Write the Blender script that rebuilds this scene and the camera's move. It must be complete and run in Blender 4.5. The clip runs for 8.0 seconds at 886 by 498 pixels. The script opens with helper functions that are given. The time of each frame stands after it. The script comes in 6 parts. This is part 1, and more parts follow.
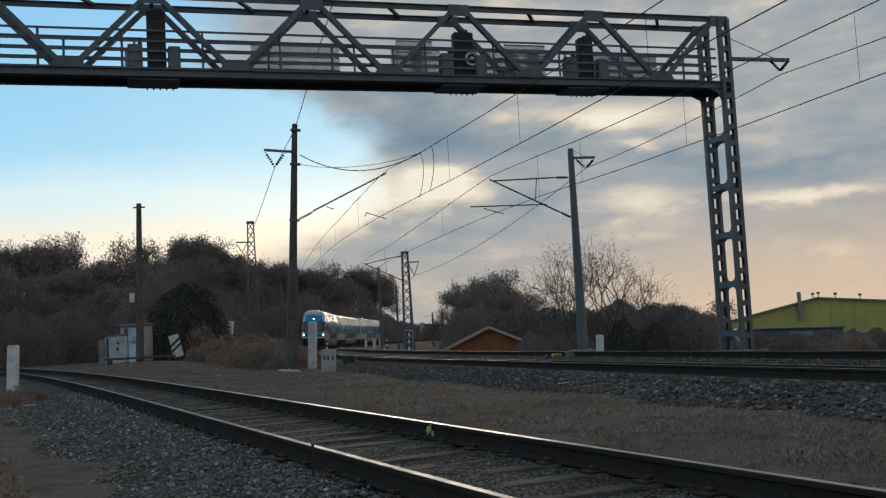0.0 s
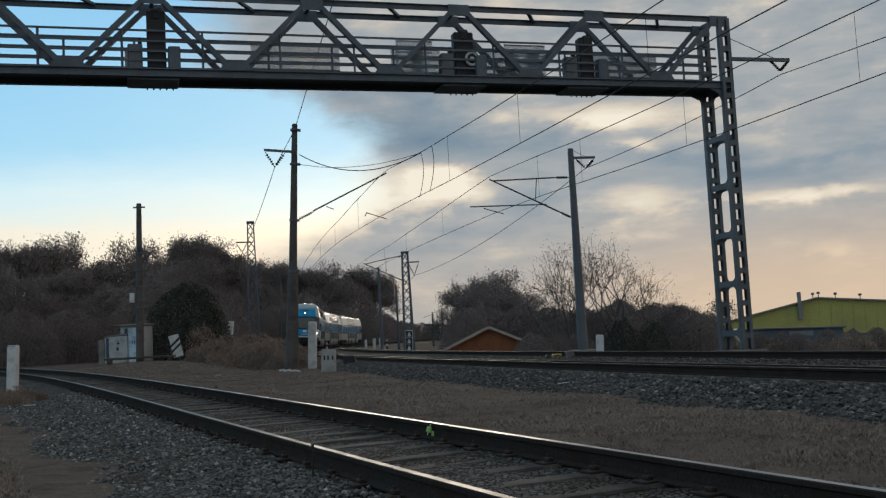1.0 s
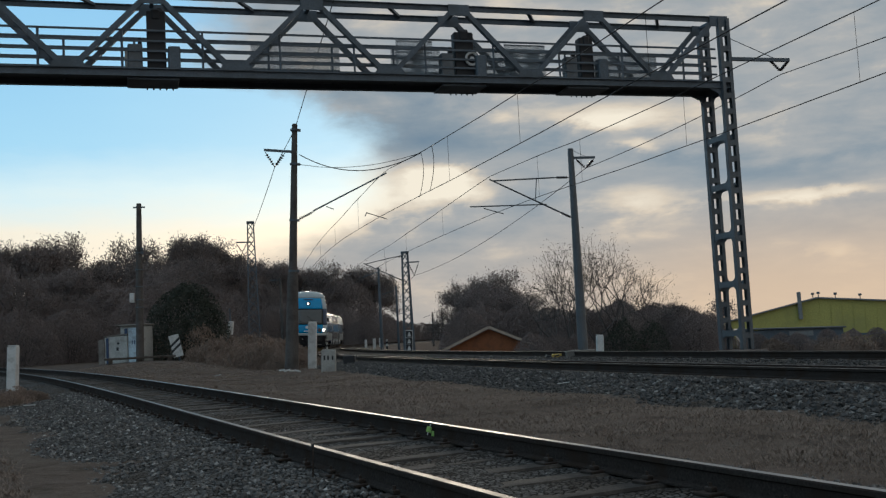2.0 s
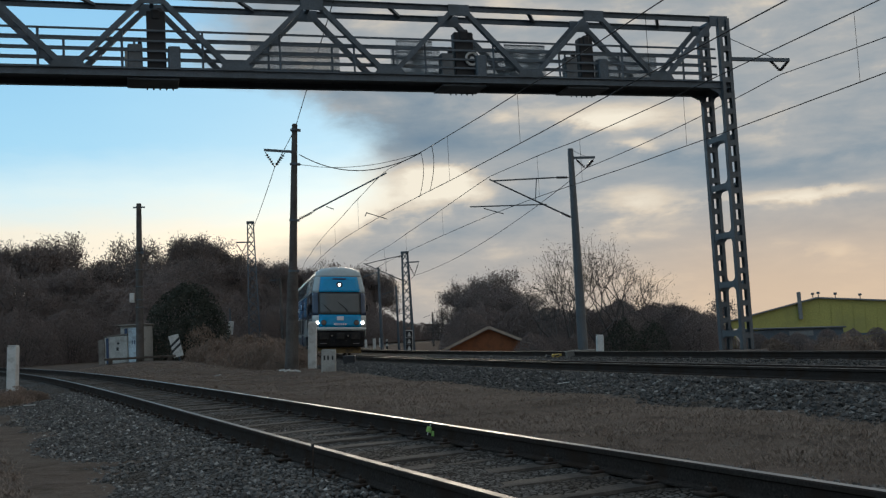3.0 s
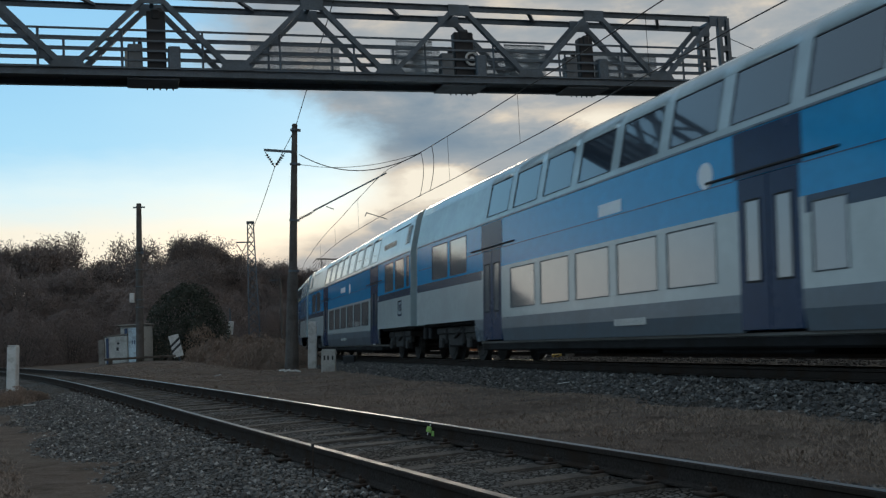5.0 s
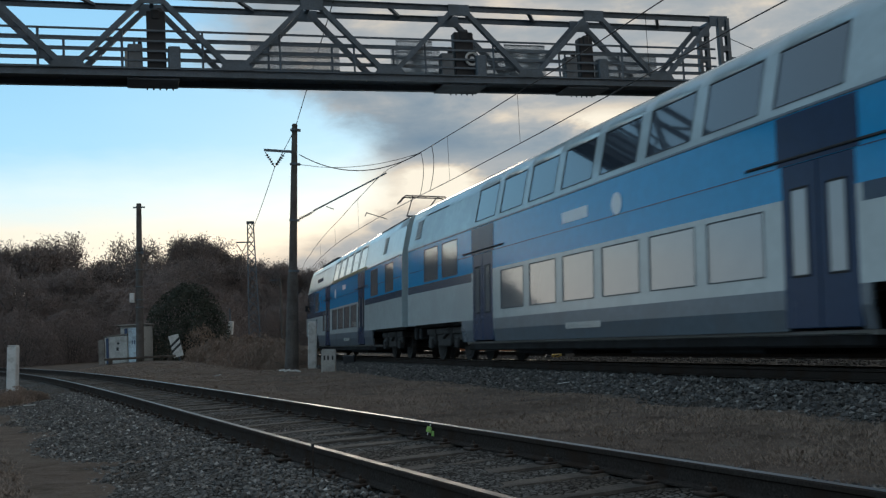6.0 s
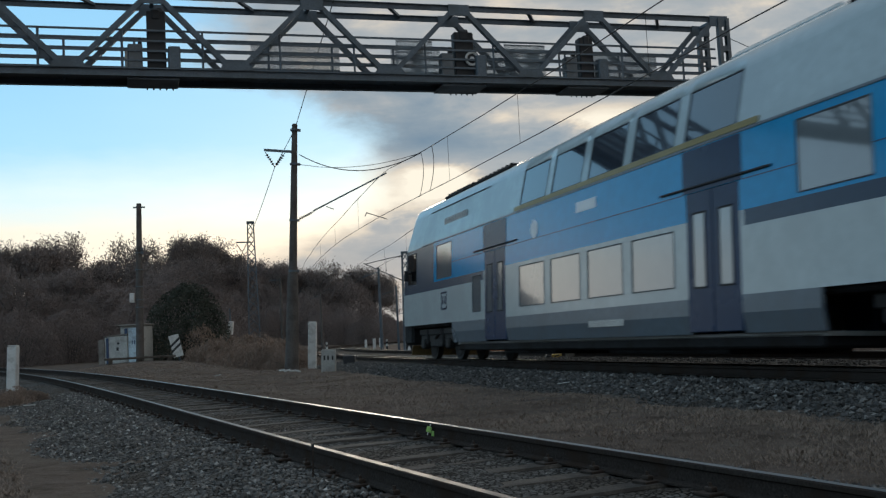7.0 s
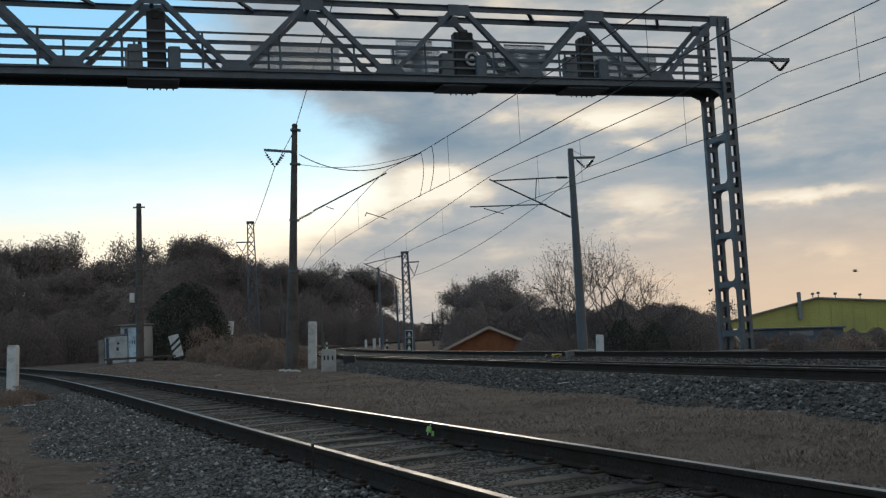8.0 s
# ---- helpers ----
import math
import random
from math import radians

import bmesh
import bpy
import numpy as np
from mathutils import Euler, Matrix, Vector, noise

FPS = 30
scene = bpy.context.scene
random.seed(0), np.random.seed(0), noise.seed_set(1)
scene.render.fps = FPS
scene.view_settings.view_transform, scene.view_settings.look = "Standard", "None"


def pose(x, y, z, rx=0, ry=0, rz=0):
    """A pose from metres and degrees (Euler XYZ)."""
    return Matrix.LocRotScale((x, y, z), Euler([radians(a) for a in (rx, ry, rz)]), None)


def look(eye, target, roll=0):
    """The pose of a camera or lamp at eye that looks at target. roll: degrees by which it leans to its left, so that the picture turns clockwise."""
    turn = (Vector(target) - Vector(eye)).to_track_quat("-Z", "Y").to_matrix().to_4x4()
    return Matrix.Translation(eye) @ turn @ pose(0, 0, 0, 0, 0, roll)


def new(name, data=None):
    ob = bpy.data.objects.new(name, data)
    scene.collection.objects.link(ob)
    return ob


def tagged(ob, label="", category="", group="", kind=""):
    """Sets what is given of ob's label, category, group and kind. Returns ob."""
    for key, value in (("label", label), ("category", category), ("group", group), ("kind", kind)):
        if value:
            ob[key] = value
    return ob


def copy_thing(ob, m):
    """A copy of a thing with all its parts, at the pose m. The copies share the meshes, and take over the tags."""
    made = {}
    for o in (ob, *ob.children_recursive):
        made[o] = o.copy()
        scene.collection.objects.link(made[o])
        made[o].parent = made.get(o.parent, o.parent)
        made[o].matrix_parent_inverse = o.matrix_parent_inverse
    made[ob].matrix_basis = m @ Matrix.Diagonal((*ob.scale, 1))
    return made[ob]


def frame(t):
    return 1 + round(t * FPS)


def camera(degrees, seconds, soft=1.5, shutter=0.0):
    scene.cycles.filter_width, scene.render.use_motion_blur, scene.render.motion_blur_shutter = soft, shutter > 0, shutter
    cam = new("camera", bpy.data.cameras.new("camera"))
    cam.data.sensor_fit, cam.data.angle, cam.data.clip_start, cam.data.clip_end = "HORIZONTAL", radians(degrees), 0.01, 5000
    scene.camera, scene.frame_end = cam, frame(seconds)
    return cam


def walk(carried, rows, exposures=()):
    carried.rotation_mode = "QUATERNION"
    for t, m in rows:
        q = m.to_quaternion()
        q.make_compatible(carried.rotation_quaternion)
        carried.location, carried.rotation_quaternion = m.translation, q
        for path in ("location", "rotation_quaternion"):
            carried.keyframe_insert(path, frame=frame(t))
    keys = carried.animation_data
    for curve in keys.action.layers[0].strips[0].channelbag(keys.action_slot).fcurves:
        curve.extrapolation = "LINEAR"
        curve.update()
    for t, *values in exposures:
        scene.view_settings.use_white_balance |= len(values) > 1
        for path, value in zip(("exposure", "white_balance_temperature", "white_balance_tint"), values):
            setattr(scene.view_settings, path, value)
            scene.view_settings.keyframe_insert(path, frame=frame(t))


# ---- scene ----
cam = camera(46.55, 8.0, soft=1.3, shutter=0.15)
EYE = (0.0, 0.0, 0.7197)
TILT = radians(4.823)
AIM = (0.0, math.cos(TILT), EYE[2] + math.sin(TILT))
walk(cam, [(0.0, look(EYE, AIM, -3.047)), (8.0, look(EYE, AIM, -3.047))], exposures=[(0.0, 0.0), (4.2, 0.0), (6.0, 0.13), (8.0, 0.16)])


# ---- world and light ----
class Nodes:
    """Small helper to wire node trees."""

    def __init__(self, tree):
        self.tree = tree
        tree.nodes.clear()

    def add(self, kind, ins=None, **props):
        n = self.tree.nodes.new(kind)
        if "operation" in props:
            n.operation = props["operation"]
        if "blend_type" in props:
            n.data_type = "RGBA"
            n.blend_type = props["blend_type"]
        if "sky_type" in props:
            n.sky_type = props["sky_type"]
            n.sun_disc = False
            n.sun_elevation = props["elevation"]
            n.sun_rotation = props["rotation"]
        if "feature" in props:
            n.feature = props["feature"]
        for k, v in (ins or {}).items():
            sock = n.inputs[k]
            if isinstance(v, bpy.types.NodeSocket):
                self.tree.links.new(v, sock)
            else:
                sock.default_value = v
        return n

    def math(self, op, a, b=0.0, c=0.0):
        return self.add("ShaderNodeMath", {0: a, 1: b, 2: c}, operation=op).outputs[0]

    def ramp(self, fac, stops):
        n = self.add("ShaderNodeValToRGB", {0: fac})
        el = n.color_ramp.elements
        while len(el) < len(stops):
            el.new(0.5)
        for e, (at, col) in zip(el, stops):
            e.position = at
            e.color = (*col, 1.0) if len(col) == 3 else col
        return n.outputs[0]

    def mix(self, fac, a, b, kind="MIX"):
        n = self.add("ShaderNodeMix", blend_type=kind)
        for key, v in ((0, fac), (6, a), (7, b)):
            if isinstance(v, bpy.types.NodeSocket):
                self.tree.links.new(v, n.inputs[key])
            else:
                n.inputs[key].default_value = v if key == 0 else (*v, 1.0)
        return n.outputs[2]

    def smooth(self, x, lo, hi):
        n = self.add("ShaderNodeMapRange", {"Value": x, "From Min": lo, "From Max": hi})
        n.interpolation_type = "SMOOTHSTEP"
        return n.outputs[0]

    def noise(self, vec, scale, detail=4.0, rough=0.55, distort=0.0):
        n = self.add("ShaderNodeTexNoise", {"Scale": scale, "Detail": detail, "Roughness": rough, "Distortion": distort})
        if vec is not None:
            self.tree.links.new(vec, n.inputs["Vector"])
        return n.outputs[0]


SUN_AZ, SUN_EL = radians(-2.0), radians(8.0)


# cloud forms: azimuth, elevation, half widths (degrees), how much lighter or darker
CLOUDS = ((-1.8, 12.0, 4.2, 1.6, -0.09), (3.4, 10.6, 4.5, 1.2, -0.09), (-4.9, 7.7, 4.4, 1.6, 0.23), (0.3, 9.0, 1.5, 0.55, 0.20),
          (0.8, 8.0, 2.0, 0.7, 0.17), (-6.7, 7.6, 0.55, 0.4, -0.36), (-3.0, 6.5, 1.6, 0.6, -0.11), (9.6, 11.6, 3.0, 0.55, 0.16),
          (10.4, 9.9, 1.8, 0.4, 0.13), (12.0, 6.9, 3.5, 0.7, 0.10), (19.2, 6.4, 3.2, 0.32, 0.15), (20.0, 7.7, 5.0, 0.9, -0.06), (12.6, 8.8, 3.0, 0.7, -0.06),
          (21.2, 3.5, 1.1, 0.3, 0.08), (5.0, 6.4, 3.5, 0.9, -0.03), (-2.0, 4.8, 5.0, 1.0, -0.05), (-9.0, 5.5, 4.0, 1.6, 0.14))


def make_world():
    world = bpy.data.worlds.new("evening_sky")
    scene.world = world
    world.use_nodes = True
    N = Nodes(world.node_tree)
    way = N.add("ShaderNodeTexCoord").outputs["Generated"]
    sep = N.add("ShaderNodeSeparateXYZ", {0: way})
    x, y, z = sep.outputs
    flat = N.math("SQRT", N.math("ADD", N.math("MULTIPLY", x, x), N.math("MULTIPLY", y, y)))
    el0 = N.math("DIVIDE", N.math("ARCTAN2", z, flat), radians(1.0))
    az0 = N.math("DIVIDE", N.math("ARCTAN2", x, y), radians(1.0))
    # billows: directions squeezed so that clouds lie flat
    lay = N.add("ShaderNodeCombineXYZ", {0: x, 1: y, 2: N.math("MULTIPLY", z, 2.2)}).outputs[0]
    big = N.noise(lay, 5.0, 5.0, 0.55, 0.2)
    lay2 = N.add("ShaderNodeVectorMath", {0: lay, 1: (3.1, 7.7, 1.9)}).outputs[0]
    side_drift = N.noise(lay2, 9.0, 6.0, 0.6)
    curl = N.noise(lay, 14.0, 6.0, 0.6, 0.3)
    streak = N.noise(N.add("ShaderNodeCombineXYZ", {0: x, 1: y, 2: N.math("MULTIPLY", z, 5.0)}).outputs[0], 7.0, 5.0, 0.55)
    mid = lambda v, k: N.math("MULTIPLY", N.math("SUBTRACT", v, 0.5), k)
    az = N.math("ADD", az0, N.math("ADD", mid(side_drift, 6.5), mid(curl, 3.0)))
    el = N.math("ADD", el0, N.math("ADD", mid(big, 1.6), mid(curl, 1.6)))
    elc = N.math("MAXIMUM", el0, 0.0)
    # open blue sky on one side, cloud on the other
    rim = N.math("ADD", -4.2, N.math("MULTIPLY", N.smooth(el, 11.2, 15.4), -8.5))
    rim = N.math("ADD", rim, N.math("MULTIPLY", N.smooth(el, 8.2, 4.5), -6.0))
    cover = N.smooth(N.math("SUBTRACT", az, rim), -2.2, 2.8)
    sky = N.add("ShaderNodeTexSky", sky_type="NISHITA", elevation=SUN_EL, rotation=SUN_AZ)
    t = N.math("DIVIDE", N.math("ADD", elc, N.math("ADD", mid(big, 2.4), mid(streak, 2.0))), 90.0)
    clear = N.ramp(t, [(0.0, (0.74, 0.66, 0.60)), (0.045, (0.90, 0.80, 0.68)), (0.070, (0.90, 0.86, 0.74)), (0.092, (0.66, 0.87, 0.95)),
                       (0.12, (0.35, 0.70, 0.95)), (0.21, (0.26, 0.60, 0.91)), (0.35, (0.26, 0.42, 0.60)), (0.6, (0.36, 0.41, 0.47)), (1.0, (0.36, 0.40, 0.44))])
    clear = N.mix(N.smooth(az0, -28.0, -60.0), clear, (0.34, 0.50, 0.64))
    clear = N.mix(0.08, clear, N.mix(1.0, sky.outputs[0], (0.10, 0.10, 0.10), "MULTIPLY"))
    tone = N.math("ADD", 0.53, N.math("ADD", mid(curl, 0.20), N.math("ADD", mid(streak, 0.26), mid(big, 0.12))))
    for ca, ce, wa, we, gain in CLOUDS:
        da = N.math("POWER", N.math("ABSOLUTE", N.math("DIVIDE", N.math("SUBTRACT", az, ca), wa)), 2.0)
        de = N.math("POWER", N.math("ABSOLUTE", N.math("DIVIDE", N.math("SUBTRACT", el, ce), we)), 2.0)
        tone = N.math("ADD", tone, N.math("MULTIPLY", N.math("EXPONENT", N.math("MULTIPLY", N.math("ADD", da, de), -1.0)), gain))
    cloud = N.ramp(tone, [(0.38, (0.17, 0.25, 0.33)), (0.47, (0.27, 0.33, 0.38)), (0.545, (0.40, 0.42, 0.43)), (0.61, (0.68, 0.61, 0.51)), (0.70, (0.91, 0.84, 0.70))])
    warm = N.math("MULTIPLY", N.smooth(elc, 8.0, 1.0), N.math("ADD", 0.30, N.math("MULTIPLY", N.smooth(az0, 0.0, 18.0), 0.52)))
    cloud = N.mix(warm, cloud, (0.74, 0.55, 0.38))
    cloud = N.mix(N.smooth(elc, 22.0, 55.0), cloud, (0.38, 0.40, 0.42))
    both = N.mix(cover, clear, cloud)
    both = N.mix(N.smooth(el0, 0.0, -4.0), both, (0.03, 0.028, 0.025))
    bg = N.add("ShaderNodeBackground", {0: both, 1: 1.0})
    N.add("ShaderNodeOutputWorld", {0: bg.outputs[0]})


make_world()
sun = bpy.data.lights.new("low_sun", "SUN")
sun.energy, sun.angle, sun.color = 0.5, radians(14), (1.0, 0.86, 0.68)
sun_ob = new("low_sun", sun)
sun_ob.matrix_world = look((0, 0, 30), (-math.sin(SUN_AZ) * 50, -math.cos(SUN_AZ) * 50, 30 - 50 * math.tan(SUN_EL)))


# ---- materials ----
def mat(name, col, rough=0.8, metal=0.0, var=0.3, coarse=1.5, fine=40.0, bump=0.15, col2=None, ior=1.45, coat=0.0, trans=0.0, emit=0.0, each=0.0):
    """A surface with coarse blotches (towards col2), fine grain and a little relief. each: change from piece to piece."""
    m = bpy.data.materials.new(name)
    m.use_nodes = True
    N = Nodes(m.node_tree)
    vec = N.add("ShaderNodeTexCoord").outputs["Object"]
    a = N.noise(vec, coarse, 4.0, 0.6)
    b = N.noise(vec, fine, 3.0, 0.6)
    c1 = tuple(max(0.0, c * (1 - var)) for c in col)
    c2 = tuple(min(1.0, c * (1 + var)) for c in col)
    base = N.ramp(b, [(0.3, c1), (0.7, c2)])
    if col2:
        base = N.mix(N.smooth(a, 0.45, 0.68), base, col2)
    else:
        base = N.mix(N.math("MULTIPLY", N.smooth(a, 0.35, 0.7), 0.5), base, c1)
    if each:
        rnd = N.add("ShaderNodeObjectInfo").outputs["Random"]
        base = N.mix(1.0, base, N.ramp(rnd, [(0.0, (1 - each,) * 3), (1.0, (1.0, 1.0, 1.0))]), "MULTIPLY")
    p = N.add("ShaderNodeBsdfPrincipled", {"Base Color": base, "Metallic": metal, "IOR": ior, "Coat Weight": coat, "Transmission Weight": trans})
    p.inputs["Coat Roughness"].default_value = 0.08
    rg = N.add("ShaderNodeMapRange", {"Value": a, "From Min": 0.3, "From Max": 0.7, "To Min": max(0.02, rough * 0.85), "To Max": min(1.0, rough * 1.15)})
    N.tree.links.new(rg.outputs[0], p.inputs["Roughness"])
    if bump:
        bp = N.add("ShaderNodeBump", {"Strength": bump, "Distance": 0.01, "Height": b})
        N.tree.links.new(bp.outputs[0], p.inputs["Normal"])
    if emit:
        p.inputs["Emission Color"].default_value = (*col, 1.0)
        p.inputs["Emission Strength"].default_value = emit
    N.add("ShaderNodeOutputMaterial", {0: p.outputs[0]})
    return m


def grass_ground():
    m = bpy.data.materials.new("dry_turf")
    m.use_nodes = True
    N = Nodes(m.node_tree)
    vec = N.add("ShaderNodeTexCoord").outputs["Object"]
    a = N.noise(vec, 0.35, 5.0, 0.6)
    b = N.noise(vec, 5.0, 6.0, 0.7)
    c = N.noise(vec, 60.0, 3.0, 0.6)
    col = N.mix(N.smooth(a, 0.4, 0.62), (0.118, 0.088, 0.070), (0.096, 0.074, 0.058))
    col = N.mix(N.smooth(b, 0.42, 0.66), col, (0.145, 0.112, 0.092))
    col = N.mix(N.math("MULTIPLY", N.smooth(c, 0.4, 0.7), 0.6), col, (0.065, 0.053, 0.042))
    d = N.noise(vec, 1.6, 6.0, 0.75, 0.4)
    col = N.mix(N.math("MULTIPLY", N.smooth(d, 0.50, 0.64), 0.75), col, (0.052, 0.038, 0.030))
    col = N.mix(N.math("MULTIPLY", N.smooth(d, 0.44, 0.34), 0.5), col, (0.15, 0.128, 0.105))
    h = N.math("ADD", N.math("MULTIPLY", b, 1.0), N.math("ADD", N.math("MULTIPLY", c, 0.5), N.math("MULTIPLY", d, 1.2)))
    bp = N.add("ShaderNodeBump", {"Strength": 0.7, "Distance": 0.05, "Height": h})
    p = N.add("ShaderNodeBsdfPrincipled", {"Base Color": col, "Roughness": 0.95, "Normal": bp.outputs[0]})
    p.inputs["Specular IOR Level"].default_value = 0.1
    N.add("ShaderNodeOutputMaterial", {0: p.outputs[0]})
    return m


def gravel(name, dark, light):
    m = bpy.data.materials.new(name)
    m.use_nodes = True
    N = Nodes(m.node_tree)
    vec = N.add("ShaderNodeTexCoord").outputs["Object"]
    v = N.add("ShaderNodeTexVoronoi", {"Vector": vec, "Scale": 22.0})
    e = N.add("ShaderNodeTexVoronoi", {"Vector": vec, "Scale": 22.0}, feature="DISTANCE_TO_EDGE")
    g = N.add("ShaderNodeSeparateColor", {0: v.outputs["Color"]}).outputs[0]
    a = N.noise(vec, 0.8, 5.0, 0.6)
    col = N.mix(g, dark, light)
    col = N.mix(N.math("MULTIPLY", N.smooth(a, 0.45, 0.65), 0.6), col, (0.075, 0.058, 0.045))
    gap = N.smooth(e.outputs[0], 0.0, 0.16)
    col = N.mix(gap, (0.018, 0.016, 0.014), col)
    bp = N.add("ShaderNodeBump", {"Strength": 0.9, "Distance": 0.03, "Height": N.math("ADD", gap, N.math("MULTIPLY", g, 0.6))})
    p = N.add("ShaderNodeBsdfPrincipled", {"Base Color": col, "Roughness": 0.9, "Normal": bp.outputs[0]})
    p.inputs["Specular IOR Level"].default_value = 0.04
    N.add("ShaderNodeOutputMaterial", {0: p.outputs[0]})
    return m


def stone_mat(name, k):
    m = bpy.data.materials.new(name)
    m.use_nodes = True
    N = Nodes(m.node_tree)
    geo = N.add("ShaderNodeNewGeometry")
    r = geo.outputs["Random Per Island"]
    vec = N.add("ShaderNodeTexCoord").outputs["Object"]
    b = N.noise(vec, 70.0, 3.0, 0.6)
    col = N.ramp(r, [(0.0, (0.055, 0.053, 0.05)), (0.35, (0.095, 0.094, 0.092)), (0.7, (0.135, 0.13, 0.125)), (0.9, (0.19, 0.175, 0.158)), (1.0, (0.36, 0.35, 0.33))])
    col = N.mix(1.0, col, (k, k, k), "MULTIPLY")
    col = N.mix(N.math("MULTIPLY", N.smooth(b, 0.4, 0.7), 0.45), col, (0.06, 0.05, 0.042))
    bp = N.add("ShaderNodeBump", {"Strength": 0.3, "Distance": 0.01, "Height": b})
    p = N.add("ShaderNodeBsdfPrincipled", {"Base Color": col, "Roughness": 0.85, "Normal": bp.outputs[0]})
    p.inputs["Specular IOR Level"].default_value = 0.12
    N.add("ShaderNodeOutputMaterial", {0: p.outputs[0]})
    return m


TURF = grass_ground()
GRAVEL = gravel("ballast", (0.065, 0.064, 0.062), (0.18, 0.175, 0.165))
STONE = stone_mat("crushed_stone", 0.82)
STONE_PALE = stone_mat("pale_crushed_stone", 1.3)
RAIL_SIDE = mat("rusty_rail", (0.040, 0.033, 0.029), 0.95, 0.0, 0.4, 3, 60, 0.3, (0.038, 0.027, 0.021), ior=1.12)
# main line railheads: colour darkened to stand for their dimmer reflection
RAIL_DARK_SHEEN = mat("dark_sheen_railhead", (0.10, 0.095, 0.09), 0.5, 0.6, 0.2, 2, 60, 0.1)
RAIL_DIM = mat("browned_railhead", (0.13, 0.12, 0.115), 0.48, 1.0, 0.2, 2, 90, 0.05)
RAIL_TOP = mat("worn_railhead", (0.27, 0.28, 0.29), 0.40, 1.0, 0.12, 2, 90, 0.03)
SLEEPER = mat("weathered_sleeper", (0.085, 0.070, 0.056), 0.9, 0, 0.45, 3, 45, 0.6, (0.05, 0.042, 0.035), each=0.45)
CLIP = mat("rusty_fastening", (0.05, 0.036, 0.028), 0.8, 0.4, 0.3)
STEEL = mat("dark_painted_steel", (0.098, 0.122, 0.145), 0.55, 0.2, 0.3, 2, 30, 0.12, (0.085, 0.102, 0.115))
STEEL2 = mat("grey_painted_steel", (0.105, 0.120, 0.132), 0.5, 0.2, 0.3, 2, 30, 0.12, (0.10, 0.107, 0.112))
CONCRETE = mat("weathered_concrete", (0.20, 0.185, 0.165), 0.9, 0, 0.3, 2, 25, 0.25, (0.13, 0.115, 0.10))
CONCRETE_D = mat("dark_concrete", (0.10, 0.09, 0.082), 0.9, 0, 0.3, 2, 25, 0.25, (0.07, 0.06, 0.055))
WHITE = mat("chalky_white_paint", (0.62, 0.62, 0.60), 0.7, 0, 0.12, 4, 30, 0.08, (0.45, 0.44, 0.41))
BLACK = mat("matt_black_paint", (0.025, 0.026, 0.029), 0.6, 0, 0.2)
WIRE = mat("weathered_copper_wire", (0.045, 0.042, 0.04), 0.6, 0.5, 0.2)
CERAMIC = mat("brown_glazed_insulator", (0.03, 0.02, 0.018), 0.25, 0, 0.2)
MESHY = mat("grey_mesh_panel", (0.20, 0.23, 0.25), 0.7, 0.1, 0.2)
BARK = mat("dark_bark", (0.092, 0.084, 0.079), 0.95, 0, 0.4, 2, 30, 0.5)
TWIG = mat("bare_twigs", (0.09, 0.072, 0.06), 0.95, 0, 0.3, each=0.35)
LEAF = mat("dead_brown_leaves", (0.215, 0.178, 0.165), 0.95, 0, 0.15, 0.5, 3, 0.0, (0.185, 0.158, 0.150), each=0.25)
EVERGREEN = mat("dark_evergreen", (0.060, 0.066, 0.050), 0.9, 0, 0.4, 1.5, 12, 0.0, (0.018, 0.026, 0.018))
SCRUB = mat("dry_scrub", (0.28, 0.205, 0.16), 0.95, 0, 0.4, 1.0, 15, 0.0, (0.22, 0.165, 0.13), each=0.3)
STRAW = mat("dry_grass_blades", (0.25, 0.19, 0.15), 0.95, 0, 0.4, 0.6, 12, 0.0, (0.19, 0.145, 0.115))
HEDGE = mat("leafless_hedge", (0.220, 0.178, 0.163), 0.95, 0, 0.15, 0.5, 3, 0.0, (0.190, 0.158, 0.148), each=0.25)


# ---- mesh tools ----
def part(name, bm, material, parent=None, label="", smooth=False):
    """Link a bmesh as one mesh object under a thing or a part."""
    me = bpy.data.meshes.new(name)
    bm.to_mesh(me)
    bm.free()
    for m in (material if isinstance(material, (list, tuple)) else [material]):
        me.materials.append(m)
    if smooth:
        me.polygons.foreach_set("use_smooth", [True] * len(me.polygons))
    ob = new(name, me)
    if parent is not None:
        ob.parent = parent
    if label:
        ob["label"] = label
    return ob


def mesh_of(name, verts, faces, material, parent=None, smooth=False):
    me = bpy.data.meshes.new(name)
    me.from_pydata(verts, [], faces)
    for m in (material if isinstance(material, (list, tuple)) else [material]):
        me.materials.append(m)
    if smooth:
        me.polygons.foreach_set("use_smooth", [True] * len(me.polygons))
    ob = new(name, me)
    if parent is not None:
        ob.parent = parent
    return ob


def thing(name, m, label, category, group="", kind=""):
    ob = new(name)
    ob.matrix_world = m
    return tagged(ob, label, category, group, kind)


def box(bm, c, size, m=None, bevel=0.0, mi=0):
    """A box round c, bevelled, turned by m about c."""
    t = Matrix.Translation(c) @ (m or Matrix()) @ Matrix.Diagonal((*size, 1))
    r = bmesh.ops.create_cube(bm, size=1.0, matrix=t)
    faces = set(f for v in r["verts"] for f in v.link_faces)
    for f in faces:
        f.material_index = mi
    if bevel:
        bmesh.ops.bevel(bm, geom=list(set(e for f in faces for e in f.edges)), offset=bevel, segments=1, affect="EDGES", clamp_overlap=True)
    return bm


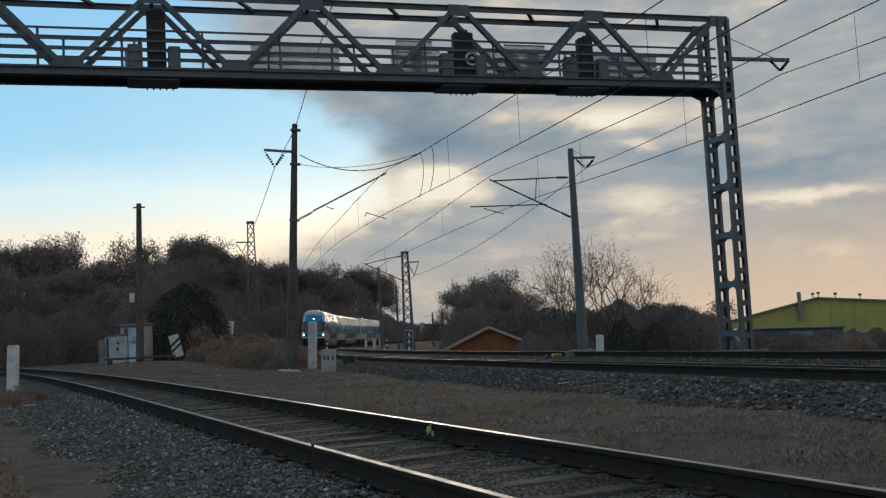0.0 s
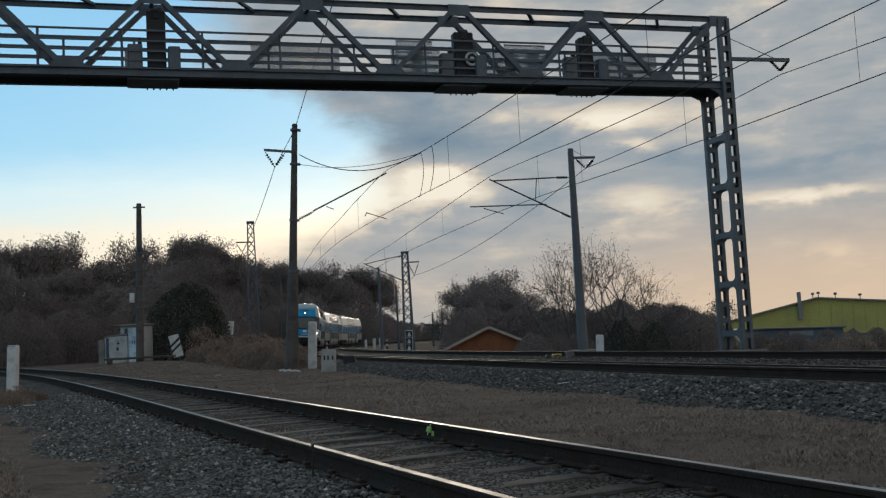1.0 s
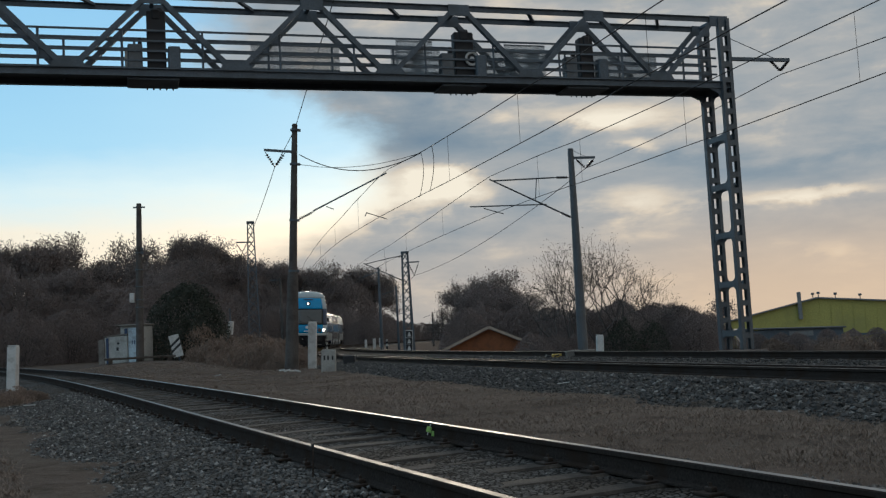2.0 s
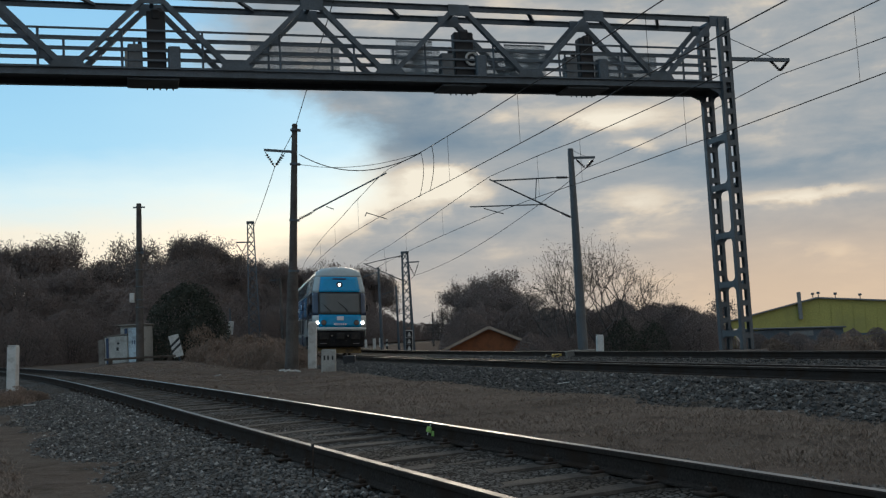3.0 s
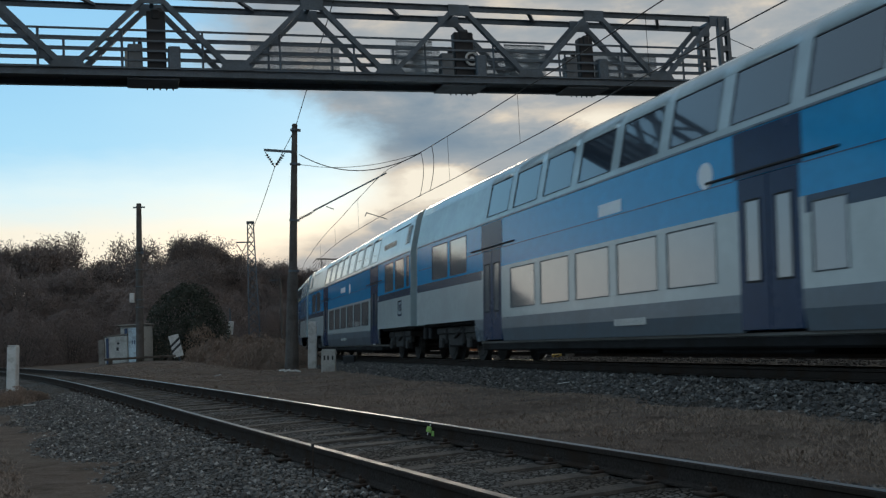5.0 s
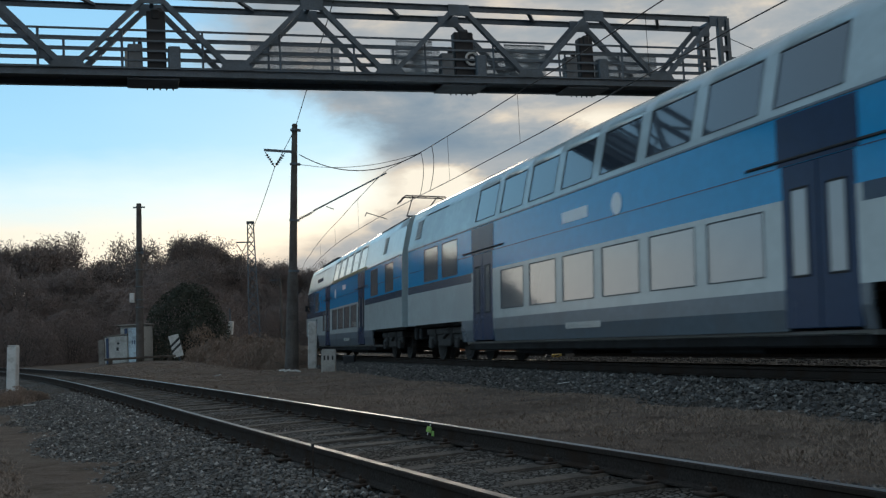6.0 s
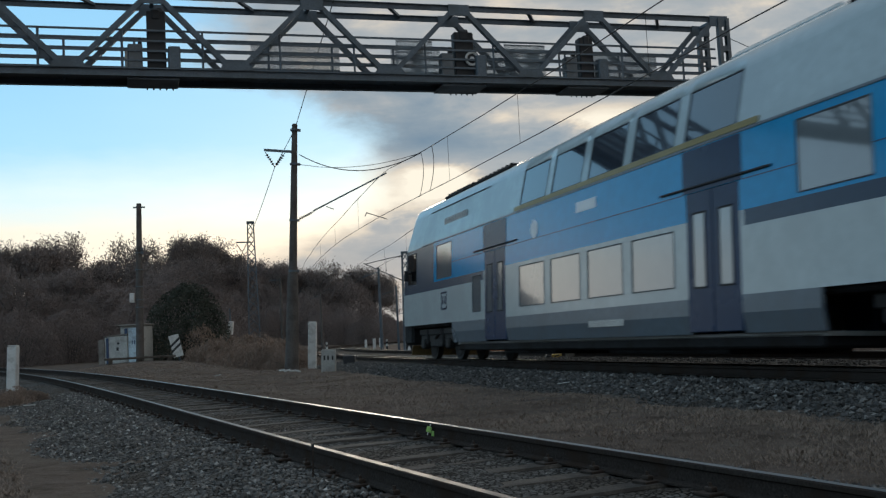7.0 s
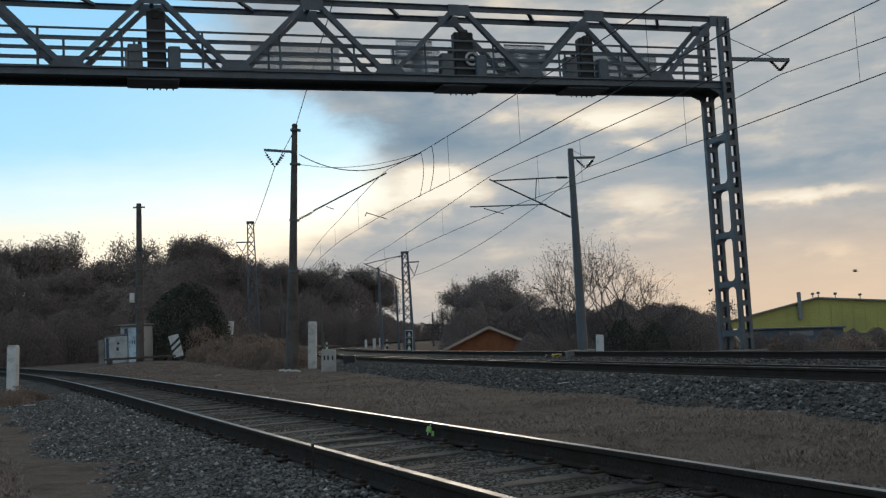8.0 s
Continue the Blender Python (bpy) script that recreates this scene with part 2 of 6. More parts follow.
def rod(bm, a, b, r0, r1=None, n=8, mi=0):
    """A tapered round bar from a to b."""
    a, b = Vector(a), Vector(b)
    d = b - a
    if d.length < 1e-6:
        return bm
    q = Vector((0, 0, 1)).rotation_difference(d.normalized()).to_matrix().to_4x4()
    r = bmesh.ops.create_cone(bm, cap_ends=True, segments=n, radius1=r0, radius2=r0 if r1 is None else r1, depth=d.length,
                              matrix=Matrix.Translation((a + b) / 2) @ q)
    for f in set(f for v in r["verts"] for f in v.link_faces):
        f.material_index = mi
    return bm


def beam(bm, a, b, w, h, up=(0, 0, 1), mi=0):
    """A square bar from a to b, w across and h along up."""
    a, b = Vector(a), Vector(b)
    y = (b - a).normalized()
    x = y.cross(Vector(up)).normalized()
    zz = x.cross(y)
    m = Matrix((x, y, zz)).transposed().to_4x4()
    return box(bm, (a + b) / 2, (w, (b - a).length, h), m, 0.0, mi)


def angle_bar(bm, a, b, w, t=0.01, up=(0, 0, 1), flip=1):
    """An L section from a to b."""
    a, b = Vector(a), Vector(b)
    y = (b - a).normalized()
    x = y.cross(Vector(up)).normalized()
    zz = x.cross(y)
    m = Matrix((x, y, zz)).transposed().to_4x4()
    mid, ln = (a + b) / 2, (b - a).length
    box(bm, mid, (w, ln, t), m)
    box(bm, mid + x * flip * (w / 2 - t / 2) + zz * (w / 2), (t, ln, w), m)
    return bm


def sweep(bm, pts, radius, n=5):
    """A thin round wire through pts."""
    ring = []
    pts = [Vector(p) for p in pts]
    for i, p in enumerate(pts):
        d = (pts[min(i + 1, len(pts) - 1)] - pts[max(i - 1, 0)]).normalized()
        x = d.cross(Vector((0, 0, 1)))
        x = x.normalized() if x.length > 1e-4 else Vector((1, 0, 0))
        yv = x.cross(d)
        ring.append([bm.verts.new(p + (x * math.cos(2 * math.pi * k / n) + yv * math.sin(2 * math.pi * k / n)) * radius) for k in range(n)])
    for r0, r1 in zip(ring, ring[1:]):
        for k in range(n):
            bm.faces.new((r0[k], r0[(k + 1) % n], r1[(k + 1) % n], r1[k]))
    return bm


# ---- the lines of the tracks ----
LINE_KNOTS = (-235.0, -190.0, -110.0, -70.0, -40.0, -15.0, 10.0)
LINE_BENDS = (0.0, 0.0016, 0.00249, 0.00203, 0.00257, 0.00145, 0.00195)
CANT = radians(2.95)
GAUGE = 1.505


def main_line():
    """Centre line of the track that the train runs on: rows s, x, y, heading."""
    rows = {}
    for sign in (-1, 1):
        x, y, h, s = 4.3806, 17.7818, radians(-72.8236), 0.0
        while abs(s) < (420 if sign < 0 else 150):
            rows[round(s, 3)] = (x, y, h)
            k = float(np.interp(s + sign * 0.25, LINE_KNOTS, LINE_BENDS))
            mid = h + sign * k * 0.25
            x, y = x + sign * 0.5 * math.cos(mid), y + sign * 0.5 * math.sin(mid)
            h, s = h + sign * k * 0.5, s + sign * 0.5
    return np.array([(s, *rows[s]) for s in sorted(rows)])


LINE = main_line()


def on_line(s, off=0.0, z=0.0):
    """A point beside the main line: s along it, off across it (towards the second track), z up."""
    x, y, h = (float(np.interp(s, LINE[:, 0], LINE[:, i])) for i in (1, 2, 3))
    return Vector((x - math.sin(h) * off, y + math.cos(h) * off, z))


def heading(s):
    return float(np.interp(s, LINE[:, 0], LINE[:, 3]))


def near_x(y):
    if y < 4.0:
        return near_x(4.0) + near_slope(4.0) * (y - 4.0)
    return 3.746 - 0.48883 * y + 0.001616 * y * y - 0.00004435 * y ** 3


def near_slope(y):
    y = max(y, 4.0)
    return -0.48883 + 0.003232 * y - 0.00013305 * y * y


def near_z(y):
    return -0.196 + 0.00972 * max(y, -2.0)


def on_near(y, off=0.0, z=0.0):
    """A point beside the siding: off across it to the right, z over the rail heads."""
    m = near_slope(y)
    k = 1 / math.hypot(1, m)
    return Vector((near_x(y) + k * off, y - m * k * off, near_z(y) + z))


def step(x, lo, hi):
    t = min(1.0, max(0.0, (x - lo) / (hi - lo)))
    return t * t * (3 - 2 * t)


def off_main(x, y):
    """Signed distance across the main line, positive beyond it."""
    i = int(np.argmin((LINE[:, 1] - x) ** 2 + (LINE[:, 2] - y) ** 2))
    s, lx, ly, h = LINE[i]
    return -math.sin(h) * (x - lx) + math.cos(h) * (y - ly)


def off_near(x, y):
    m = near_slope(y)
    return (x - near_x(y)) / math.hypot(1, m)


def ground_z(x, y):
    o = off_main(x, y)
    z = -0.27 + 0.50 * step(y, 22, 70) * step(-o, 4.0, 10.0)
    z += 0.22 * step(-o, 5.0, 8.0) * step(y, 34, 42) * (1 - step(y, 48, 60)) * step(o, -14.0, -10.0)
    z -= 2.2 * step(o, 7.6, 13.0)
    z += 5.0 * step(y, 105, 190) * step(-o, 14.0, 40.0)
    if y < 80:
        n = abs(off_near(x, y))
        bed = near_z(y) - 0.23
        z = bed + (z - bed) * step(n, 1.9, 3.4)
    if -1.5 < o < 6.0:
        z = min(z, -0.30)
    z += 0.05 * noise.noise(Vector((x * 0.5, y * 0.5, 0))) + 0.025 * noise.noise(Vector((x * 2.1, y * 2.1, 3)))
    return z


def make_ground():
    def axis(lo, hi, fine_lo, fine_hi, fine, grow):
        v = list(np.arange(fine_lo, fine_hi, fine))
        d = fine
        while v[-1] < hi:
            d *= grow
            v.append(v[-1] + d)
        d = fine
        while v[0] > lo:
            d *= grow
            v.insert(0, v[0] - d)
        return v

    xs, ys = axis(-2500, 2500, -16, 14, 0.35, 1.12), axis(-300, 4000, 1, 46, 0.35, 1.1)
    verts = [(x, y, ground_z(x, y) if abs(x) < 200 and -40 < y < 320 else -1.2) for y in ys for x in xs]
    w = len(xs)
    faces = [(j * w + i, j * w + i + 1, (j + 1) * w + i + 1, (j + 1) * w + i) for j in range(len(ys) - 1) for i in range(w - 1)]
    ob = mesh_of("ground", verts, faces, TURF, smooth=True)
    tagged(ob, "flat brown winter turf with dry short grass", "ground", kind="structure")


make_ground()


def bed(name, at, rows, profile, label):
    """A ballast bed: profile (off, z) carried along rows, uneven."""
    verts, faces = [], []
    w = len(profile)
    for i, r in enumerate(rows):
        for o, z in profile:
            p = at(r, o, z)
            n = 0.035 * noise.noise(p * 2.3) + 0.02 * noise.noise(p * 7.0)
            verts.append((p.x, p.y, p.z + n))
    for i in range(len(rows) - 1):
        for j in range(w - 1):
            faces.append((i * w + j, i * w + j + 1, (i + 1) * w + j + 1, (i + 1) * w + j))
    ob = mesh_of(name, verts, faces, GRAVEL, smooth=True)
    return tagged(ob, label, "ballast", kind="structure")


def widen(profile, n=4):
    out = []
    for (a, za), (b, zb) in zip(profile, profile[1:]):
        out += [(a + (b - a) * k / n, za + (zb - za) * k / n) for k in range(n)]
    return out + [profile[-1]]


NEAR_ROWS = list(np.concatenate([np.arange(-70, 1.6, 1.6), np.arange(1.6, 24, 0.25), np.arange(24, 96, 0.8)]))
bed("siding_ballast", on_near, NEAR_ROWS, widen([(-3.4, -0.34), (-2.5, -0.24), (-1.9, -0.20), (-1.3, -0.165), (0, -0.17), (1.3, -0.17), (1.7, -0.215), (2.2, -0.30)]),
    "grey crushed-stone ballast bed under the siding")
MAIN_ROWS = list(np.concatenate([np.arange(-330, -60, 3.0), np.arange(-60, 20, 0.4), np.arange(20, 130, 3.0)]))
bed("main_ballast", on_line, MAIN_ROWS, widen([(-3.5, -0.36), (-2.9, -0.27), (-1.6, -0.13), (0, -0.17), (1.4, -0.20), (2.1, -0.17), (3.0, -0.13), (4.2, -0.17), (5.6, -0.20), (6.6, -0.22), (7.6, -0.5)]),
    "grey crushed-stone ballast bed under the double line")

RAIL_SHAPE = [(-0.062, -0.155), (0.062, -0.155), (0.062, -0.143), (0.012, -0.125), (0.009, -0.045), (0.034, -0.034), (0.035, -0.008), (0.028, 0.0),
              (-0.028, 0.0), (-0.035, -0.008), (-0.034, -0.034), (-0.009, -0.045), (-0.012, -0.125), (-0.062, -0.143)]


def rail(points, parent, head):
    """A rail with foot, web and head, carried along points (centre of its head's top)."""
    verts, faces, mi = [], [], []
    n = len(RAIL_SHAPE)
    for i, p in enumerate(points):
        d = points[min(i + 1, len(points) - 1)] - points[max(i - 1, 0)]
        x = Vector((d.y, -d.x, 0)).normalized()
        for a, b in RAIL_SHAPE:
            q = p + x * a
            verts.append((q.x, q.y, q.z + b))
    for i in range(len(points) - 1):
        for k in range(n):
            faces.append((i * n + k, i * n + (k + 1) % n, (i + 1) * n + (k + 1) % n, (i + 1) * n + k))
            mi.append(1 if k == 7 else 0)
    ob = mesh_of("rail", verts, faces, [RAIL_SIDE, head], parent)
    ob.data.polygons.foreach_set("material_index", mi)
    return ob


def sleeper_mesh(w, h, l, dip):
    bm = bmesh.new()
    box(bm, (0, 0, -h / 2), (l, w, h), None, 0.018)
    rnd = random.Random(4)
    for v in bm.verts:
        v.co += Vector((rnd.uniform(-0.008, 0.008),) * 3)
        if dip and abs(v.co.x) < 0.4:
            v.co.z -= dip
    me = bpy.data.meshes.new("sleeper")
    bm.to_mesh(me)
    bm.free()
    me.materials.append(SLEEPER)
    return me


def clip_mesh():
    bm = bmesh.new()
    box(bm, (0, 0, 0.01), (0.34, 0.15, 0.02), None, 0.004)
    for sx in (-1, 1):
        box(bm, (sx * 0.095, 0, 0.035), (0.05, 0.07, 0.03), None, 0.006)
        rod(bm, (sx * 0.1, 0, 0.03), (sx * 0.1, 0, 0.075), 0.014, 0.012, 6)
    me = bpy.data.meshes.new("fastening")
    bm.to_mesh(me)
    bm.free()
    me.materials.append(CLIP)
    return me


def make_tracks():
    slab, clip = sleeper_mesh(0.25, 0.16, 2.5, 0.0), clip_mesh()
    rnd = random.Random(7)

    def lay(track, pos, turn, with_clips, tilt=0.0):
        ob = new("sleeper", slab)
        ob.parent = track
        ob.matrix_basis = Matrix.Translation(pos) @ Euler((rnd.uniform(-0.01, 0.01), tilt + rnd.uniform(-0.006, 0.006), turn + rnd.uniform(-0.02, 0.02))).to_matrix().to_4x4()
        if with_clips:
            for sx in (-1, 1):
                c = new("fastening", clip)
                c.parent = track
                c.matrix_basis = Matrix.Translation(pos) @ Matrix.Rotation(turn, 4, "Z") @ Matrix.Translation((sx * GAUGE / 2, 0, 0.002))

    siding = tagged(new("siding_track"), "worn siding track with rusty rails on dark timber sleepers", "railway track", kind="structure")
    for side in (-1, 1):
        ys = np.concatenate([np.arange(-70, 1.2, 1.2), np.arange(1.2, 30, 0.5), np.arange(30, 96, 1.0)])
        rail([on_near(float(y), side * GAUGE / 2, 0.0) for y in ys], siding, RAIL_TOP if side > 0 else RAIL_DIM)
    y = -12.0
    while y < 60:
        lay(siding, on_near(y, 0.0, -0.160), math.atan(-near_slope(y)), y < 26)
        y += 0.62 / math.hypot(1, near_slope(y))
    for off, nm, lab in ((0.0, "main_track", "main line track with polished rails, carrying the train"), (4.2, "main_track", "second main line track beyond the first")):
        tr = tagged(new(nm), lab, "railway track", kind="structure")
        for side in (-1, 1):
            o = off + side * GAUGE / 2
            rail([on_line(float(s), o, -side * GAUGE / 2 * math.sin(CANT)) for s in np.arange(-400, 140, 1.0)], tr, RAIL_DARK_SHEEN)
        for s in np.arange(-62, 16, 0.62):
            lay(tr, on_line(float(s), off, -0.152), heading(s) + math.pi / 2, False, 0.0)


make_tracks()


def stone_shapes():
    rnd = np.random.default_rng(5)
    base = np.array([(1, 0, 0), (-1, 0, 0), (0, 1, 0), (0, -1, 0), (0, 0, 1), (0, 0, -1)], float)
    tri = np.array([(0, 2, 4), (2, 1, 4), (1, 3, 4), (3, 0, 4), (2, 0, 5), (1, 2, 5), (3, 1, 5), (0, 3, 5)])
    shapes = []
    for _ in range(10):
        shapes.append(base * rnd.uniform(0.6, 1.2, (6, 1)) + rnd.uniform(-0.25, 0.25, (6, 3)))
    return shapes, tri


def scatter_stones(name, spots, label):
    """Loose stones: spots are (x, y, z, size)."""
    shapes, tri = stone_shapes()
    rnd = np.random.default_rng(11)
    V, F = [], []
    n = 0
    for x, y, z, r in spots:
        sh = shapes[rnd.integers(len(shapes))]
        q = Euler(rnd.uniform(0, 6.28, 3)).to_matrix()
        V.append(sh @ np.array(q).T * np.array((r, r, r * 0.8)) + (x, y, z))
        F.append(tri + n)
        n += len(sh)
    ob = mesh_of(name, np.concatenate(V).tolist(), np.concatenate(F).tolist(), STONE_PALE if "siding" in name else STONE)
    return tagged(ob, label, "ballast stones", kind="stuff")


def make_stones():
    rnd = random.Random(21)
    spots = []
    for _ in range(38000):
        y = 3.0 + 21 * rnd.random() ** 1.7
        o = rnd.uniform(-3.4, 2.0)
        if abs(abs(o) - GAUGE / 2) < 0.075:
            continue
        edge = max(0.0, abs(o) - (2.5 if o < 0 else 1.25)) / 0.9
        if rnd.random() < edge:
            continue
        inside = abs(o) < 0.7
        if inside and rnd.random() < 0.45:
            continue
        top = np.interp(o, (-3.4, -2.5, -1.9, -1.3, 1.3, 1.7, 2.2), (-0.34, -0.24, -0.20, -0.165, -0.17, -0.215, -0.30))
        p = on_near(y, o, float(top))
        r = rnd.uniform(0.012, 0.028)
        spots.append((p.x, p.y, p.z + r * rnd.uniform(0.0, 0.5) - (0.024 if inside else 0), r))
    scatter_stones("siding_stones", spots, "grey broken stones lying along the siding")
    spots = []
    for _ in range(17000):
        s = rnd.uniform(-26, 12)
        o = rnd.uniform(-3.6, -0.95)
        if rnd.random() < max(0.0, -o - 2.8) / 0.8:
            continue
        top = np.interp(o, (-3.5, -2.9, -1.6, 0), (-0.36, -0.27, -0.13, -0.17))
        p = on_line(s, o, float(top))
        r = rnd.uniform(0.02, 0.045)
        spots.append((p.x, p.y, p.z + r * rnd.uniform(0.0, 0.6), r))
    for _ in range(4000):
        s = rnd.uniform(-30, 6)
        o = rnd.uniform(1.0, 3.2)
        top = np.interp(o, (1.4, 2.1, 3.0), (-0.20, -0.17, -0.13))
        p = on_line(s, o, float(top))
        r = rnd.uniform(0.02, 0.045)
        spots.append((p.x, p.y, p.z + r * 0.4, r))
    scatter_stones("main_line_stones", spots, "grey broken stones on the shoulder of the main line")


make_stones()


# ---- signal gantry over the tracks ----
G_BASE, G_U, G_W = Vector((8.5, 30.2, 0.0)), Vector((-0.9573, -0.289, 0)), Vector((0.289, -0.9573, 0))


def gan(u, z, w=0.0):
    """A place on the gantry: u along it from its post, z up, w towards the siding."""
    return G_BASE + G_U * u + G_W * w + Vector((0, 0, z))


def make_gantry():
    g = thing("signal_gantry", Matrix(), "dark steel lattice signal gantry spanning the tracks", "signal gantry")
    turn = Matrix((G_U, G_W * -1, Vector((0, 0, 1)))).transposed().to_4x4()

    def piece(name, m=STEEL, label="", parent=None):
        return lambda bm: part(name, bm, m, parent or g, label)

    length = 33.0
    for w in (0.5, -0.5):
        for z, a, b in ((7.50, 0.16, 0.03), (7.68, 0.16, 0.03)):
            piece("bottom_flange")(beam(bmesh.new(), gan(0.0, z, w), gan(length, z, w), a, b))
        piece("bottom_web")(beam(bmesh.new(), gan(0.0, 7.59, w), gan(length, 7.59, w), 0.025, 0.19))
        piece("top_flange")(beam(bmesh.new(), gan(0.0, 9.61, w), gan(length, 9.61, w), 0.15, 0.02))
        piece("top_web")(beam(bmesh.new(), gan(0.0, 9.535, w), gan(length, 9.535, w), 0.03, 0.13))
        for k in range(9):
            top, b0, b1 = 0.25 + 4.0 * k, -1.75 + 4.0 * k, 2.25 + 4.0 * k
            ends = [b1] if k == 0 else [b0, b1]
            for b in ends:
                sgn = 1 if b > top else -1
                bm = bmesh.new()
                for d in (-0.055, 0.055):
                    beam(bm, gan(top + sgn * 0.16, 9.50, w + d), gan(b - sgn * 0.14, 7.74, w + d), 0.03, 0.13)
                piece("diagonal")(bm)
            bm = bmesh.new()
            box(bm, gan(top, 9.48, w + 0.07), (0.60, 0.02, 0.32), turn, 0.008)
            piece("gusset")(bm)
            bm = bmesh.new()
            v = [bm.verts.new(gan(b1 + a, z, w + 0.07)) for a, z in ((-0.42, 7.68), (0.42, 7.68), (0.30, 7.87), (-0.30, 7.87))]
            f = bm.faces.new(v)
            r = bmesh.ops.extrude_face_region(bm, geom=[f])
            for q in r["geom"]:
                if isinstance(q, bmesh.types.BMVert):
                    q.co += G_W * 0.02
            bmesh.ops.recalc_face_normals(bm, faces=bm.faces)
            piece("gusset")(bm)
    for k in range(16):
        u = 0.25 + 2.0 * k
        bm = bmesh.new()
        if k % 2 == 0:
            beam(bm, gan(u, 9.58, -0.5), gan(u, 9.58, 0.5), 0.1, 0.08)
        else:
            beam(bm, gan(u - 0.6, 9.58, -0.5), gan(u + 0.0, 9.58, 0.5), 0.09, 0.07)
        piece("cross_brace")(bm)
    for k in range(34):
        bm = bmesh.new()
        box(bm, gan(0.5 + k * 0.97, 7.66, 0.0), (0.966, 0.96, 0.035), turn, 0.005)
        piece("deck_plate", STEEL2)(bm)
    # hand rails
    for w in (0.36, -0.36):
        for z in (8.70, 8.43, 8.18, 7.94):
            bm = bmesh.new()
            beam(bm, gan(0.3, z, w), gan(length, z, w), 0.035, 0.05)
            piece("hand_rail")(bm)
        u = 1.4
        while u < length:
            bm = bmesh.new()
            beam(bm, gan(u, 7.58, w), gan(u, 8.72, w), 0.05, 0.05, (1, 0, 0))
            piece("rail_post")(bm)
            u += 1.95 if w > 0 else 1.7
    # mesh guards beside the signals
    for a, b, w in ((13.75, 11.4, -0.40), (9.95, 8.55, -0.40), (7.35, 5.6, -0.40), (3.9, 1.85, -0.40), (10.0, 9.0, 0.36), (6.9, 5.7, 0.30)):
        bm = bmesh.new()
        n = int(abs(a - b) / 0.022)
        for i in range(n + 1):
            u = b + (a - b) * i / n
            beam(bm, gan(u, 7.62, w), gan(u, 8.66, w), 0.013, 0.013, (1, 0, 0))
        for z in (7.66, 8.0, 8.34, 8.64):
            beam(bm, gan(a, z, w), gan(b, z, w), 0.03, 0.03)
        ob = piece("mesh_guard", MESHY)(bm)
    # signal heads seen from behind, on hanging cradles
    for u, wd, hi, ring in ((16.17, 0.50, 9.25, False), (8.05, 0.60, 8.98, True), (4.40, 0.46, 8.95, False)):
        bm = bmesh.new()
        box(bm, gan(u, (7.45 + hi) / 2, 0.12), (wd * 0.92, 0.30, hi - 7.45), turn, 0.03)
        box(bm, gan(u, hi - 0.1, 0.12), (wd * 0.5, 0.36, 0.3), turn, 0.05)
        rod(bm, gan(u - 0.1, hi, 0.12), gan(u - 0.1, hi + 0.1, 0.12), 0.1, 0.06, 10)
        box(bm, gan(u + 0.40, 8.05, 0.2), (0.10, 0.12, 1.0), turn, 0.01)
        head = piece("signal_head", BLACK, "black signal head seen from behind")(bm)
        bm = bmesh.new()
        box(bm, gan(u + 0.1, 7.45, 0.0), (1.25, 0.9, 0.06), turn, 0.01)
        for i in range(5):
            rod(bm, gan(u - 0.4 + i * 0.16, 7.44, -0.42), gan(u - 0.4 + i * 0.16, 7.38, -0.42), 0.025, 0.02, 6)
        piece("signal_cradle", STEEL)(bm)
        bm = bmesh.new()
        box(bm, gan(u + 0.52, 8.0, 0.2), (0.36, 0.3, 0.72), turn, 0.03)
        piece("relay_box", STEEL2)(bm)
        bm = bmesh.new()
        box(bm, gan(u - 0.42, 7.95, 0.3), (0.30, 0.3, 0.7), turn, 0.03)
        piece("relay_box", STEEL)(bm)
        if ring:
            bm = bmesh.new()
            ctr = gan(u - 0.19, 8.22, 0.32)
            for r in (0.17,):
                pts = [ctr + G_U * (r * math.cos(a)) + Vector((0, 0, r * math.sin(a))) for a in np.linspace(0, 2 * math.pi, 25)]
                sweep(bm, pts, 0.035, 6)
            rod(bm, ctr - G_W * 0.02, ctr + G_W * 0.02, 0.06, 0.06, 12)
            part("ring_lamp", bm, WHITE, head, "white ring round a small lamp")
            bm = bmesh.new()
            rod(bm, ctr - G_W * 0.05, ctr - G_W * 0.01, 0.23, 0.23, 24)
            part("lamp_hood", bm, BLACK, head)
        if u > 12:
            bm = bmesh.new()
            box(bm, gan(u + 0.62, 8.0, 0.2), (0.30, 0.05, 0.42), turn, 0.01)
            piece("white_plate", WHITE, "pale plate beside the signal head")(bm)
    # a pair of perforated legs, one under each truss, tied by plates; the same at the far end
    for base in (0.12, length - 0.4):
        column = g
        for w in (-0.56, 0.56):
            leg = new("leg")
            leg.parent = g
            leg["label"] = "grey steel battened leg"
            for d in (-0.13, 0.13):
                for e in (-0.07, 0.07):
                    part("leg_plate", box(bmesh.new(), gan(base + d, 4.72, w + e), (0.10, 0.015, 9.68), turn), STEEL2, leg)
                part("leg_web", box(bmesh.new(), gan(base + d * 1.36, 4.72, w), (0.014, 0.15, 9.68), turn), STEEL2, leg)
            z = 0.28
            while z < 9.3:
                bm = bmesh.new()
                for e in (-0.07, 0.07):
                    box(bm, gan(base, z, w + e), (0.18, 0.013, 0.16), turn)
                part("batten", bm, STEEL2, leg)
                z += 0.465
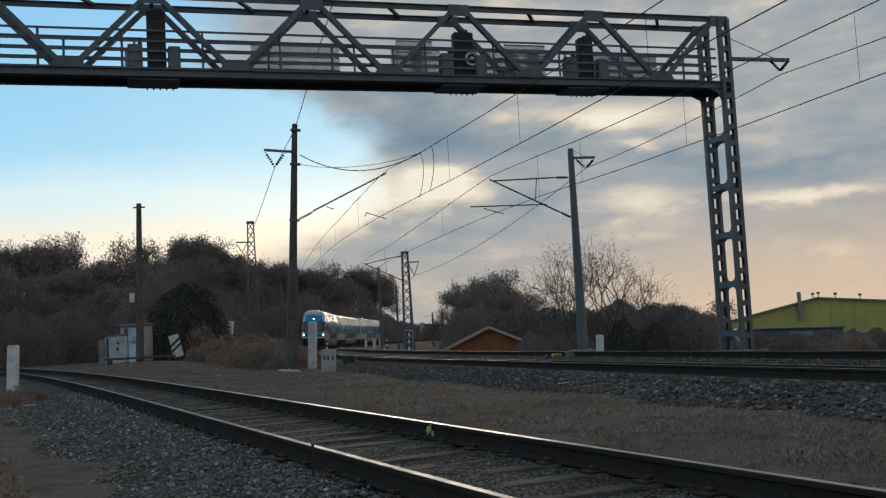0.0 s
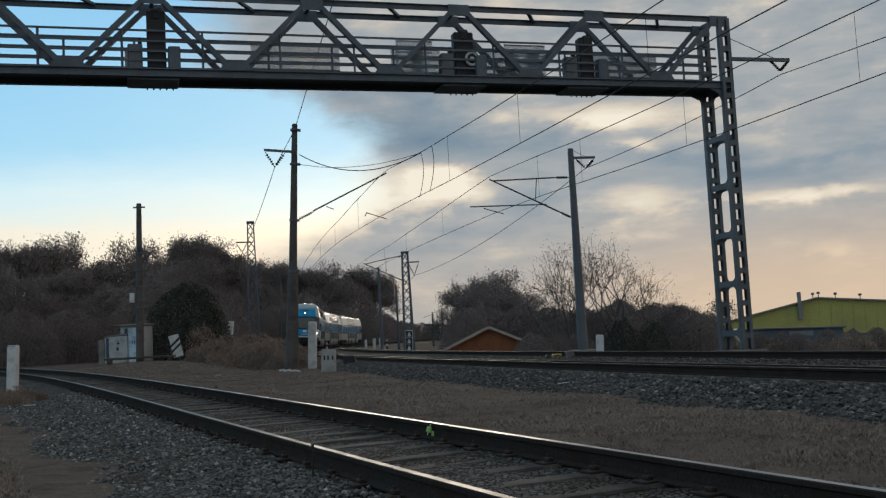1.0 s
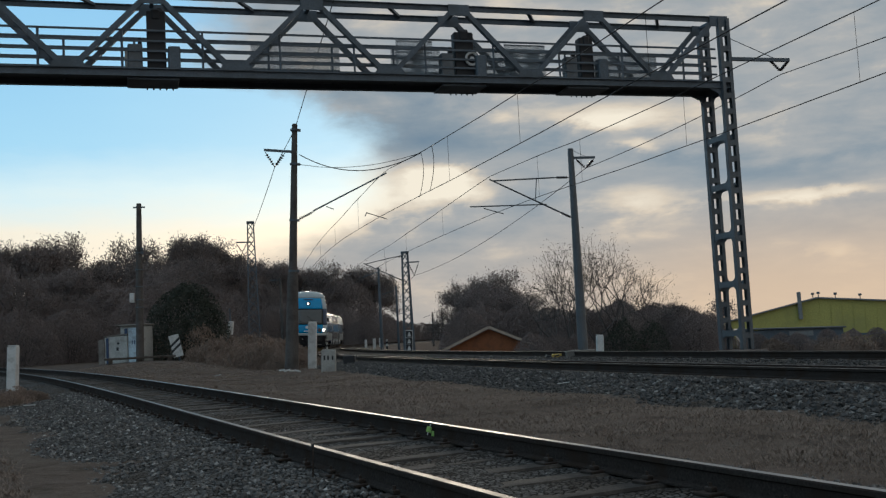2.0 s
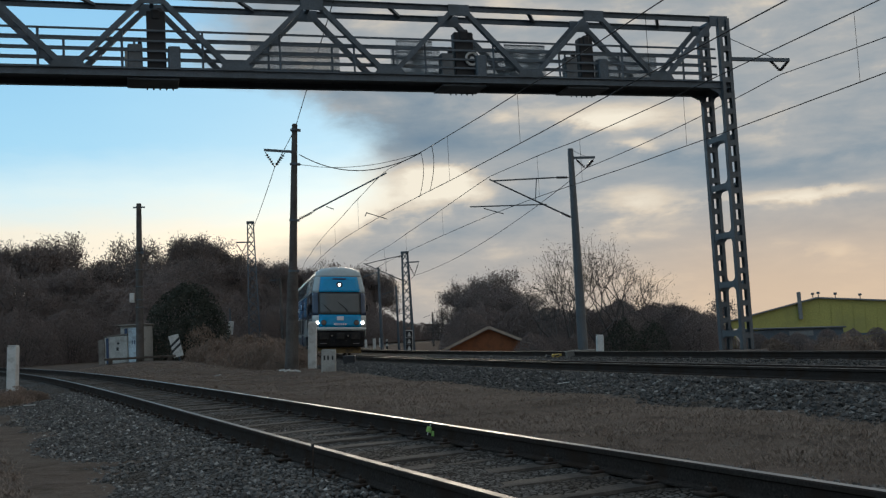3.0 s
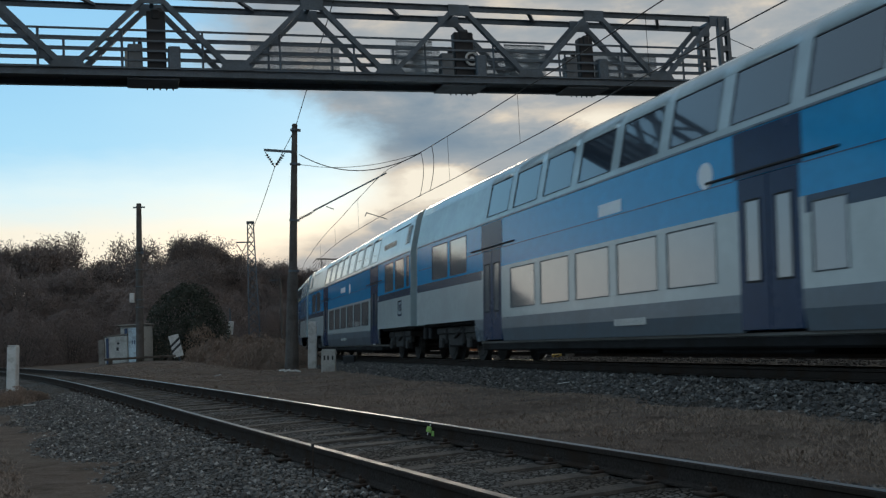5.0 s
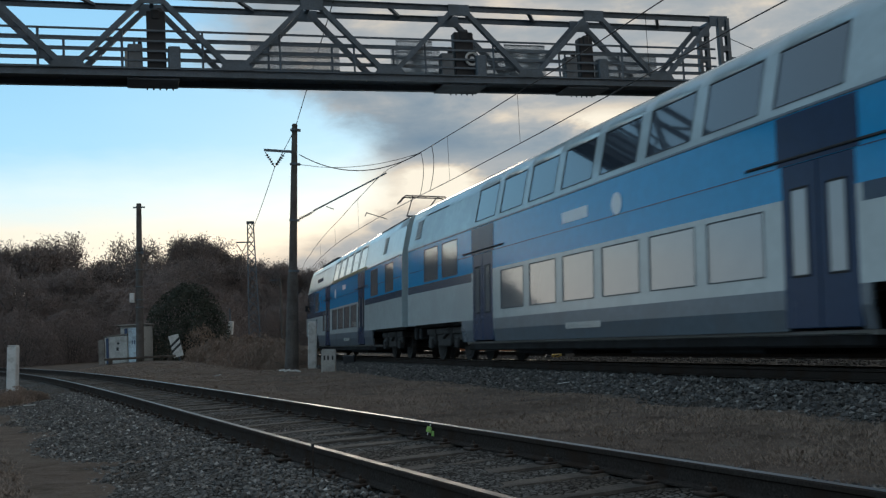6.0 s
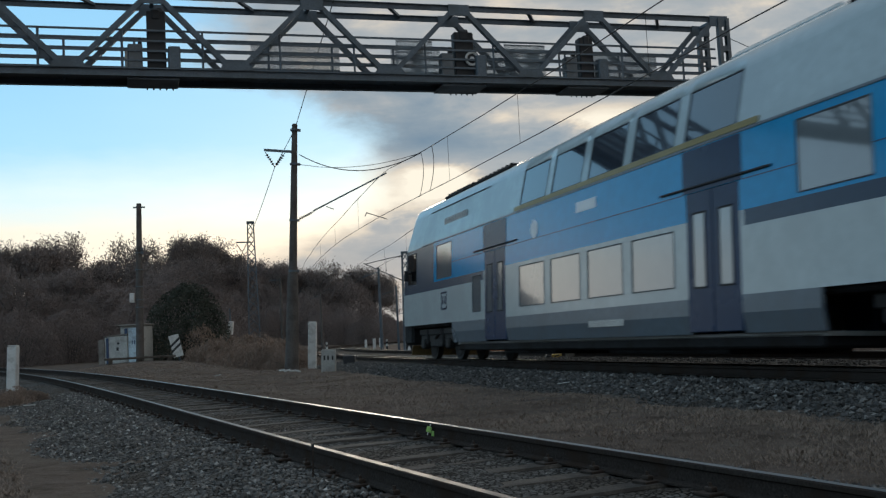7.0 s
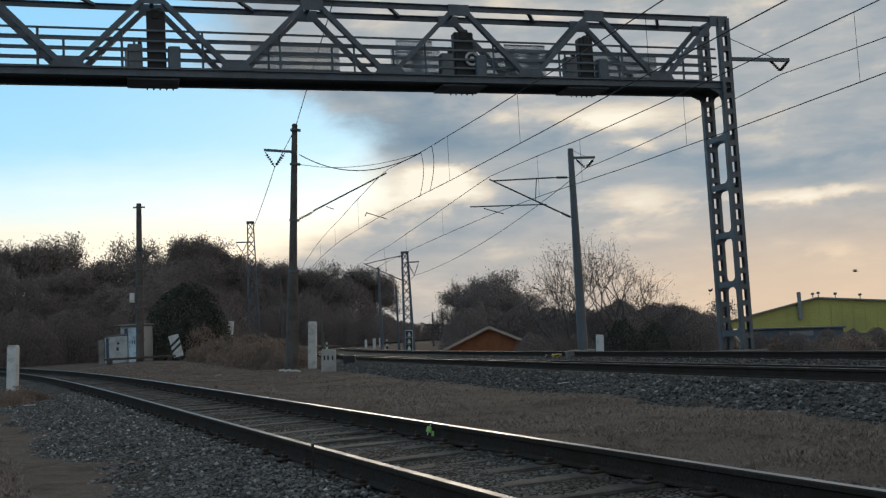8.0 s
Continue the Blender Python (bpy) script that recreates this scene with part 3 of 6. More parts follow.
        for k in range(6):
            z = 0.35 + 1.43 * k
            bm = bmesh.new()
            for d in (-0.16, 0.16):
                box(bm, gan(base + d, z, 0), (0.014, 0.95, 0.17), turn, 0.0)
                for e in (-1, 1):
                    for up in (-1, 1):
                        v = [bm.verts.new(gan(base + d, z + up * 0.08, e * x + 0.0) + Vector((0, 0, up * y))) for x, y in ((0.46, 0.0), (0.46, 0.16), (0.42, 0.07), (0.37, 0.03), (0.28, 0.0))]
                        bm.faces.new(v)
            part("tie_plate", bm, STEEL2, column)
        bm = bmesh.new()
        box(bm, gan(base, -0.32, 0), (1.0, 1.7, 0.34), turn, 0.03)
        part("footing", bm, CONCRETE_D, column, "weathered concrete footing")
        for w in (-0.5, 0.5):
            for e in (-1, 1):
                if base < 1 and e < 0:
                    continue
                bm = bmesh.new()
                bm.faces.new([bm.verts.new(gan(base + e * x, z, w)) for x, z in ((0.15, 7.49), (0.62, 7.49), (0.30, 7.35), (0.15, 7.05))])
                r = bmesh.ops.extrude_face_region(bm, geom=bm.faces[:])
                for q in r["geom"]:
                    if isinstance(q, bmesh.types.BMVert):
                        q.co += G_W * 0.03
                bmesh.ops.recalc_face_normals(bm, faces=bm.faces)
                part("bracket", bm, STEEL, column)
    bm = bmesh.new()
    beam(bm, gan(-0.05, 8.36, 0.56), gan(-2.05, 8.38, 0.56), 0.09, 0.10)
    sweep(bm, [gan(-0.02, 9.0, 0.56), gan(-1.55, 8.42, 0.56)], 0.012)
    arm = piece("feeder_arm")(bm)
    hang = gan(-1.72, 7.93, 0.56)
    for u in (-1.42, -2.0):
        bm = bmesh.new()
        a, b = gan(u, 8.33, 0.56), hang + Vector((0, 0, 0.12))
        for i in range(6):
            rod(bm, a.lerp(b, i / 6), a.lerp(b, i / 6 + 0.1), 0.055, 0.03, 8)
        rod(bm, a, b, 0.02, 0.02, 6)
        part("insulator", bm, CERAMIC, arm)
    return hang


G_HANG = make_gantry()


# ---- line masts ----
def insulator_string(a, b, parent, n=7, r=0.06):
    bm = bmesh.new()
    a, b = Vector(a), Vector(b)
    rod(bm, a, b, 0.018, 0.018, 6)
    for i in range(n):
        c = a.lerp(b, 0.2 + 0.6 * i / (n - 1))
        d = (b - a).normalized() * 0.02
        rod(bm, c - d, c + d, r, r * 0.6, 8)
    return part("insulator", bm, CERAMIC, parent)


def vee_arm(mast, z, reach, drop=0.62, back=0.0):
    """An arm with a V of insulators; reach is a signed length along x. Returns the wire's place in the mast's space."""
    bm = bmesh.new()
    beam(bm, (-back * math.copysign(1, reach), 0, z), (reach, 0, z + 0.02), 0.09, 0.09)
    part("feeder_arm", bm, STEEL, mast)
    s = math.copysign(1, reach)
    hang = Vector((reach - s * 0.42, 0, z - drop))
    insulator_string((reach - s * 0.05, 0, z - 0.06), hang, mast, 5, 0.07)
    insulator_string((reach - s * 0.80, 0, z - 0.06), hang, mast, 5, 0.07)
    return hang


def cantilever(mast, z_top, z_foot, reach, end_z):
    """Tubes that carry the catenary: reach along x."""
    s = math.copysign(1, reach)
    bm = bmesh.new()
    rod(bm, (s * 0.75, 0, z_top), (reach, 0, end_z), 0.03, 0.03, 8)
    part("top_tube", bm, STEEL2, mast)
    insulator_string((s * 0.12, 0, z_top), (s * 0.78, 0, z_top), mast)
    bm = bmesh.new()
    foot, tip = Vector((s * 0.1, 0, z_foot)), Vector((reach + s * 0.15, 0, end_z + 0.06))
    rod(bm, foot.lerp(tip, 0.16), tip, 0.035, 0.03, 8)
    part("strut_tube", bm, STEEL2, mast)
    insulator_string(foot, foot.lerp(tip, 0.17), mast)
    a = foot.lerp(tip, 0.45)
    bm = bmesh.new()
    rod(bm, a, (s * 1.0 + (reach - s * 1.0) * 0.22, 0, z_top), 0.018, 0.018, 6)
    part("stay_tube", bm, STEEL2, mast)
    return foot.lerp(tip, 0.32)


def across(s):
    """The turn that lays local +x across the line, towards the second track."""
    return heading(s) + math.pi / 2


def make_masts():
    out = {}
    # tall concrete mast on the siding's side
    s = -23.4
    p = on_line(s, -3.98, 0.0)
    m = thing("line_mast", Matrix.Translation((p.x, p.y, 0.0)) @ Matrix.Rotation(radians(3.0), 4, "Y") @ Matrix.Rotation(across(s), 4, "Z"),
              "tall dark concrete catenary mast with side arm and long bracket", "line mast")
    bm = bmesh.new()
    rod(bm, (0, 0, 3.1), (0, 0, 9.12), 0.165, 0.105, 14)
    rod(bm, (0, 0, -0.5), (0, 0, 3.3), 0.27, 0.20, 14)
    rod(bm, (0, 0, 9.12), (0, 0, 9.19), 0.115, 0.09, 14)
    part("pole", bm, CONCRETE_D, m)
    for z in (3.5, 5.45, 7.62, 8.95):
        bm = bmesh.new()
        rod(bm, (0, 0, z - 0.04), (0, 0, z + 0.04), 0.17, 0.17, 14)
        box(bm, (0.17, 0, z), (0.12, 0.08, 0.1), None, 0.01)
        part("collar", bm, STEEL, m)
    out["l_feed"] = m.matrix_world @ vee_arm(m, 8.10, -1.16, 0.62)
    bm = bmesh.new()
    rod(bm, (0.75, 0, 5.83), (3.62, 0, 7.42), 0.032, 0.028, 8)
    part("strut_tube", bm, STEEL, m)
    insulator_string((0.13, 0, 5.45), (0.8, 0, 5.82), m)
    bm = bmesh.new()
    rod(bm, (1.25, 0, 6.02), (1.55, 0, 5.92), 0.02, 0.02, 6)
    part("strut_clamp", bm, STEEL, m)
    bm = bmesh.new()
    rod(bm, (2.85, 0, 5.82), (3.65, 0, 5.60), 0.018, 0.018, 6)
    rod(bm, (2.78, 0, 5.68), (2.85, 0, 5.85), 0.018, 0.018, 6)
    part("steady_arm", bm, STEEL, m)
    out["l_mess"] = m.matrix_world @ Vector((3.7, 0, 7.3))
    out["l_top"] = m.matrix_world @ Vector((0.0, 0, 8.95))
    out["l_in"] = m.matrix_world @ Vector((0.2, 0, 8.0))
    out["l_in2"] = m.matrix_world @ Vector((0.2, 0, 7.62))
    # tubular mast beyond the second track
    s = -21.75
    p = on_line(s, 7.2, 0.0)
    m = thing("line_mast", Matrix.Translation((p.x, p.y, 0.0)) @ Matrix.Rotation(across(s), 4, "Z"), "grey tubular catenary mast with hinged brackets", "line mast")
    bm = bmesh.new()
    rod(bm, (0, 0, -0.25), (0, 0, 7.84), 0.205, 0.115, 16)
    rod(bm, (0, 0, 7.84), (0, 0, 7.88), 0.12, 0.09, 16)
    part("pole", bm, STEEL2, m)
    bm = bmesh.new()
    box(bm, (0, 0, -0.3), (0.9, 0.9, 0.4), None, 0.03)
    part("footing", bm, CONCRETE, m)
    cantilever(m, 6.72, 5.10, -3.3, 6.62)
    bm = bmesh.new()
    rod(bm, (-1.15, 0, 5.66), (-4.3, 0, 5.62), 0.025, 0.025, 8)
    rod(bm, (-3.75, 0, 5.55), (-2.95, 0, 5.32), 0.018, 0.018, 6)
    part("steady_arm", bm, STEEL2, m)
    out["r_mess"] = m.matrix_world @ Vector((-3.25, 0, 6.6))
    out["r_feed"] = m.matrix_world @ vee_arm(m, 7.50, 1.02, 0.42)
    bm = bmesh.new()
    rod(bm, (0.1, 0, 7.8), (0.75, 0, 7.5), 0.01, 0.01, 6)
    part("stay_wire", bm, STEEL, m)

    def lattice(base, top, wide, narrow, label, turn, arms):
        m = thing("lattice_mast", Matrix.Translation(base) @ Matrix.Rotation(turn, 4, "Z"), label, "line mast", "lattice masts")
        h = top - base.z
        bm = bmesh.new()
        for sx in (-1, 1):
            for sy in (-1, 1):
                beam(bm, (sx * wide / 2, sy * wide / 2, -0.2), (sx * narrow / 2, sy * narrow / 2, h), 0.07, 0.07, (1, 0.3, 0))
        box(bm, (0, 0, h), (narrow + 0.14, narrow + 0.14, 0.14), None, 0.01)
        frame_ob = part("mast_frame", bm, STEEL, m)
        n = int(h / 0.62)
        for i in range(n):
            z0, z1 = h * i / n, h * (i + 1) / n
            w0, w1 = (wide + (narrow - wide) * z0 / h) / 2, (wide + (narrow - wide) * z1 / h) / 2
            bm = bmesh.new()
            for sy in (-1, 1):
                beam(bm, (-w0, sy * w0, z0), (w1, sy * w1, z1), 0.035, 0.035, (0, 1, 0))
                beam(bm, (w0, sy * w0, z0), (-w1, sy * w1, z1), 0.035, 0.035, (0, 1, 0))
                beam(bm, (sy * w0, -w0, z0), (sy * w1, w1, z1), 0.035, 0.035, (1, 0, 0))
            part("lacing", bm, STEEL, frame_ob)
        return m

    p = on_line(-59.0, 7.2, -1.2)
    m = lattice(p, 7.05, 0.75, 0.40, "dark lattice catenary mast beyond the second track", across(-59.0), None)
    cantilever(m, 7.95, 6.1, -2.95, 7.5)
    out["far_feed"] = m.matrix_world @ vee_arm(m, 7.5, 1.05, 1.0)
    out["far_mess"] = m.matrix_world @ Vector((-2.9, 0, 7.5))
    p = Vector((-14.0, 75.0, 0.3))
    m = lattice(p, 9.75, 0.85, 0.42, "dark lattice mast against the woodland edge", across(-60.0), None)
    out["ll_feed"] = m.matrix_world @ vee_arm(m, 8.0, -1.1, 0.75)
    # plain poles further along the line
    for name, (x, y), z0, z1, r, lab in (("line_mast", (-6.23, 97.7), -0.6, 7.55, 0.17, "slim dark catenary mast farther along the line"),
                                         ("line_mast", (-5.6, 118.0), -0.6, 6.7, 0.16, "slim dark catenary mast farther along the line"),
                                         ("line_mast", (-19.3, 121.0), 0.3, 8.5, 0.2, "slim concrete mast on the woodland side of the line"),
                                         ("line_mast", (-17.7, 146.0), 0.0, 7.8, 0.2, "slim concrete mast on the woodland side of the line"),
                                         ("line_mast", (-4.2, 122.0), -0.6, 4.4, 0.15, "thin distant line mast"),
                                         ("line_mast", (-0.9, 210.0), -0.8, 6.4, 0.2, "thin distant line mast"),
                                         ("line_mast", (-2.6, 190.0), -0.8, 5.2, 0.2, "thin distant line mast"),
                                         ("line_mast", (0.2, 250.0), -0.8, 5.8, 0.2, "thin distant line mast")):
        m = thing(name, Matrix.Translation((x, y, z0)), lab, "line mast", "distant masts")
        bm = bmesh.new()
        rod(bm, (0, 0, -0.3), (0, 0, z1 - z0), r, r * 0.6, 10)
        part("pole", bm, STEEL if y < 120 else CONCRETE_D, m)
        if (x, y) == (-19.3, 121.0):
            vee_arm(m, z1 - z0 - 0.2, -1.3, 0.9)
        else:
            bm = bmesh.new()
            rod(bm, (-1.6, 0, z1 - z0 - 0.9), (0, 0, z1 - z0 - 0.4), 0.04, 0.04, 6)
            part("bracket", bm, STEEL, m)
    # pole with a small box beside the huts
    p = Vector((-16.33, 54.77, 0.1))
    m = thing("utility_pole", Matrix.Translation(p) @ Matrix.Rotation(radians(1.1), 4, "Y"), "weathered concrete pole with a small white box", "utility pole")
    bm = bmesh.new()
    rod(bm, (0, 0, -0.4), (0, 0, 8.55), 0.22, 0.13, 14)
    part("pole", bm, CONCRETE_D, m)
    bm = bmesh.new()
    beam(bm, (-0.3, 0, 8.35), (0.32, 0, 8.35), 0.08, 0.08)
    part("cross_arm", bm, STEEL, m)
    bm = bmesh.new()
    box(bm, (-0.36, -0.1, 3.5), (0.24, 0.22, 0.5), None, 0.02)
    part("white_box", bm, WHITE, m, "small white box")
    for z in (3.0, 3.4, 4.1, 5.0, 5.9):
        bm = bmesh.new()
        rod(bm, (0, 0, z - 0.03), (0, 0, z + 0.03), 0.225, 0.225, 12)
        part("band", bm, STEEL2, m)
    bm = bmesh.new()
    for z in (5.9, 6.1):
        box(bm, (0.18, -0.1, z), (0.14, 0.12, 0.16), None, 0.02)
    part("bracket", bm, STEEL, m)
    return out


ENDS = make_masts()


def sag(a, b, drop, n=16):
    a, b = Vector(a), Vector(b)
    return [a.lerp(b, k / n) - Vector((0, 0, 4 * drop * (k / n) * (1 - k / n))) for k in range(n + 1)]


def wire(name, pts, r, label):
    bm = bmesh.new()
    sweep(bm, pts, r, 5)
    ob = part(name, bm, WIRE)
    return tagged(ob, label, "overhead wire", "overhead wires")


def make_wires():
    one = (((-140, 7.2), (-85, 7.3), (-55, 6.8), (-36, 6.95), (-23.4, 7.34), (-17.75, 6.99), (-10.75, 6.74), (-4, 6.60), (3, 6.56), (14, 6.8), (28, 7.3), (75, 7.2)),
           ((-140, 5.7), (-60, 5.8), (-36, 5.86), (-24, 5.68), (-14, 5.47), (-7, 5.40), (75, 5.40)))
    two = (((-140, 6.9), (-100, 6.8), (-59, 6.6), (-45, 6.4), (-33.5, 6.62), (-23.2, 7.01), (-17.2, 6.82), (-13.7, 6.66), (-8, 6.57), (0, 6.56), (14, 6.7), (28, 7.1), (75, 7.0)),
           ((-140, 5.4), (-50, 5.5), (-22.5, 5.47), (-17.2, 5.40), (-10.7, 5.24), (-4.7, 5.17), (75, 5.20)))
    for off, (hi, lo) in ((0.0, one), (4.2, two)):
        up = lambda s: on_line(s, off, float(np.interp(s, [a for a, _ in hi], [b for _, b in hi])))
        dn = lambda s: on_line(s, off, float(np.interp(s, [a for a, _ in lo], [b for _, b in lo])))
        wire("messenger_wire", [up(float(s)) for s in np.arange(-140, 76, 1.5)], 0.013, "dark messenger wire hung between the masts")
        con = wire("contact_wire", [dn(float(s)) for s in np.arange(-140, 76, 1.5)], 0.012, "dark contact wire over the track")
        for s in ((-46, -38, -30, -14.3, -8.0, -1.2, 5.0) if off == 0 else (-48, -40, -31, -17.6, -13.8, -7.2, -0.6, 6.0)):
            bm = bmesh.new()
            sweep(bm, [up(s), dn(s)], 0.005, 4)
            part("dropper", bm, WIRE, con)
    e = ENDS
    nxt = on_line(40.0, 9.5, 8.6)
    pts = sag(on_line(-110.0, 8.4, 5.9), e["far_feed"], 0.5)[:-1] + sag(e["far_feed"], e["r_feed"], 0.55)[:-1] + sag(e["r_feed"], G_HANG, 0.12)[:-1] + sag(G_HANG, nxt, 0.6)
    wire("feeder_wire", pts, 0.014, "dark feeder wire on the far side arms")
    pts = sag(e["ll_feed"] + Vector((-14, 60, -1)), e["ll_feed"], 0.5)[:-1] + sag(e["ll_feed"], e["l_feed"], 0.25)[:-1] + [e["l_feed"], e["l_top"], (-2.24, 25.0, 9.62), (3.0, 3.4, 10.45)]
    wire("feeder_wire", pts, 0.014, "dark feeder wire on the siding-side arms")
    # slack jumpers from the tall mast to the catenary
    q = on_line(-17.6, 0.0, 6.97)
    wire("jumper_cable", sag(e["l_in"], q, 0.62), 0.017, "slack jumper cable between mast and catenary")
    wire("jumper_cable", sag(e["l_in2"], q, 0.28), 0.010, "slack jumper cable between mast and catenary")
    for s, out in ((-17.6, 0.40), (-16.2, 0.36)):
        a, b = on_line(s, 0.0, 6.95), on_line(s - 0.5, 0.0, 5.52)
        wire("jumper_loop", [a.lerp(b, k / 10) + (on_line(s + 1, 0, 0) - on_line(s, 0, 0)) * (out * 2.2 * (k / 10) * (1 - k / 10)) * 2 for k in range(11)], 0.011, "hanging loop between messenger and contact wire")


make_wires()


# ---- small things beside the tracks ----
def post(pos, size, material, label, name="marker_post", cap=0.03, lean=(0, 0), turn=0.0):
    m = thing(name, Matrix.Translation(pos) @ Euler((radians(lean[0]), radians(lean[1]), turn)).to_matrix().to_4x4(), label, "marker post")
    bm = bmesh.new()
    w, d, h = size
    box(bm, (0, 0, h / 2 - 0.1), (w, d, h + 0.2), None, min(w, d) * 0.12)
    part("shaft", bm, material, m)
    if cap:
        bm = bmesh.new()
        box(bm, (0, 0, h + cap / 2), (w * 0.92, d * 0.92, cap), None, cap * 0.4)
        part("cap", bm, material, m)
    return m


STONE_GREY = mat("pale_concrete", (0.40, 0.39, 0.36), 0.9, 0, 0.2, 3, 25, 0.2, (0.30, 0.285, 0.26))


def make_markers():
    g = lambda x, y: ground_z(x, y)
    post((-10.6, 25.1, -0.16), (0.24, 0.20, 1.18), WHITE, "white painted concrete marker post beside the siding", lean=(0, 2.2))
    post((-5.28, 40.04, -0.10), (0.32, 0.24, 1.62), WHITE, "tall white concrete marker post near the main line", lean=(0, 2.6))
    m = post((-4.0, 34.4, -0.20), (0.48, 0.22, 0.66), STONE_GREY, "grey concrete distance stone with dark figures", "distance_stone", lean=(0, 2.2))
    for i in range(3):
        bm = bmesh.new()
        box(bm, (-0.13 + 0.12 * i + (0.03 if i == 2 else 0), -0.113, 0.40), (0.055, 0.006, 0.15))
        part("figure_bar", bm, BLACK, m)
    bm = bmesh.new()
    p = on_line(-23.5, -1.75, -0.13)
    m = thing("track_box", Matrix.Translation(p), "dark low cable box beside the rail", "cable box")
    box(bm, (0, 0, 0.14), (0.45, 0.6, 0.32), None, 0.03)
    part("case", bm, BLACK, m)
    post((5.53, 37.82, -0.3), (0.26, 0.24, 0.74), WHITE, "short white marker post beyond the second track", lean=(0, 2))
    m = thing("track_box", Matrix.Translation((3.82, 31.8, -0.19)), "pale grey junction box between the tracks", "cable box")
    bm = bmesh.new()
    box(bm, (0, 0, 0.13), (0.44, 0.34, 0.18), None, 0.02)
    part("case", bm, CONCRETE, m)
    bm = bmesh.new()
    box(bm, (0, 0, 0.23), (0.48, 0.38, 0.03), None, 0.01)
    rod(bm, (0.05, 0, 0.24), (0.05, 0, 0.31), 0.03, 0.03, 8)
    part("lid", bm, CONCRETE, m)
    m = thing("track_box", Matrix.Translation((3.28, 32.29, -0.19)), "yellow track device with a black lever", "cable box")
    bm = bmesh.new()
    box(bm, (0.08, 0, 0.09), (0.30, 0.26, 0.16), None, 0.02)
    part("case", bm, mat("dull_yellow_case", (0.42, 0.28, 0.05), 0.6, 0, 0.2), m)
    bm = bmesh.new()
    box(bm, (-0.16, 0, 0.09), (0.2, 0.2, 0.10), Matrix.Rotation(0.3, 4, "Y"), 0.02)
    rod(bm, (0.0, -0.14, 0.1), (0.14, -0.14, 0.14), 0.02, 0.02, 6)
    part("lever", bm, BLACK, m)
    for (x, y), h in (((-7.74, 108.8), 1.05), ((-9.1, 139.0), 1.1), ((-10.4, 131.0), 1.0)):
        post((x, y, -0.25), (0.3, 0.25, h), WHITE, "distant white marker post by the line")
    # chevron board: black with white arrow heads
    m = thing("chevron_board", Matrix.Translation((-2.55, 67.25, -0.3)) @ Matrix.Rotation(radians(2.5), 4, "Y"), "black board with three white arrow heads and a white rim", "sign board")
    bm = bmesh.new()
    box(bm, (0, 0.05, 0.7), (0.07, 0.05, 1.4), None, 0.01)
    part("stake", bm, STEEL, m)
    bm = bmesh.new()
    box(bm, (0, 0, 0.82), (0.46, 0.04, 1.38), None, 0.04)
    part("board", bm, WHITE, m)
    for i in range(3):
        z = 0.38 + 0.44 * i
        bm = bmesh.new()
        box(bm, (0, -0.024, z), (0.42, 0.012, 0.42), None, 0.0)
        part("field", bm, BLACK, m)
        bm = bmesh.new()
        v = [bm.verts.new((a, -0.034, z + b)) for a, b in ((-0.12, -0.15), (0.12, -0.15), (0.03, 0.13), (-0.03, 0.13))]
        f = bm.faces.new(v)
        r = bmesh.ops.extrude_face_region(bm, geom=[f])
        for q in r["geom"]:
            if isinstance(q, bmesh.types.BMVert):
                q.co.y -= 0.006
        bmesh.ops.recalc_face_normals(bm, faces=bm.faces)
        part("arrow_head", bm, WHITE, m)
    # small black and white marker stakes
    for x, y in ((-6.75, 114.5), (-13.6, 116.0)):
        m = thing("marker_stake", Matrix.Translation((x, y, -0.3)), "short black and white banded stake", "marker post")
        for i in range(4):
            bm = bmesh.new()
            rod(bm, (0, 0, 0.25 * i - (0.1 if i == 0 else 0)), (0, 0, 0.25 * (i + 1)), 0.12, 0.12, 10)
            part("band", bm, WHITE if i % 2 else BLACK, m)
    # tilted white board with two black bars
    m = thing("striped_board", Matrix.Translation((-14.6, 56.3, ground_z(-14.6, 56.3) - 0.05)) @ Matrix.Rotation(radians(-13), 4, "Y"), "tilted white board with two black diagonal bars", "sign board")
    bm = bmesh.new()
    box(bm, (0, 0.05, 0.6), (0.08, 0.06, 1.5), None, 0.01)
    part("stake", bm, STEEL, m)
    bm = bmesh.new()
    box(bm, (0, 0, 0.93), (0.56, 0.03, 1.22), None, 0.012)
    part("board", bm, WHITE, m)
    for z in (0.80, 1.10):
        bm = bmesh.new()
        v = [bm.verts.new((a, -0.018, z + b)) for a, b in ((-0.275, -0.20), (0.275, 0.12), (0.275, 0.26), (-0.275, -0.06))]
        f = bm.faces.new(v)
        r = bmesh.ops.extrude_face_region(bm, geom=[f])
        for q in r["geom"]:
            if isinstance(q, bmesh.types.BMVert):
                q.co.y -= 0.006
        bmesh.ops.recalc_face_normals(bm, faces=bm.faces)
        part("stripe", bm, BLACK, m)
    # huts
    pale = mat("pale_blue_cabinet", (0.52, 0.64, 0.70), 0.6, 0, 0.15, 2, 12, 0.05, (0.30, 0.36, 0.40))
    cream = mat("stained_cream_cabinet", (0.44, 0.45, 0.43), 0.7, 0, 0.2, 2, 12, 0.05, (0.30, 0.30, 0.28))
    blue = mat("dark_blue_edge", (0.04, 0.07, 0.14), 0.6, 0, 0.2)
    m = thing("trackside_hut", Matrix.Translation((-17.35, 56.6, ground_z(-17.35, 56.6) - 0.05)) @ Matrix.Rotation(radians(-12), 4, "Z"), "pale cabinet hut with a flat overhanging roof and open door", "equipment hut")
    bm = bmesh.new()
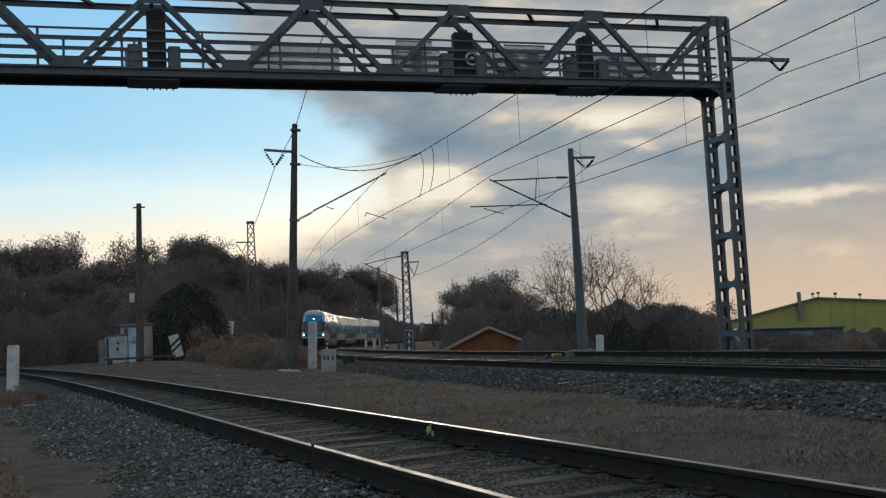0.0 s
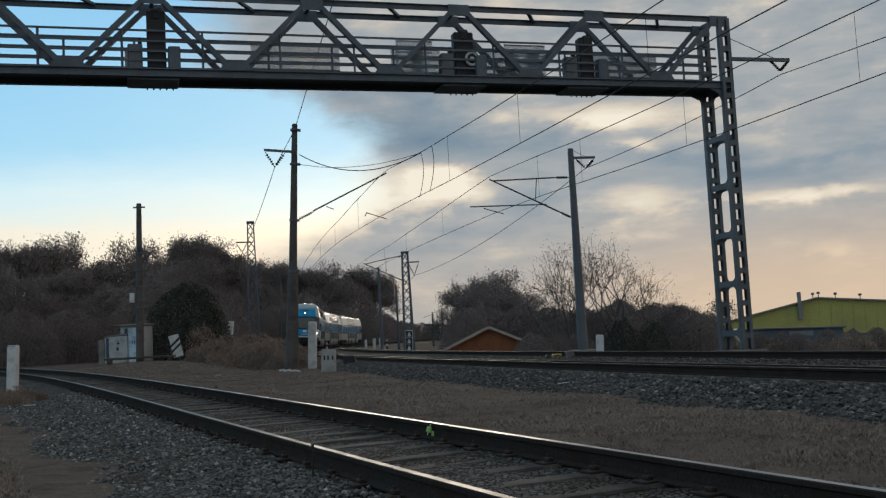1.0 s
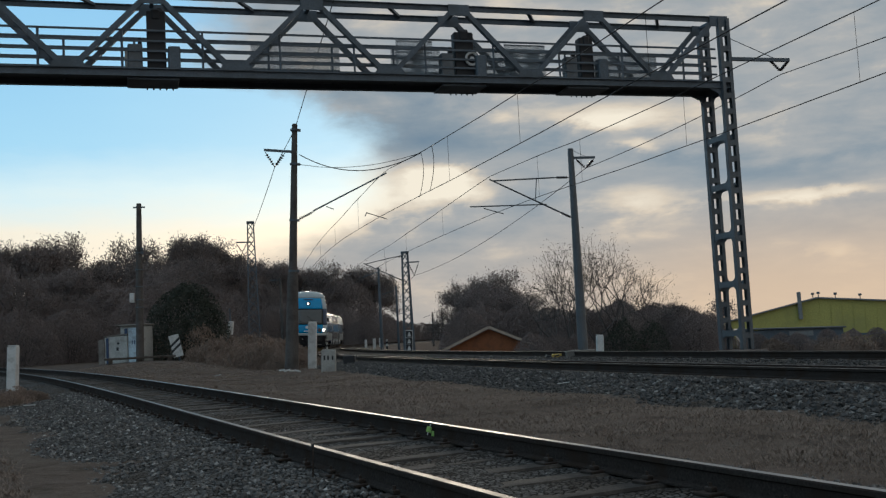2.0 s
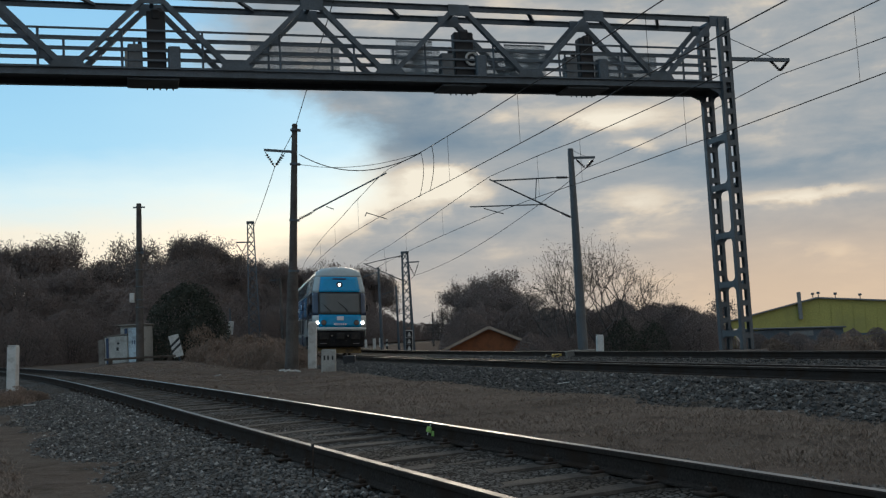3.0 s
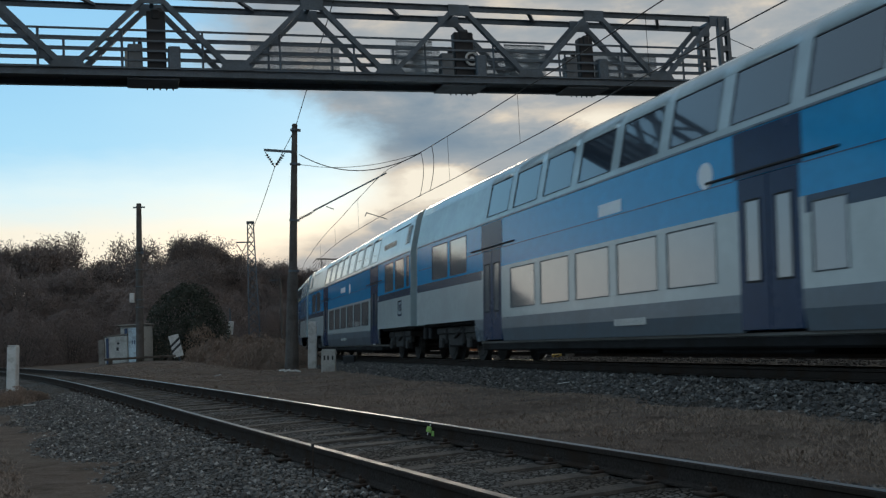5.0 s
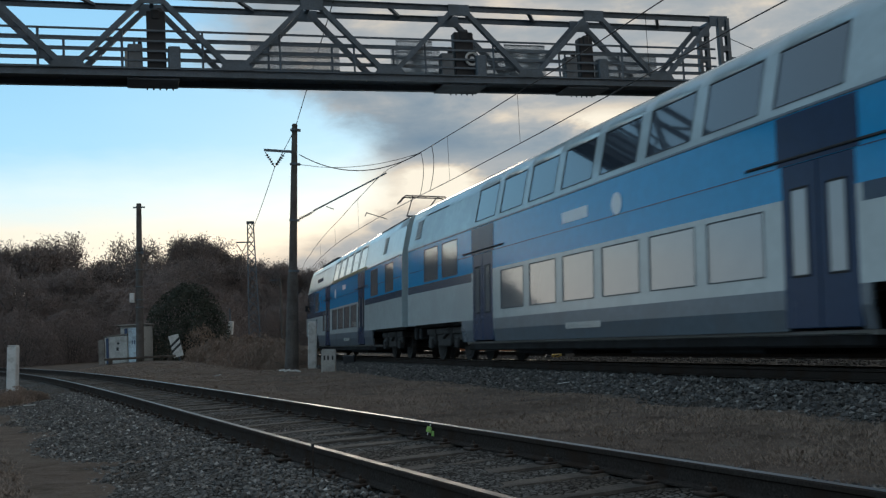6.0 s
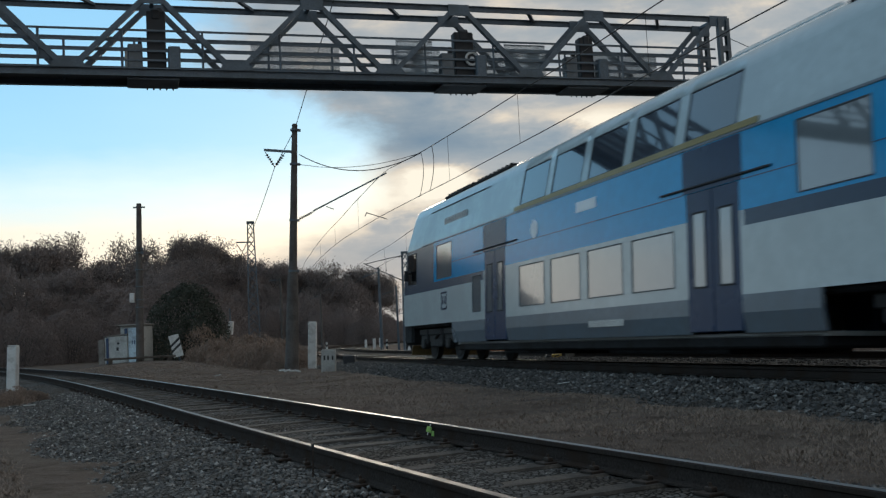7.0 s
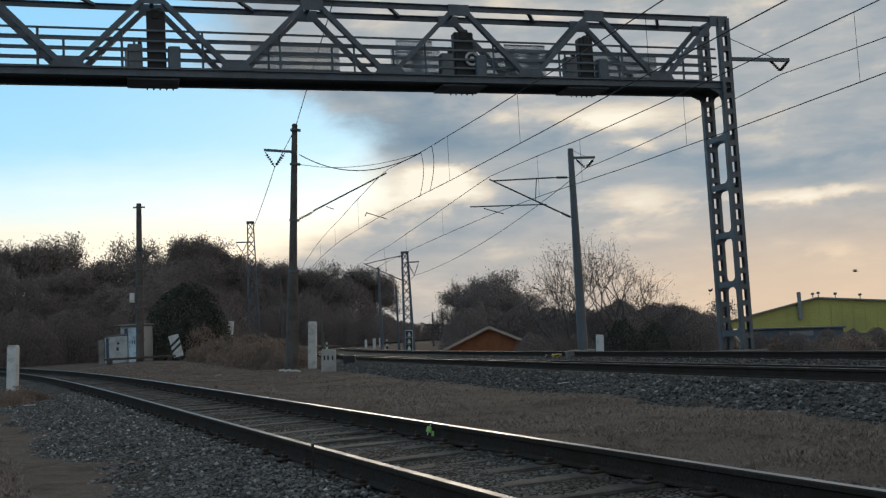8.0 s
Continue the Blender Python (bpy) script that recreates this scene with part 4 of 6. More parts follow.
    box(bm, (0.08, 0.5, 1.0), (1.35, 1.1, 2.1), None, 0.02)
    part("body", bm, cream, m)
    bm = bmesh.new()
    box(bm, (0.05, 0.45, 2.10), (1.6, 1.4, 0.10), None, 0.03)
    part("roof", bm, CONCRETE, m)
    bm = bmesh.new()
    box(bm, (0.2, -0.08, 1.0), (0.62, 0.05, 1.9), None, 0.01)
    d = part("door", bm, pale, m, "pale blue door")
    bm = bmesh.new()
    for i in range(2):
        box(bm, (0.14 + 0.14 * i, -0.115, 1.15), (0.05, 0.012, 0.22))
    part("door_mark", bm, blue, d)
    bm = bmesh.new()
    box(bm, (-0.24, -0.09, 1.0), (0.16, 0.06, 1.85), None, 0.01)
    part("door_edge", bm, blue, m)
    m = thing("trackside_hut", Matrix.Translation((-18.35, 56.6, ground_z(-18.35, 56.6) - 0.05)) @ Matrix.Rotation(radians(-8), 4, "Z"), "stained cream cabinet with a dark blue side strip", "equipment hut")
    bm = bmesh.new()
    box(bm, (0.2, 0.4, 0.75), (1.3, 0.9, 1.6), None, 0.02)
    part("body", bm, cream, m)
    bm = bmesh.new()
    box(bm, (0.2, 0.4, 1.58), (1.4, 1.0, 0.07), Matrix.Rotation(radians(-4), 4, "Y"), 0.02)
    part("roof", bm, CONCRETE, m)
    bm = bmesh.new()
    box(bm, (-0.28, -0.07, 0.76), (0.14, 0.05, 1.4), None, 0.01)
    part("side_strip", bm, blue, m)
    bm = bmesh.new()
    box(bm, (-0.62, 0.2, 0.7), (0.35, 0.6, 1.4), None, 0.02)
    part("side_case", bm, CONCRETE, m)
    for i, (a, b) in enumerate(((0.35, 1.15), (0.3, 0.85))):
        bm = bmesh.new()
        box(bm, (a, -0.065, b), (0.12, 0.012, 0.10 + 0.08 * i))
        part("door_mark", bm, BLACK, m)
    m = thing("timber_platform", Matrix.Translation((-15.2, 51.0, ground_z(-15.2, 51.0))) @ Matrix.Rotation(radians(18), 4, "Z"), "low dark timber crossing deck beside the siding", "platform")
    for i in range(6):
        bm = bmesh.new()
        box(bm, (0, 0.34 * i, 0.18 + 0.01 * (i % 2)), (3.4, 0.31, 0.09), None, 0.012)
        part("plank", bm, SLEEPER, m)
    for sx in (-1.4, 0, 1.4):
        bm = bmesh.new()
        box(bm, (sx, 0.85, 0.03), (0.2, 2.0, 0.26), None, 0.01)
        part("bearer", bm, SLEEPER, m)
    m = thing("white_signal_case", Matrix.Translation((-13.0, 62.0, 0.45)), "small white signal case on a post among the scrub", "signal case")
    bm = bmesh.new()
    box(bm, (0, 0, 1.35), (0.30, 0.3, 0.95), Matrix.Rotation(0.12, 4, "Y"), 0.04)
    part("case", bm, WHITE, m)
    bm = bmesh.new()
    rod(bm, (0, 0, -0.3), (0, 0, 2.6), 0.05, 0.04, 8)
    part("stake", bm, STEEL, m)
    # a thin stake in the ballast, the bright tag on the rail, and scraps
    m = thing("iron_stake", Matrix.Translation(on_near(8.2, -0.98, -0.36)) @ Matrix.Rotation(radians(2), 4, "Y"), "thin rusty iron stake standing in the ballast", "stake")
    bm = bmesh.new()
    rod(bm, (0, 0, 0), (0, 0, 0.44), 0.007, 0.006, 6)
    part("shaft", bm, CLIP, m)
    bm = bmesh.new()
    rod(bm, (0, 0, 0.42), (0, 0, 0.45), 0.012, 0.012, 6)
    part("tip", bm, BLACK, m)
    p = on_near(9.65, GAUGE / 2 - 0.05, -0.11)
    m = thing("rail_tag", Matrix.Translation(p), "small bright green cable tag clipped to the rail", "tag")
    bm = bmesh.new()
    box(bm, (0, 0, 0.05), (0.05, 0.03, 0.055), Matrix.Rotation(0.3, 4, "Y"), 0.006)
    box(bm, (0.035, 0, 0.01), (0.03, 0.02, 0.05), None, 0.004)
    part("tag_body", bm, mat("fluorescent_green_plastic", (0.36, 0.62, 0.16), 0.5, 0, 0.15), m)
    bm = bmesh.new()
    rod(bm, (-0.02, 0, 0.0), (0.02, 0, 0.10), 0.006, 0.006, 5)
    part("clip", bm, WHITE, m)
    rnd = random.Random(3)
    for x, y, n in ((-5.15, 33.2, 4), (-6.4, 29.5, 1), (2.1, 17.4, 1), (-7.6, 19.2, 1)):
        m = thing("paper_scrap", Matrix.Translation((x, y, ground_z(x, y) + 0.07)), "crumpled pale scrap of litter lying on the turf", "litter", "litter")
        bm = bmesh.new()
        for i in range(n):
            a = Vector((0.16 * i - 0.3, rnd.uniform(-0.05, 0.05), rnd.uniform(0.02, 0.10)))
            b = a + Vector((0.2, rnd.uniform(-0.05, 0.05), rnd.uniform(-0.09, 0.09)))
            beam(bm, a, b, 0.03, 0.045 if n > 1 else 0.012, (0, 0.3, 1))
        part("sheet", bm, WHITE, m)


make_markers()


# ---- buildings ----
def make_buildings():
    brick = mat("orange_render", (0.26, 0.095, 0.04), 0.85, 0, 0.2, 1.5, 15, 0.15, (0.18, 0.075, 0.04))
    tile = mat("pale_roof_sheet", (0.34, 0.27, 0.22), 0.7, 0, 0.2, 2, 20, 0.2, (0.24, 0.18, 0.15))
    h = thing("garden_house", Matrix.Translation((2.88, 72.0, -2.5)) @ Matrix.Rotation(radians(-2), 4, "Z"), "orange gabled garden house with a pale roof edge", "house")
    w, d, e, r = 2.75, 5.0, 2.30, 3.52
    bm = bmesh.new()
    pts = [(-w, 0, 0), (w, 0, 0), (w, 0, e), (0, 0, r), (-w, 0, e)]
    f = bm.faces.new([bm.verts.new(p) for p in pts])
    ex = bmesh.ops.extrude_face_region(bm, geom=[f])
    for v in ex["geom"]:
        if isinstance(v, bmesh.types.BMVert):
            v.co.y += d
    bmesh.ops.recalc_face_normals(bm, faces=bm.faces)
    part("wall", bm, brick, h, "orange rendered wall")
    for k in (-1, 1):
        bm = bmesh.new()
        sl = Vector((k * (w + 0.55), 0, e - 0.16)) - Vector((0, 0, r + 0.1))
        a = Vector((0, 0, r + 0.1))
        n = sl.length
        ang = math.atan2(-sl.z, abs(sl.x))
        box(bm, a + sl / 2 + Vector((0, d / 2, 0.06)), (n, d + 0.9, 0.10), Matrix.Rotation(k * ang, 4, "Y"), 0.015)
        part("roof_slope", bm, tile, h)
        bm = bmesh.new()
        beam(bm, a + Vector((0, -0.47, 0.05)), a + sl + Vector((0, -0.47, 0.05)), 0.05, 0.17)
        part("barge_board", bm, mat("pale_barge_board", (0.42, 0.34, 0.27), 0.7), h)
    # long green hall
    green = mat("yellow_green_cladding", (0.43, 0.39, 0.11), 0.7, 0, 0.15, 0.25, 6, 0.1, (0.35, 0.325, 0.11))
    hall = thing("green_hall", Matrix.Translation((37.5, 118.0, -2.6)) @ Matrix.Rotation(radians(-14), 4, "Z"), "long low hall with yellow-green cladding and a grey roof edge", "industrial hall")
    prof = [(-5.4, 0), (-5.2, 3.2), (4.6, 5.35), (12.0, 4.6), (30, 3.0), (30, 0)]
    bm = bmesh.new()
    f = bm.faces.new([bm.verts.new((x - 0.0, 0, z)) for x, z in prof])
    ex = bmesh.ops.extrude_face_region(bm, geom=[f])
    for v in ex["geom"]:
        if isinstance(v, bmesh.types.BMVert):
            v.co.y += 25
    bmesh.ops.recalc_face_normals(bm, faces=bm.faces)
    part("wall", bm, green, hall)
    grey = mat("grey_roof_trim", (0.22, 0.23, 0.23), 0.6)
    for (xa, za), (xb, zb) in zip(prof[1:4], prof[2:5]):
        bm = bmesh.new()
        beam(bm, (xa, -0.15, za + 0.05), (xb, -0.15, zb + 0.05), 0.5, 0.16)
        part("roof_edge", bm, grey, hall)
    for i in range(26):
        x = -4.8 + i * 1.2
        top = float(np.interp(x, [q[0] for q in prof[1:5]], [q[1] for q in prof[1:5]]))
        bm = bmesh.new()
        beam(bm, (x, -0.03, 0.2), (x, -0.03, top - 0.1), 0.05, 0.04, (0, 1, 0))
        part("cladding_rib", bm, green, hall)
    bm = bmesh.new()
    box(bm, (2.7, -0.3, 4.6), (0.42, 0.5, 3.1), Matrix.Rotation(radians(-1), 4, "Y"), 0.05)
    part("flue", bm, grey, hall, "pale grey square flue")
    bm = bmesh.new()
    beam(bm, (4.6, -0.2, 1.0), (24, -0.2, 1.3), 0.2, 0.25)
    part("canopy_edge", bm, STEEL, hall)
    for x in (4.2, 4.8, 6.6, 9.2):
        bm = bmesh.new()
        z = float(np.interp(x, [q[0] for q in prof[1:5]], [q[1] for q in prof[1:5]]))
        rod(bm, (x, 0, z), (x, 0, z + 0.55), 0.05, 0.05, 6)
        box(bm, (x, 0, z + 0.6), (0.34, 0.3, 0.25), None, 0.04)
        part("roof_vent", bm, STEEL, hall)
    # low dark shed in front of it
    shed = thing("low_shed", Matrix.Translation((28.5, 100.0, -2.4)) @ Matrix.Rotation(radians(-10), 4, "Z"), "low dark shed with a pale panel by the hall", "shed")
    bm = bmesh.new()
    box(bm, (4.5, 2, 0.9), (9.5, 4, 2.3), None, 0.05)
    part("body", bm, STEEL, shed)
    bm = bmesh.new()
    box(bm, (4.5, 2, 2.1), (10.0, 4.6, 0.14), Matrix.Rotation(radians(1.5), 4, "Y"), 0.03)
    part("roof", bm, STEEL2, shed)
    bm = bmesh.new()
    box(bm, (5.4, -0.03, 1.55), (2.2, 0.05, 0.5), None, 0.01)
    part("pale_panel", bm, grey, shed)
    # far block of flats at the end of the line
    far = thing("far_building", Matrix.Translation((-7.6, 520.0, -1.0)), "distant pale block at the end of the line", "building")
    bm = bmesh.new()
    box(bm, (0, 0, 4.0), (7.0, 6, 8.5), None, 0.1)
    part("wall", bm, CONCRETE, far)
    for i in range(4):
        for j in range(3):
            bm = bmesh.new()
            box(bm, (-2.4 + 1.6 * i, -3.02, 3.2 + 2.0 * j), (0.8, 0.06, 1.1), None, 0.02)
            part("window", bm, BLACK, far)


make_buildings()


# ---- the train ----
CAR = 26.3
SPEED, PULL = 24.9228, 0.178
COUPLING = 26.6
SLIP = ((0.0, 0.3), (3.5, 0.3), (4.0, 0.15), (4.5, 0.28), (5.2, 0.0), (5.8, -0.2), (6.0, -0.3), (6.5, 0.0), (7.0, -0.75), (7.5, -0.4), (8.0, -0.4))
P_WHITE = mat("train_white_paint", (0.47, 0.51, 0.50), 0.16, 0, 0.06, 0.5, 6, 0.02, (0.43, 0.455, 0.445), ior=1.5)
P_ROOF = mat("train_pale_grey_paint", (0.40, 0.475, 0.49), 0.16, 0, 0.07, 0.6, 6, 0.02, (0.35, 0.41, 0.43), ior=1.5)
P_BLUE = mat("train_blue_paint", (0.004, 0.285, 0.56), 0.14, 0, 0.08, 0.6, 6, 0.02, ior=1.4)
P_NAVY = mat("train_navy_paint", (0.030, 0.048, 0.085), 0.25, 0, 0.1, 0.6, 6, 0.02, ior=1.5)
P_DOOR = mat("train_navy_door_paint", (0.010, 0.032, 0.080), 0.25, 0, 0.1, 0.6, 6, 0.02, ior=1.3)
P_SLATE = mat("train_slate_paint", (0.030, 0.056, 0.095), 0.22, 0, 0.1, 0.6, 6, 0.02, ior=1.4)
P_GREY = mat("train_grey_paint", (0.11, 0.14, 0.165), 0.3, 0, 0.12, 0.8, 8, 0.03, (0.11, 0.125, 0.14), ior=1.5)
P_BLACK = mat("train_black_underside", (0.020, 0.020, 0.021), 0.7, 0, 0.4, 2, 20, 0.1, (0.018, 0.015, 0.013), ior=1.2)
# upper panes: train glass darkened in colour for the darker sky they reflect
P_GLASS_UP = mat("upper_glass_dark_sky", (0.035, 0.045, 0.06), 0.04, 0, 0.05, 0.5, 3, 0.0, ior=1.75, coat=0.5)
P_GLASS = mat("tinted_train_glass", (0.16, 0.18, 0.19), 0.04, 0, 0.05, 0.5, 3, 0.0, ior=2.1, coat=1.0)
P_CLEAR = mat("cab_window_glass", (0.85, 0.88, 0.90), 0.02, 0, 0.02, 1, 3, 0.0, ior=1.5, trans=1.0)
P_SCREEN = mat("dark_windscreen_glass", (0.085, 0.092, 0.09), 0.08, 0, 0.05, 1, 3, 0.0, ior=1.42, coat=0.2)
P_STEEL = mat("oily_bogie_steel", (0.026, 0.024, 0.023), 0.65, 0.1, 0.4, 3, 20, 0.2, (0.050, 0.044, 0.039), ior=1.3)
P_TYRE = mat("bright_wheel_tyre", (0.30, 0.29, 0.28), 0.4, 0.9, 0.3)
P_YELLOW = mat("dirty_yellow_paint", (0.16, 0.105, 0.04), 0.7, 0, 0.3, 2, 15, 0.1, (0.07, 0.052, 0.032))
P_LAMP = mat("lit_headlamp", (1.0, 0.96, 0.86), 0.3, 0, 0.0, 1, 1, 0.0, emit=5.0)
P_SEAL = mat("grey_window_seal", (0.06, 0.068, 0.075), 0.7, 0, 0.2)
P_RUBBER = mat("black_rubber", (0.02, 0.02, 0.021), 0.8, 0, 0.2)
P_STRIPE = mat("first_class_yellow", (0.28, 0.22, 0.08), 0.4, 0, 0.1)
P_SIGN = mat("train_sign_white", (0.75, 0.77, 0.78), 0.4, 0, 0.05)
P_INSIDE = mat("saloon_lining", (0.30, 0.29, 0.27), 0.7, 0, 0.1)

LEVELS = [(1.36, 0.47), (1.41, 0.75), (1.41, 1.0), (1.41, 1.2), (1.41, 1.95), (1.41, 2.08), (1.41, 2.17), (1.41, 2.23), (1.41, 2.6), (1.41, 3.16), (1.41, 3.27),
          (1.39, 3.42), (1.235, 4.21), (1.15, 4.45), (0.92, 4.60), (0.48, 4.68), (0.0, 4.71)]
FRONT = ((0.3, 0.42), (1.0, 0.10), (1.4, 0.0), (2.1, 0.04), (3.3, 0.50), (4.14, 0.80), (4.40, 0.88), (4.58, 1.0), (4.67, 1.2), (4.71, 1.6))


def half_at(z):
    return float(np.interp(z, [l[1] for l in LEVELS], [l[0] for l in LEVELS]))


NOSE_OUT = 0.3


def nose(z):
    return float(np.interp(z, [f[0] for f in FRONT], [f[1] for f in FRONT]))


def on_side(s, z, out=0.0):
    """A point on the car's side that faces the siding; out: proud of it."""
    return Vector((-s, -half_at(z) - out, z))


def car_body(car, holes, cab, paint):
    """The shell with real openings. holes: (s0, s1, z0, z1). cab: 'front', 'rear' or ''. The car runs along +x, its front at 0."""
    cuts = {0.24, 26.08, 5.4, 20.75}
    for a, b, *_ in holes:
        cuts |= {a, b}
    for c in paint["cuts"]:
        cuts.add(c)
    xs = sorted(cuts)
    bm = bmesh.new()
    mats = [P_WHITE, P_BLUE, P_SLATE, P_GREY, P_ROOF]
    for side in (-1, 1):
        grid = []
        for i, s in enumerate(xs):
            col = []
            for h, z in LEVELS:
                u = s
                if cab == "front" and i == 0:
                    u = nose(z) + 0.50 - NOSE_OUT
                if cab == "rear" and i == len(xs) - 1:
                    u = CAR - nose(z) - 0.50
                if cab == "front" and i > 0:
                    u = max(u, nose(z) + 0.50 - NOSE_OUT + 0.01 * i)
                if cab == "rear" and i < len(xs) - 1:
                    u = min(u, CAR - nose(z) - 0.50 - 0.01 * (len(xs) - i))
                col.append(bm.verts.new((-u, side * h, z)))
            grid.append(col)
        for i in range(len(xs) - 1):
            a, b = xs[i], xs[i + 1]
            mid = (a + b) / 2
            for j in range(len(LEVELS) - 1):
                z0, z1 = LEVELS[j][1], LEVELS[j + 1][1]
                zm = (z0 + z1) / 2
                if zm < 1.0 and not 5.4 < mid < 20.75:
                    continue
                if any(h[0] - 1e-4 <= a and b <= h[1] + 1e-4 and h[2] - 1e-4 <= z0 and z1 <= h[3] + 1e-4 for h in holes):
                    continue
                q = (grid[i][j], grid[i + 1][j], grid[i + 1][j + 1], grid[i][j + 1])
                if len(set(v.co.to_tuple(4) for v in q)) < 4 and j < len(LEVELS) - 2:
                    continue
                try:
                    f = bm.faces.new(q[::-1] if side < 0 else q)
                except ValueError:
                    continue
                f.material_index = paint["at"](mid, zm)
                f.smooth = zm > 4.2
    bmesh.ops.remove_doubles(bm, verts=bm.verts, dist=0.002)
    ob = part("body_shell", bm, mats, car, "painted double-deck body shell in white, blue and grey")
    so = ob.modifiers.new("wall", "SOLIDIFY")
    so.thickness, so.offset = 0.05, -1.0
    return ob


def pane(car, a, b, z0, z1, material=None, frame_w=0.018, name="window"):
    """A window pane with a rubber seal in its opening, one on each side of the car."""
    for k in (1, -1):
        q = []
        for s, z in ((a, z0), (b, z0), (b, z1), (a, z1)):
            p = on_side(s, z, -0.006)
            q.append(Vector((p.x, p.y * k, p.z)))
        bm = bmesh.new()
        v0 = [bm.verts.new(v) for v in q]
        v1 = [bm.verts.new(v + Vector((0, 0.012 * k, 0))) for v in q]
        bm.faces.new(v0)
        bm.faces.new(v1[::-1])
        for i in range(4):
            bm.faces.new((v0[i], v1[i], v1[(i + 1) % 4], v0[(i + 1) % 4]))
        bmesh.ops.recalc_face_normals(bm, faces=bm.faces)
        w = part(name, bm, material or P_GLASS, car)
        fr = bmesh.new()
        for i in range(4):
            o = Vector((0, -0.004 * k, 0))
            beam(fr, q[i] + o, q[(i + 1) % 4] + o, frame_w, frame_w, (0, 1, 0.01))
        part("window_seal", fr, P_SEAL, w)


def door(car, a, b, z0=0.5, z1=2.6):
    """A pair of sliding door leaves with tall panes, set back in their opening, on each side."""
    for k in (-1, 1):
        for la, lb in ((a, (a + b) / 2 - 0.01), ((a + b) / 2 + 0.01, b)):
            bm = bmesh.new()
            box(bm, (-(la + lb) / 2, k * 1.385, (z0 + z1) / 2), (lb - la, 0.05, z1 - z0), None, 0.01)
            leaf = part("door_leaf", bm, P_DOOR, car, "navy blue sliding door leaf")
            g, fr = bmesh.new(), bmesh.new()
            m = (la + lb) / 2
            w = min(0.17, (lb - la) * 0.28)
            box(g, (-m, k * 1.408, 1.72), (2 * w, 0.012, 1.1), None, 0.004)
            for sx in (-1, 1):
                box(fr, (-m + sx * w, k * 1.409, 1.72), (0.03, 0.02, 1.14))
            for sz in (-1, 1):
                box(fr, (-m, k * 1.409, 1.72 + sz * 0.56), (2 * w, 0.02, 0.03))
            part("door_pane", g, P_GLASS, leaf)
            part("window_seal", fr, P_RUBBER, leaf)
        bm = bmesh.new()
        box(bm, (-(a + b) / 2, k * 1.425, z1 + 0.08), (3.0, 0.03, 0.035), None, 0.006)
        part("door_rail", bm, P_RUBBER, car)


def bogie(car, s):
    bm = bmesh.new()
    for k in (-1, 1):
        box(bm, (-s, k * 1.05, 0.62), (3.2, 0.14, 0.20), None, 0.03)
        box(bm, (-s, k * 1.05, 0.48), (1.2, 0.16, 0.22), None, 0.03)
        for d in (-1.25, 1.25):
            box(bm, (-s + d, k * 1.08, 0.46), (0.36, 0.2, 0.30), None, 0.04)
            rod(bm, (-s + d * 0.62, k * 1.12, 0.45), (-s + d * 0.62, k * 1.12, 0.88), 0.07, 0.07, 8)
        rod(bm, (-s, k * 1.14, 0.62), (-s + 0.75, k * 1.16, 0.86), 0.05, 0.05, 8)
        box(bm, (-s + 0.45, k * 1.12, 0.78), (0.5, 0.14, 0.16), None, 0.03)
    box(bm, (-s, 0, 0.62), (0.6, 2.0, 0.24), None, 0.03)
    box(bm, (-s, 0, 0.80), (3.4, 2.3, 0.18), None, 0.02)
    bg = part("bogie", bm, P_STEEL, car, "dark oily steel bogie frame")
    for d in (-1.25, 1.25):
        wb = bmesh.new()
        rod(wb, (-s + d, -0.9, 0.46), (-s + d, 0.9, 0.46), 0.08, 0.08, 10)
        part("axle", wb, [P_STEEL], bg)
        for k in (-1, 1):
            wb = bmesh.new()
            rod(wb, (-s + d, k * 0.685, 0.46), (-s + d, k * 0.80, 0.46), 0.46, 0.455, 28)
            rod(wb, (-s + d, k * 0.66, 0.46), (-s + d, k * 0.69, 0.46), 0.485, 0.485, 28)
            rod(wb, (-s + d, k * 0.80, 0.46), (-s + d, k * 0.815, 0.46), 0.36, 0.33, 28)
            part("wheel", wb, [P_STEEL], bg)
    return bg


def interior(car):
    for c, d in (((-13.1, 0, 0.44), (15.2, 2.5, 0.06)), ((-13.1, 0, 2.42), (15.2, 2.6, 0.08)), ((-3.2, 0, 1.08), (4.6, 2.6, 0.08)), ((-23.2, 0, 1.08), (4.6, 2.6, 0.08)), ((-13.1, 0, 4.42), (20, 1.7, 0.04))):
        part("saloon_floor", box(bmesh.new(), c, d), P_INSIDE, car)
    bm = bmesh.new()
    s = 8.6
    while s < 18.4:
        for y in (-0.75, 0.75):
            for z in (0.47, 2.46):
                box(bm, (-s, y, z + 0.42), (0.45, 0.9, 0.12), None, 0.03)
                box(bm, (-s - 0.22, y, z + 0.80), (0.1, 0.9, 0.7), None, 0.03)
        s += 0.88
    tagged(part("seats", bm, mat("blue_seat_cloth", (0.05, 0.08, 0.16), 0.9, 0, 0.2), car), kind="stuff")


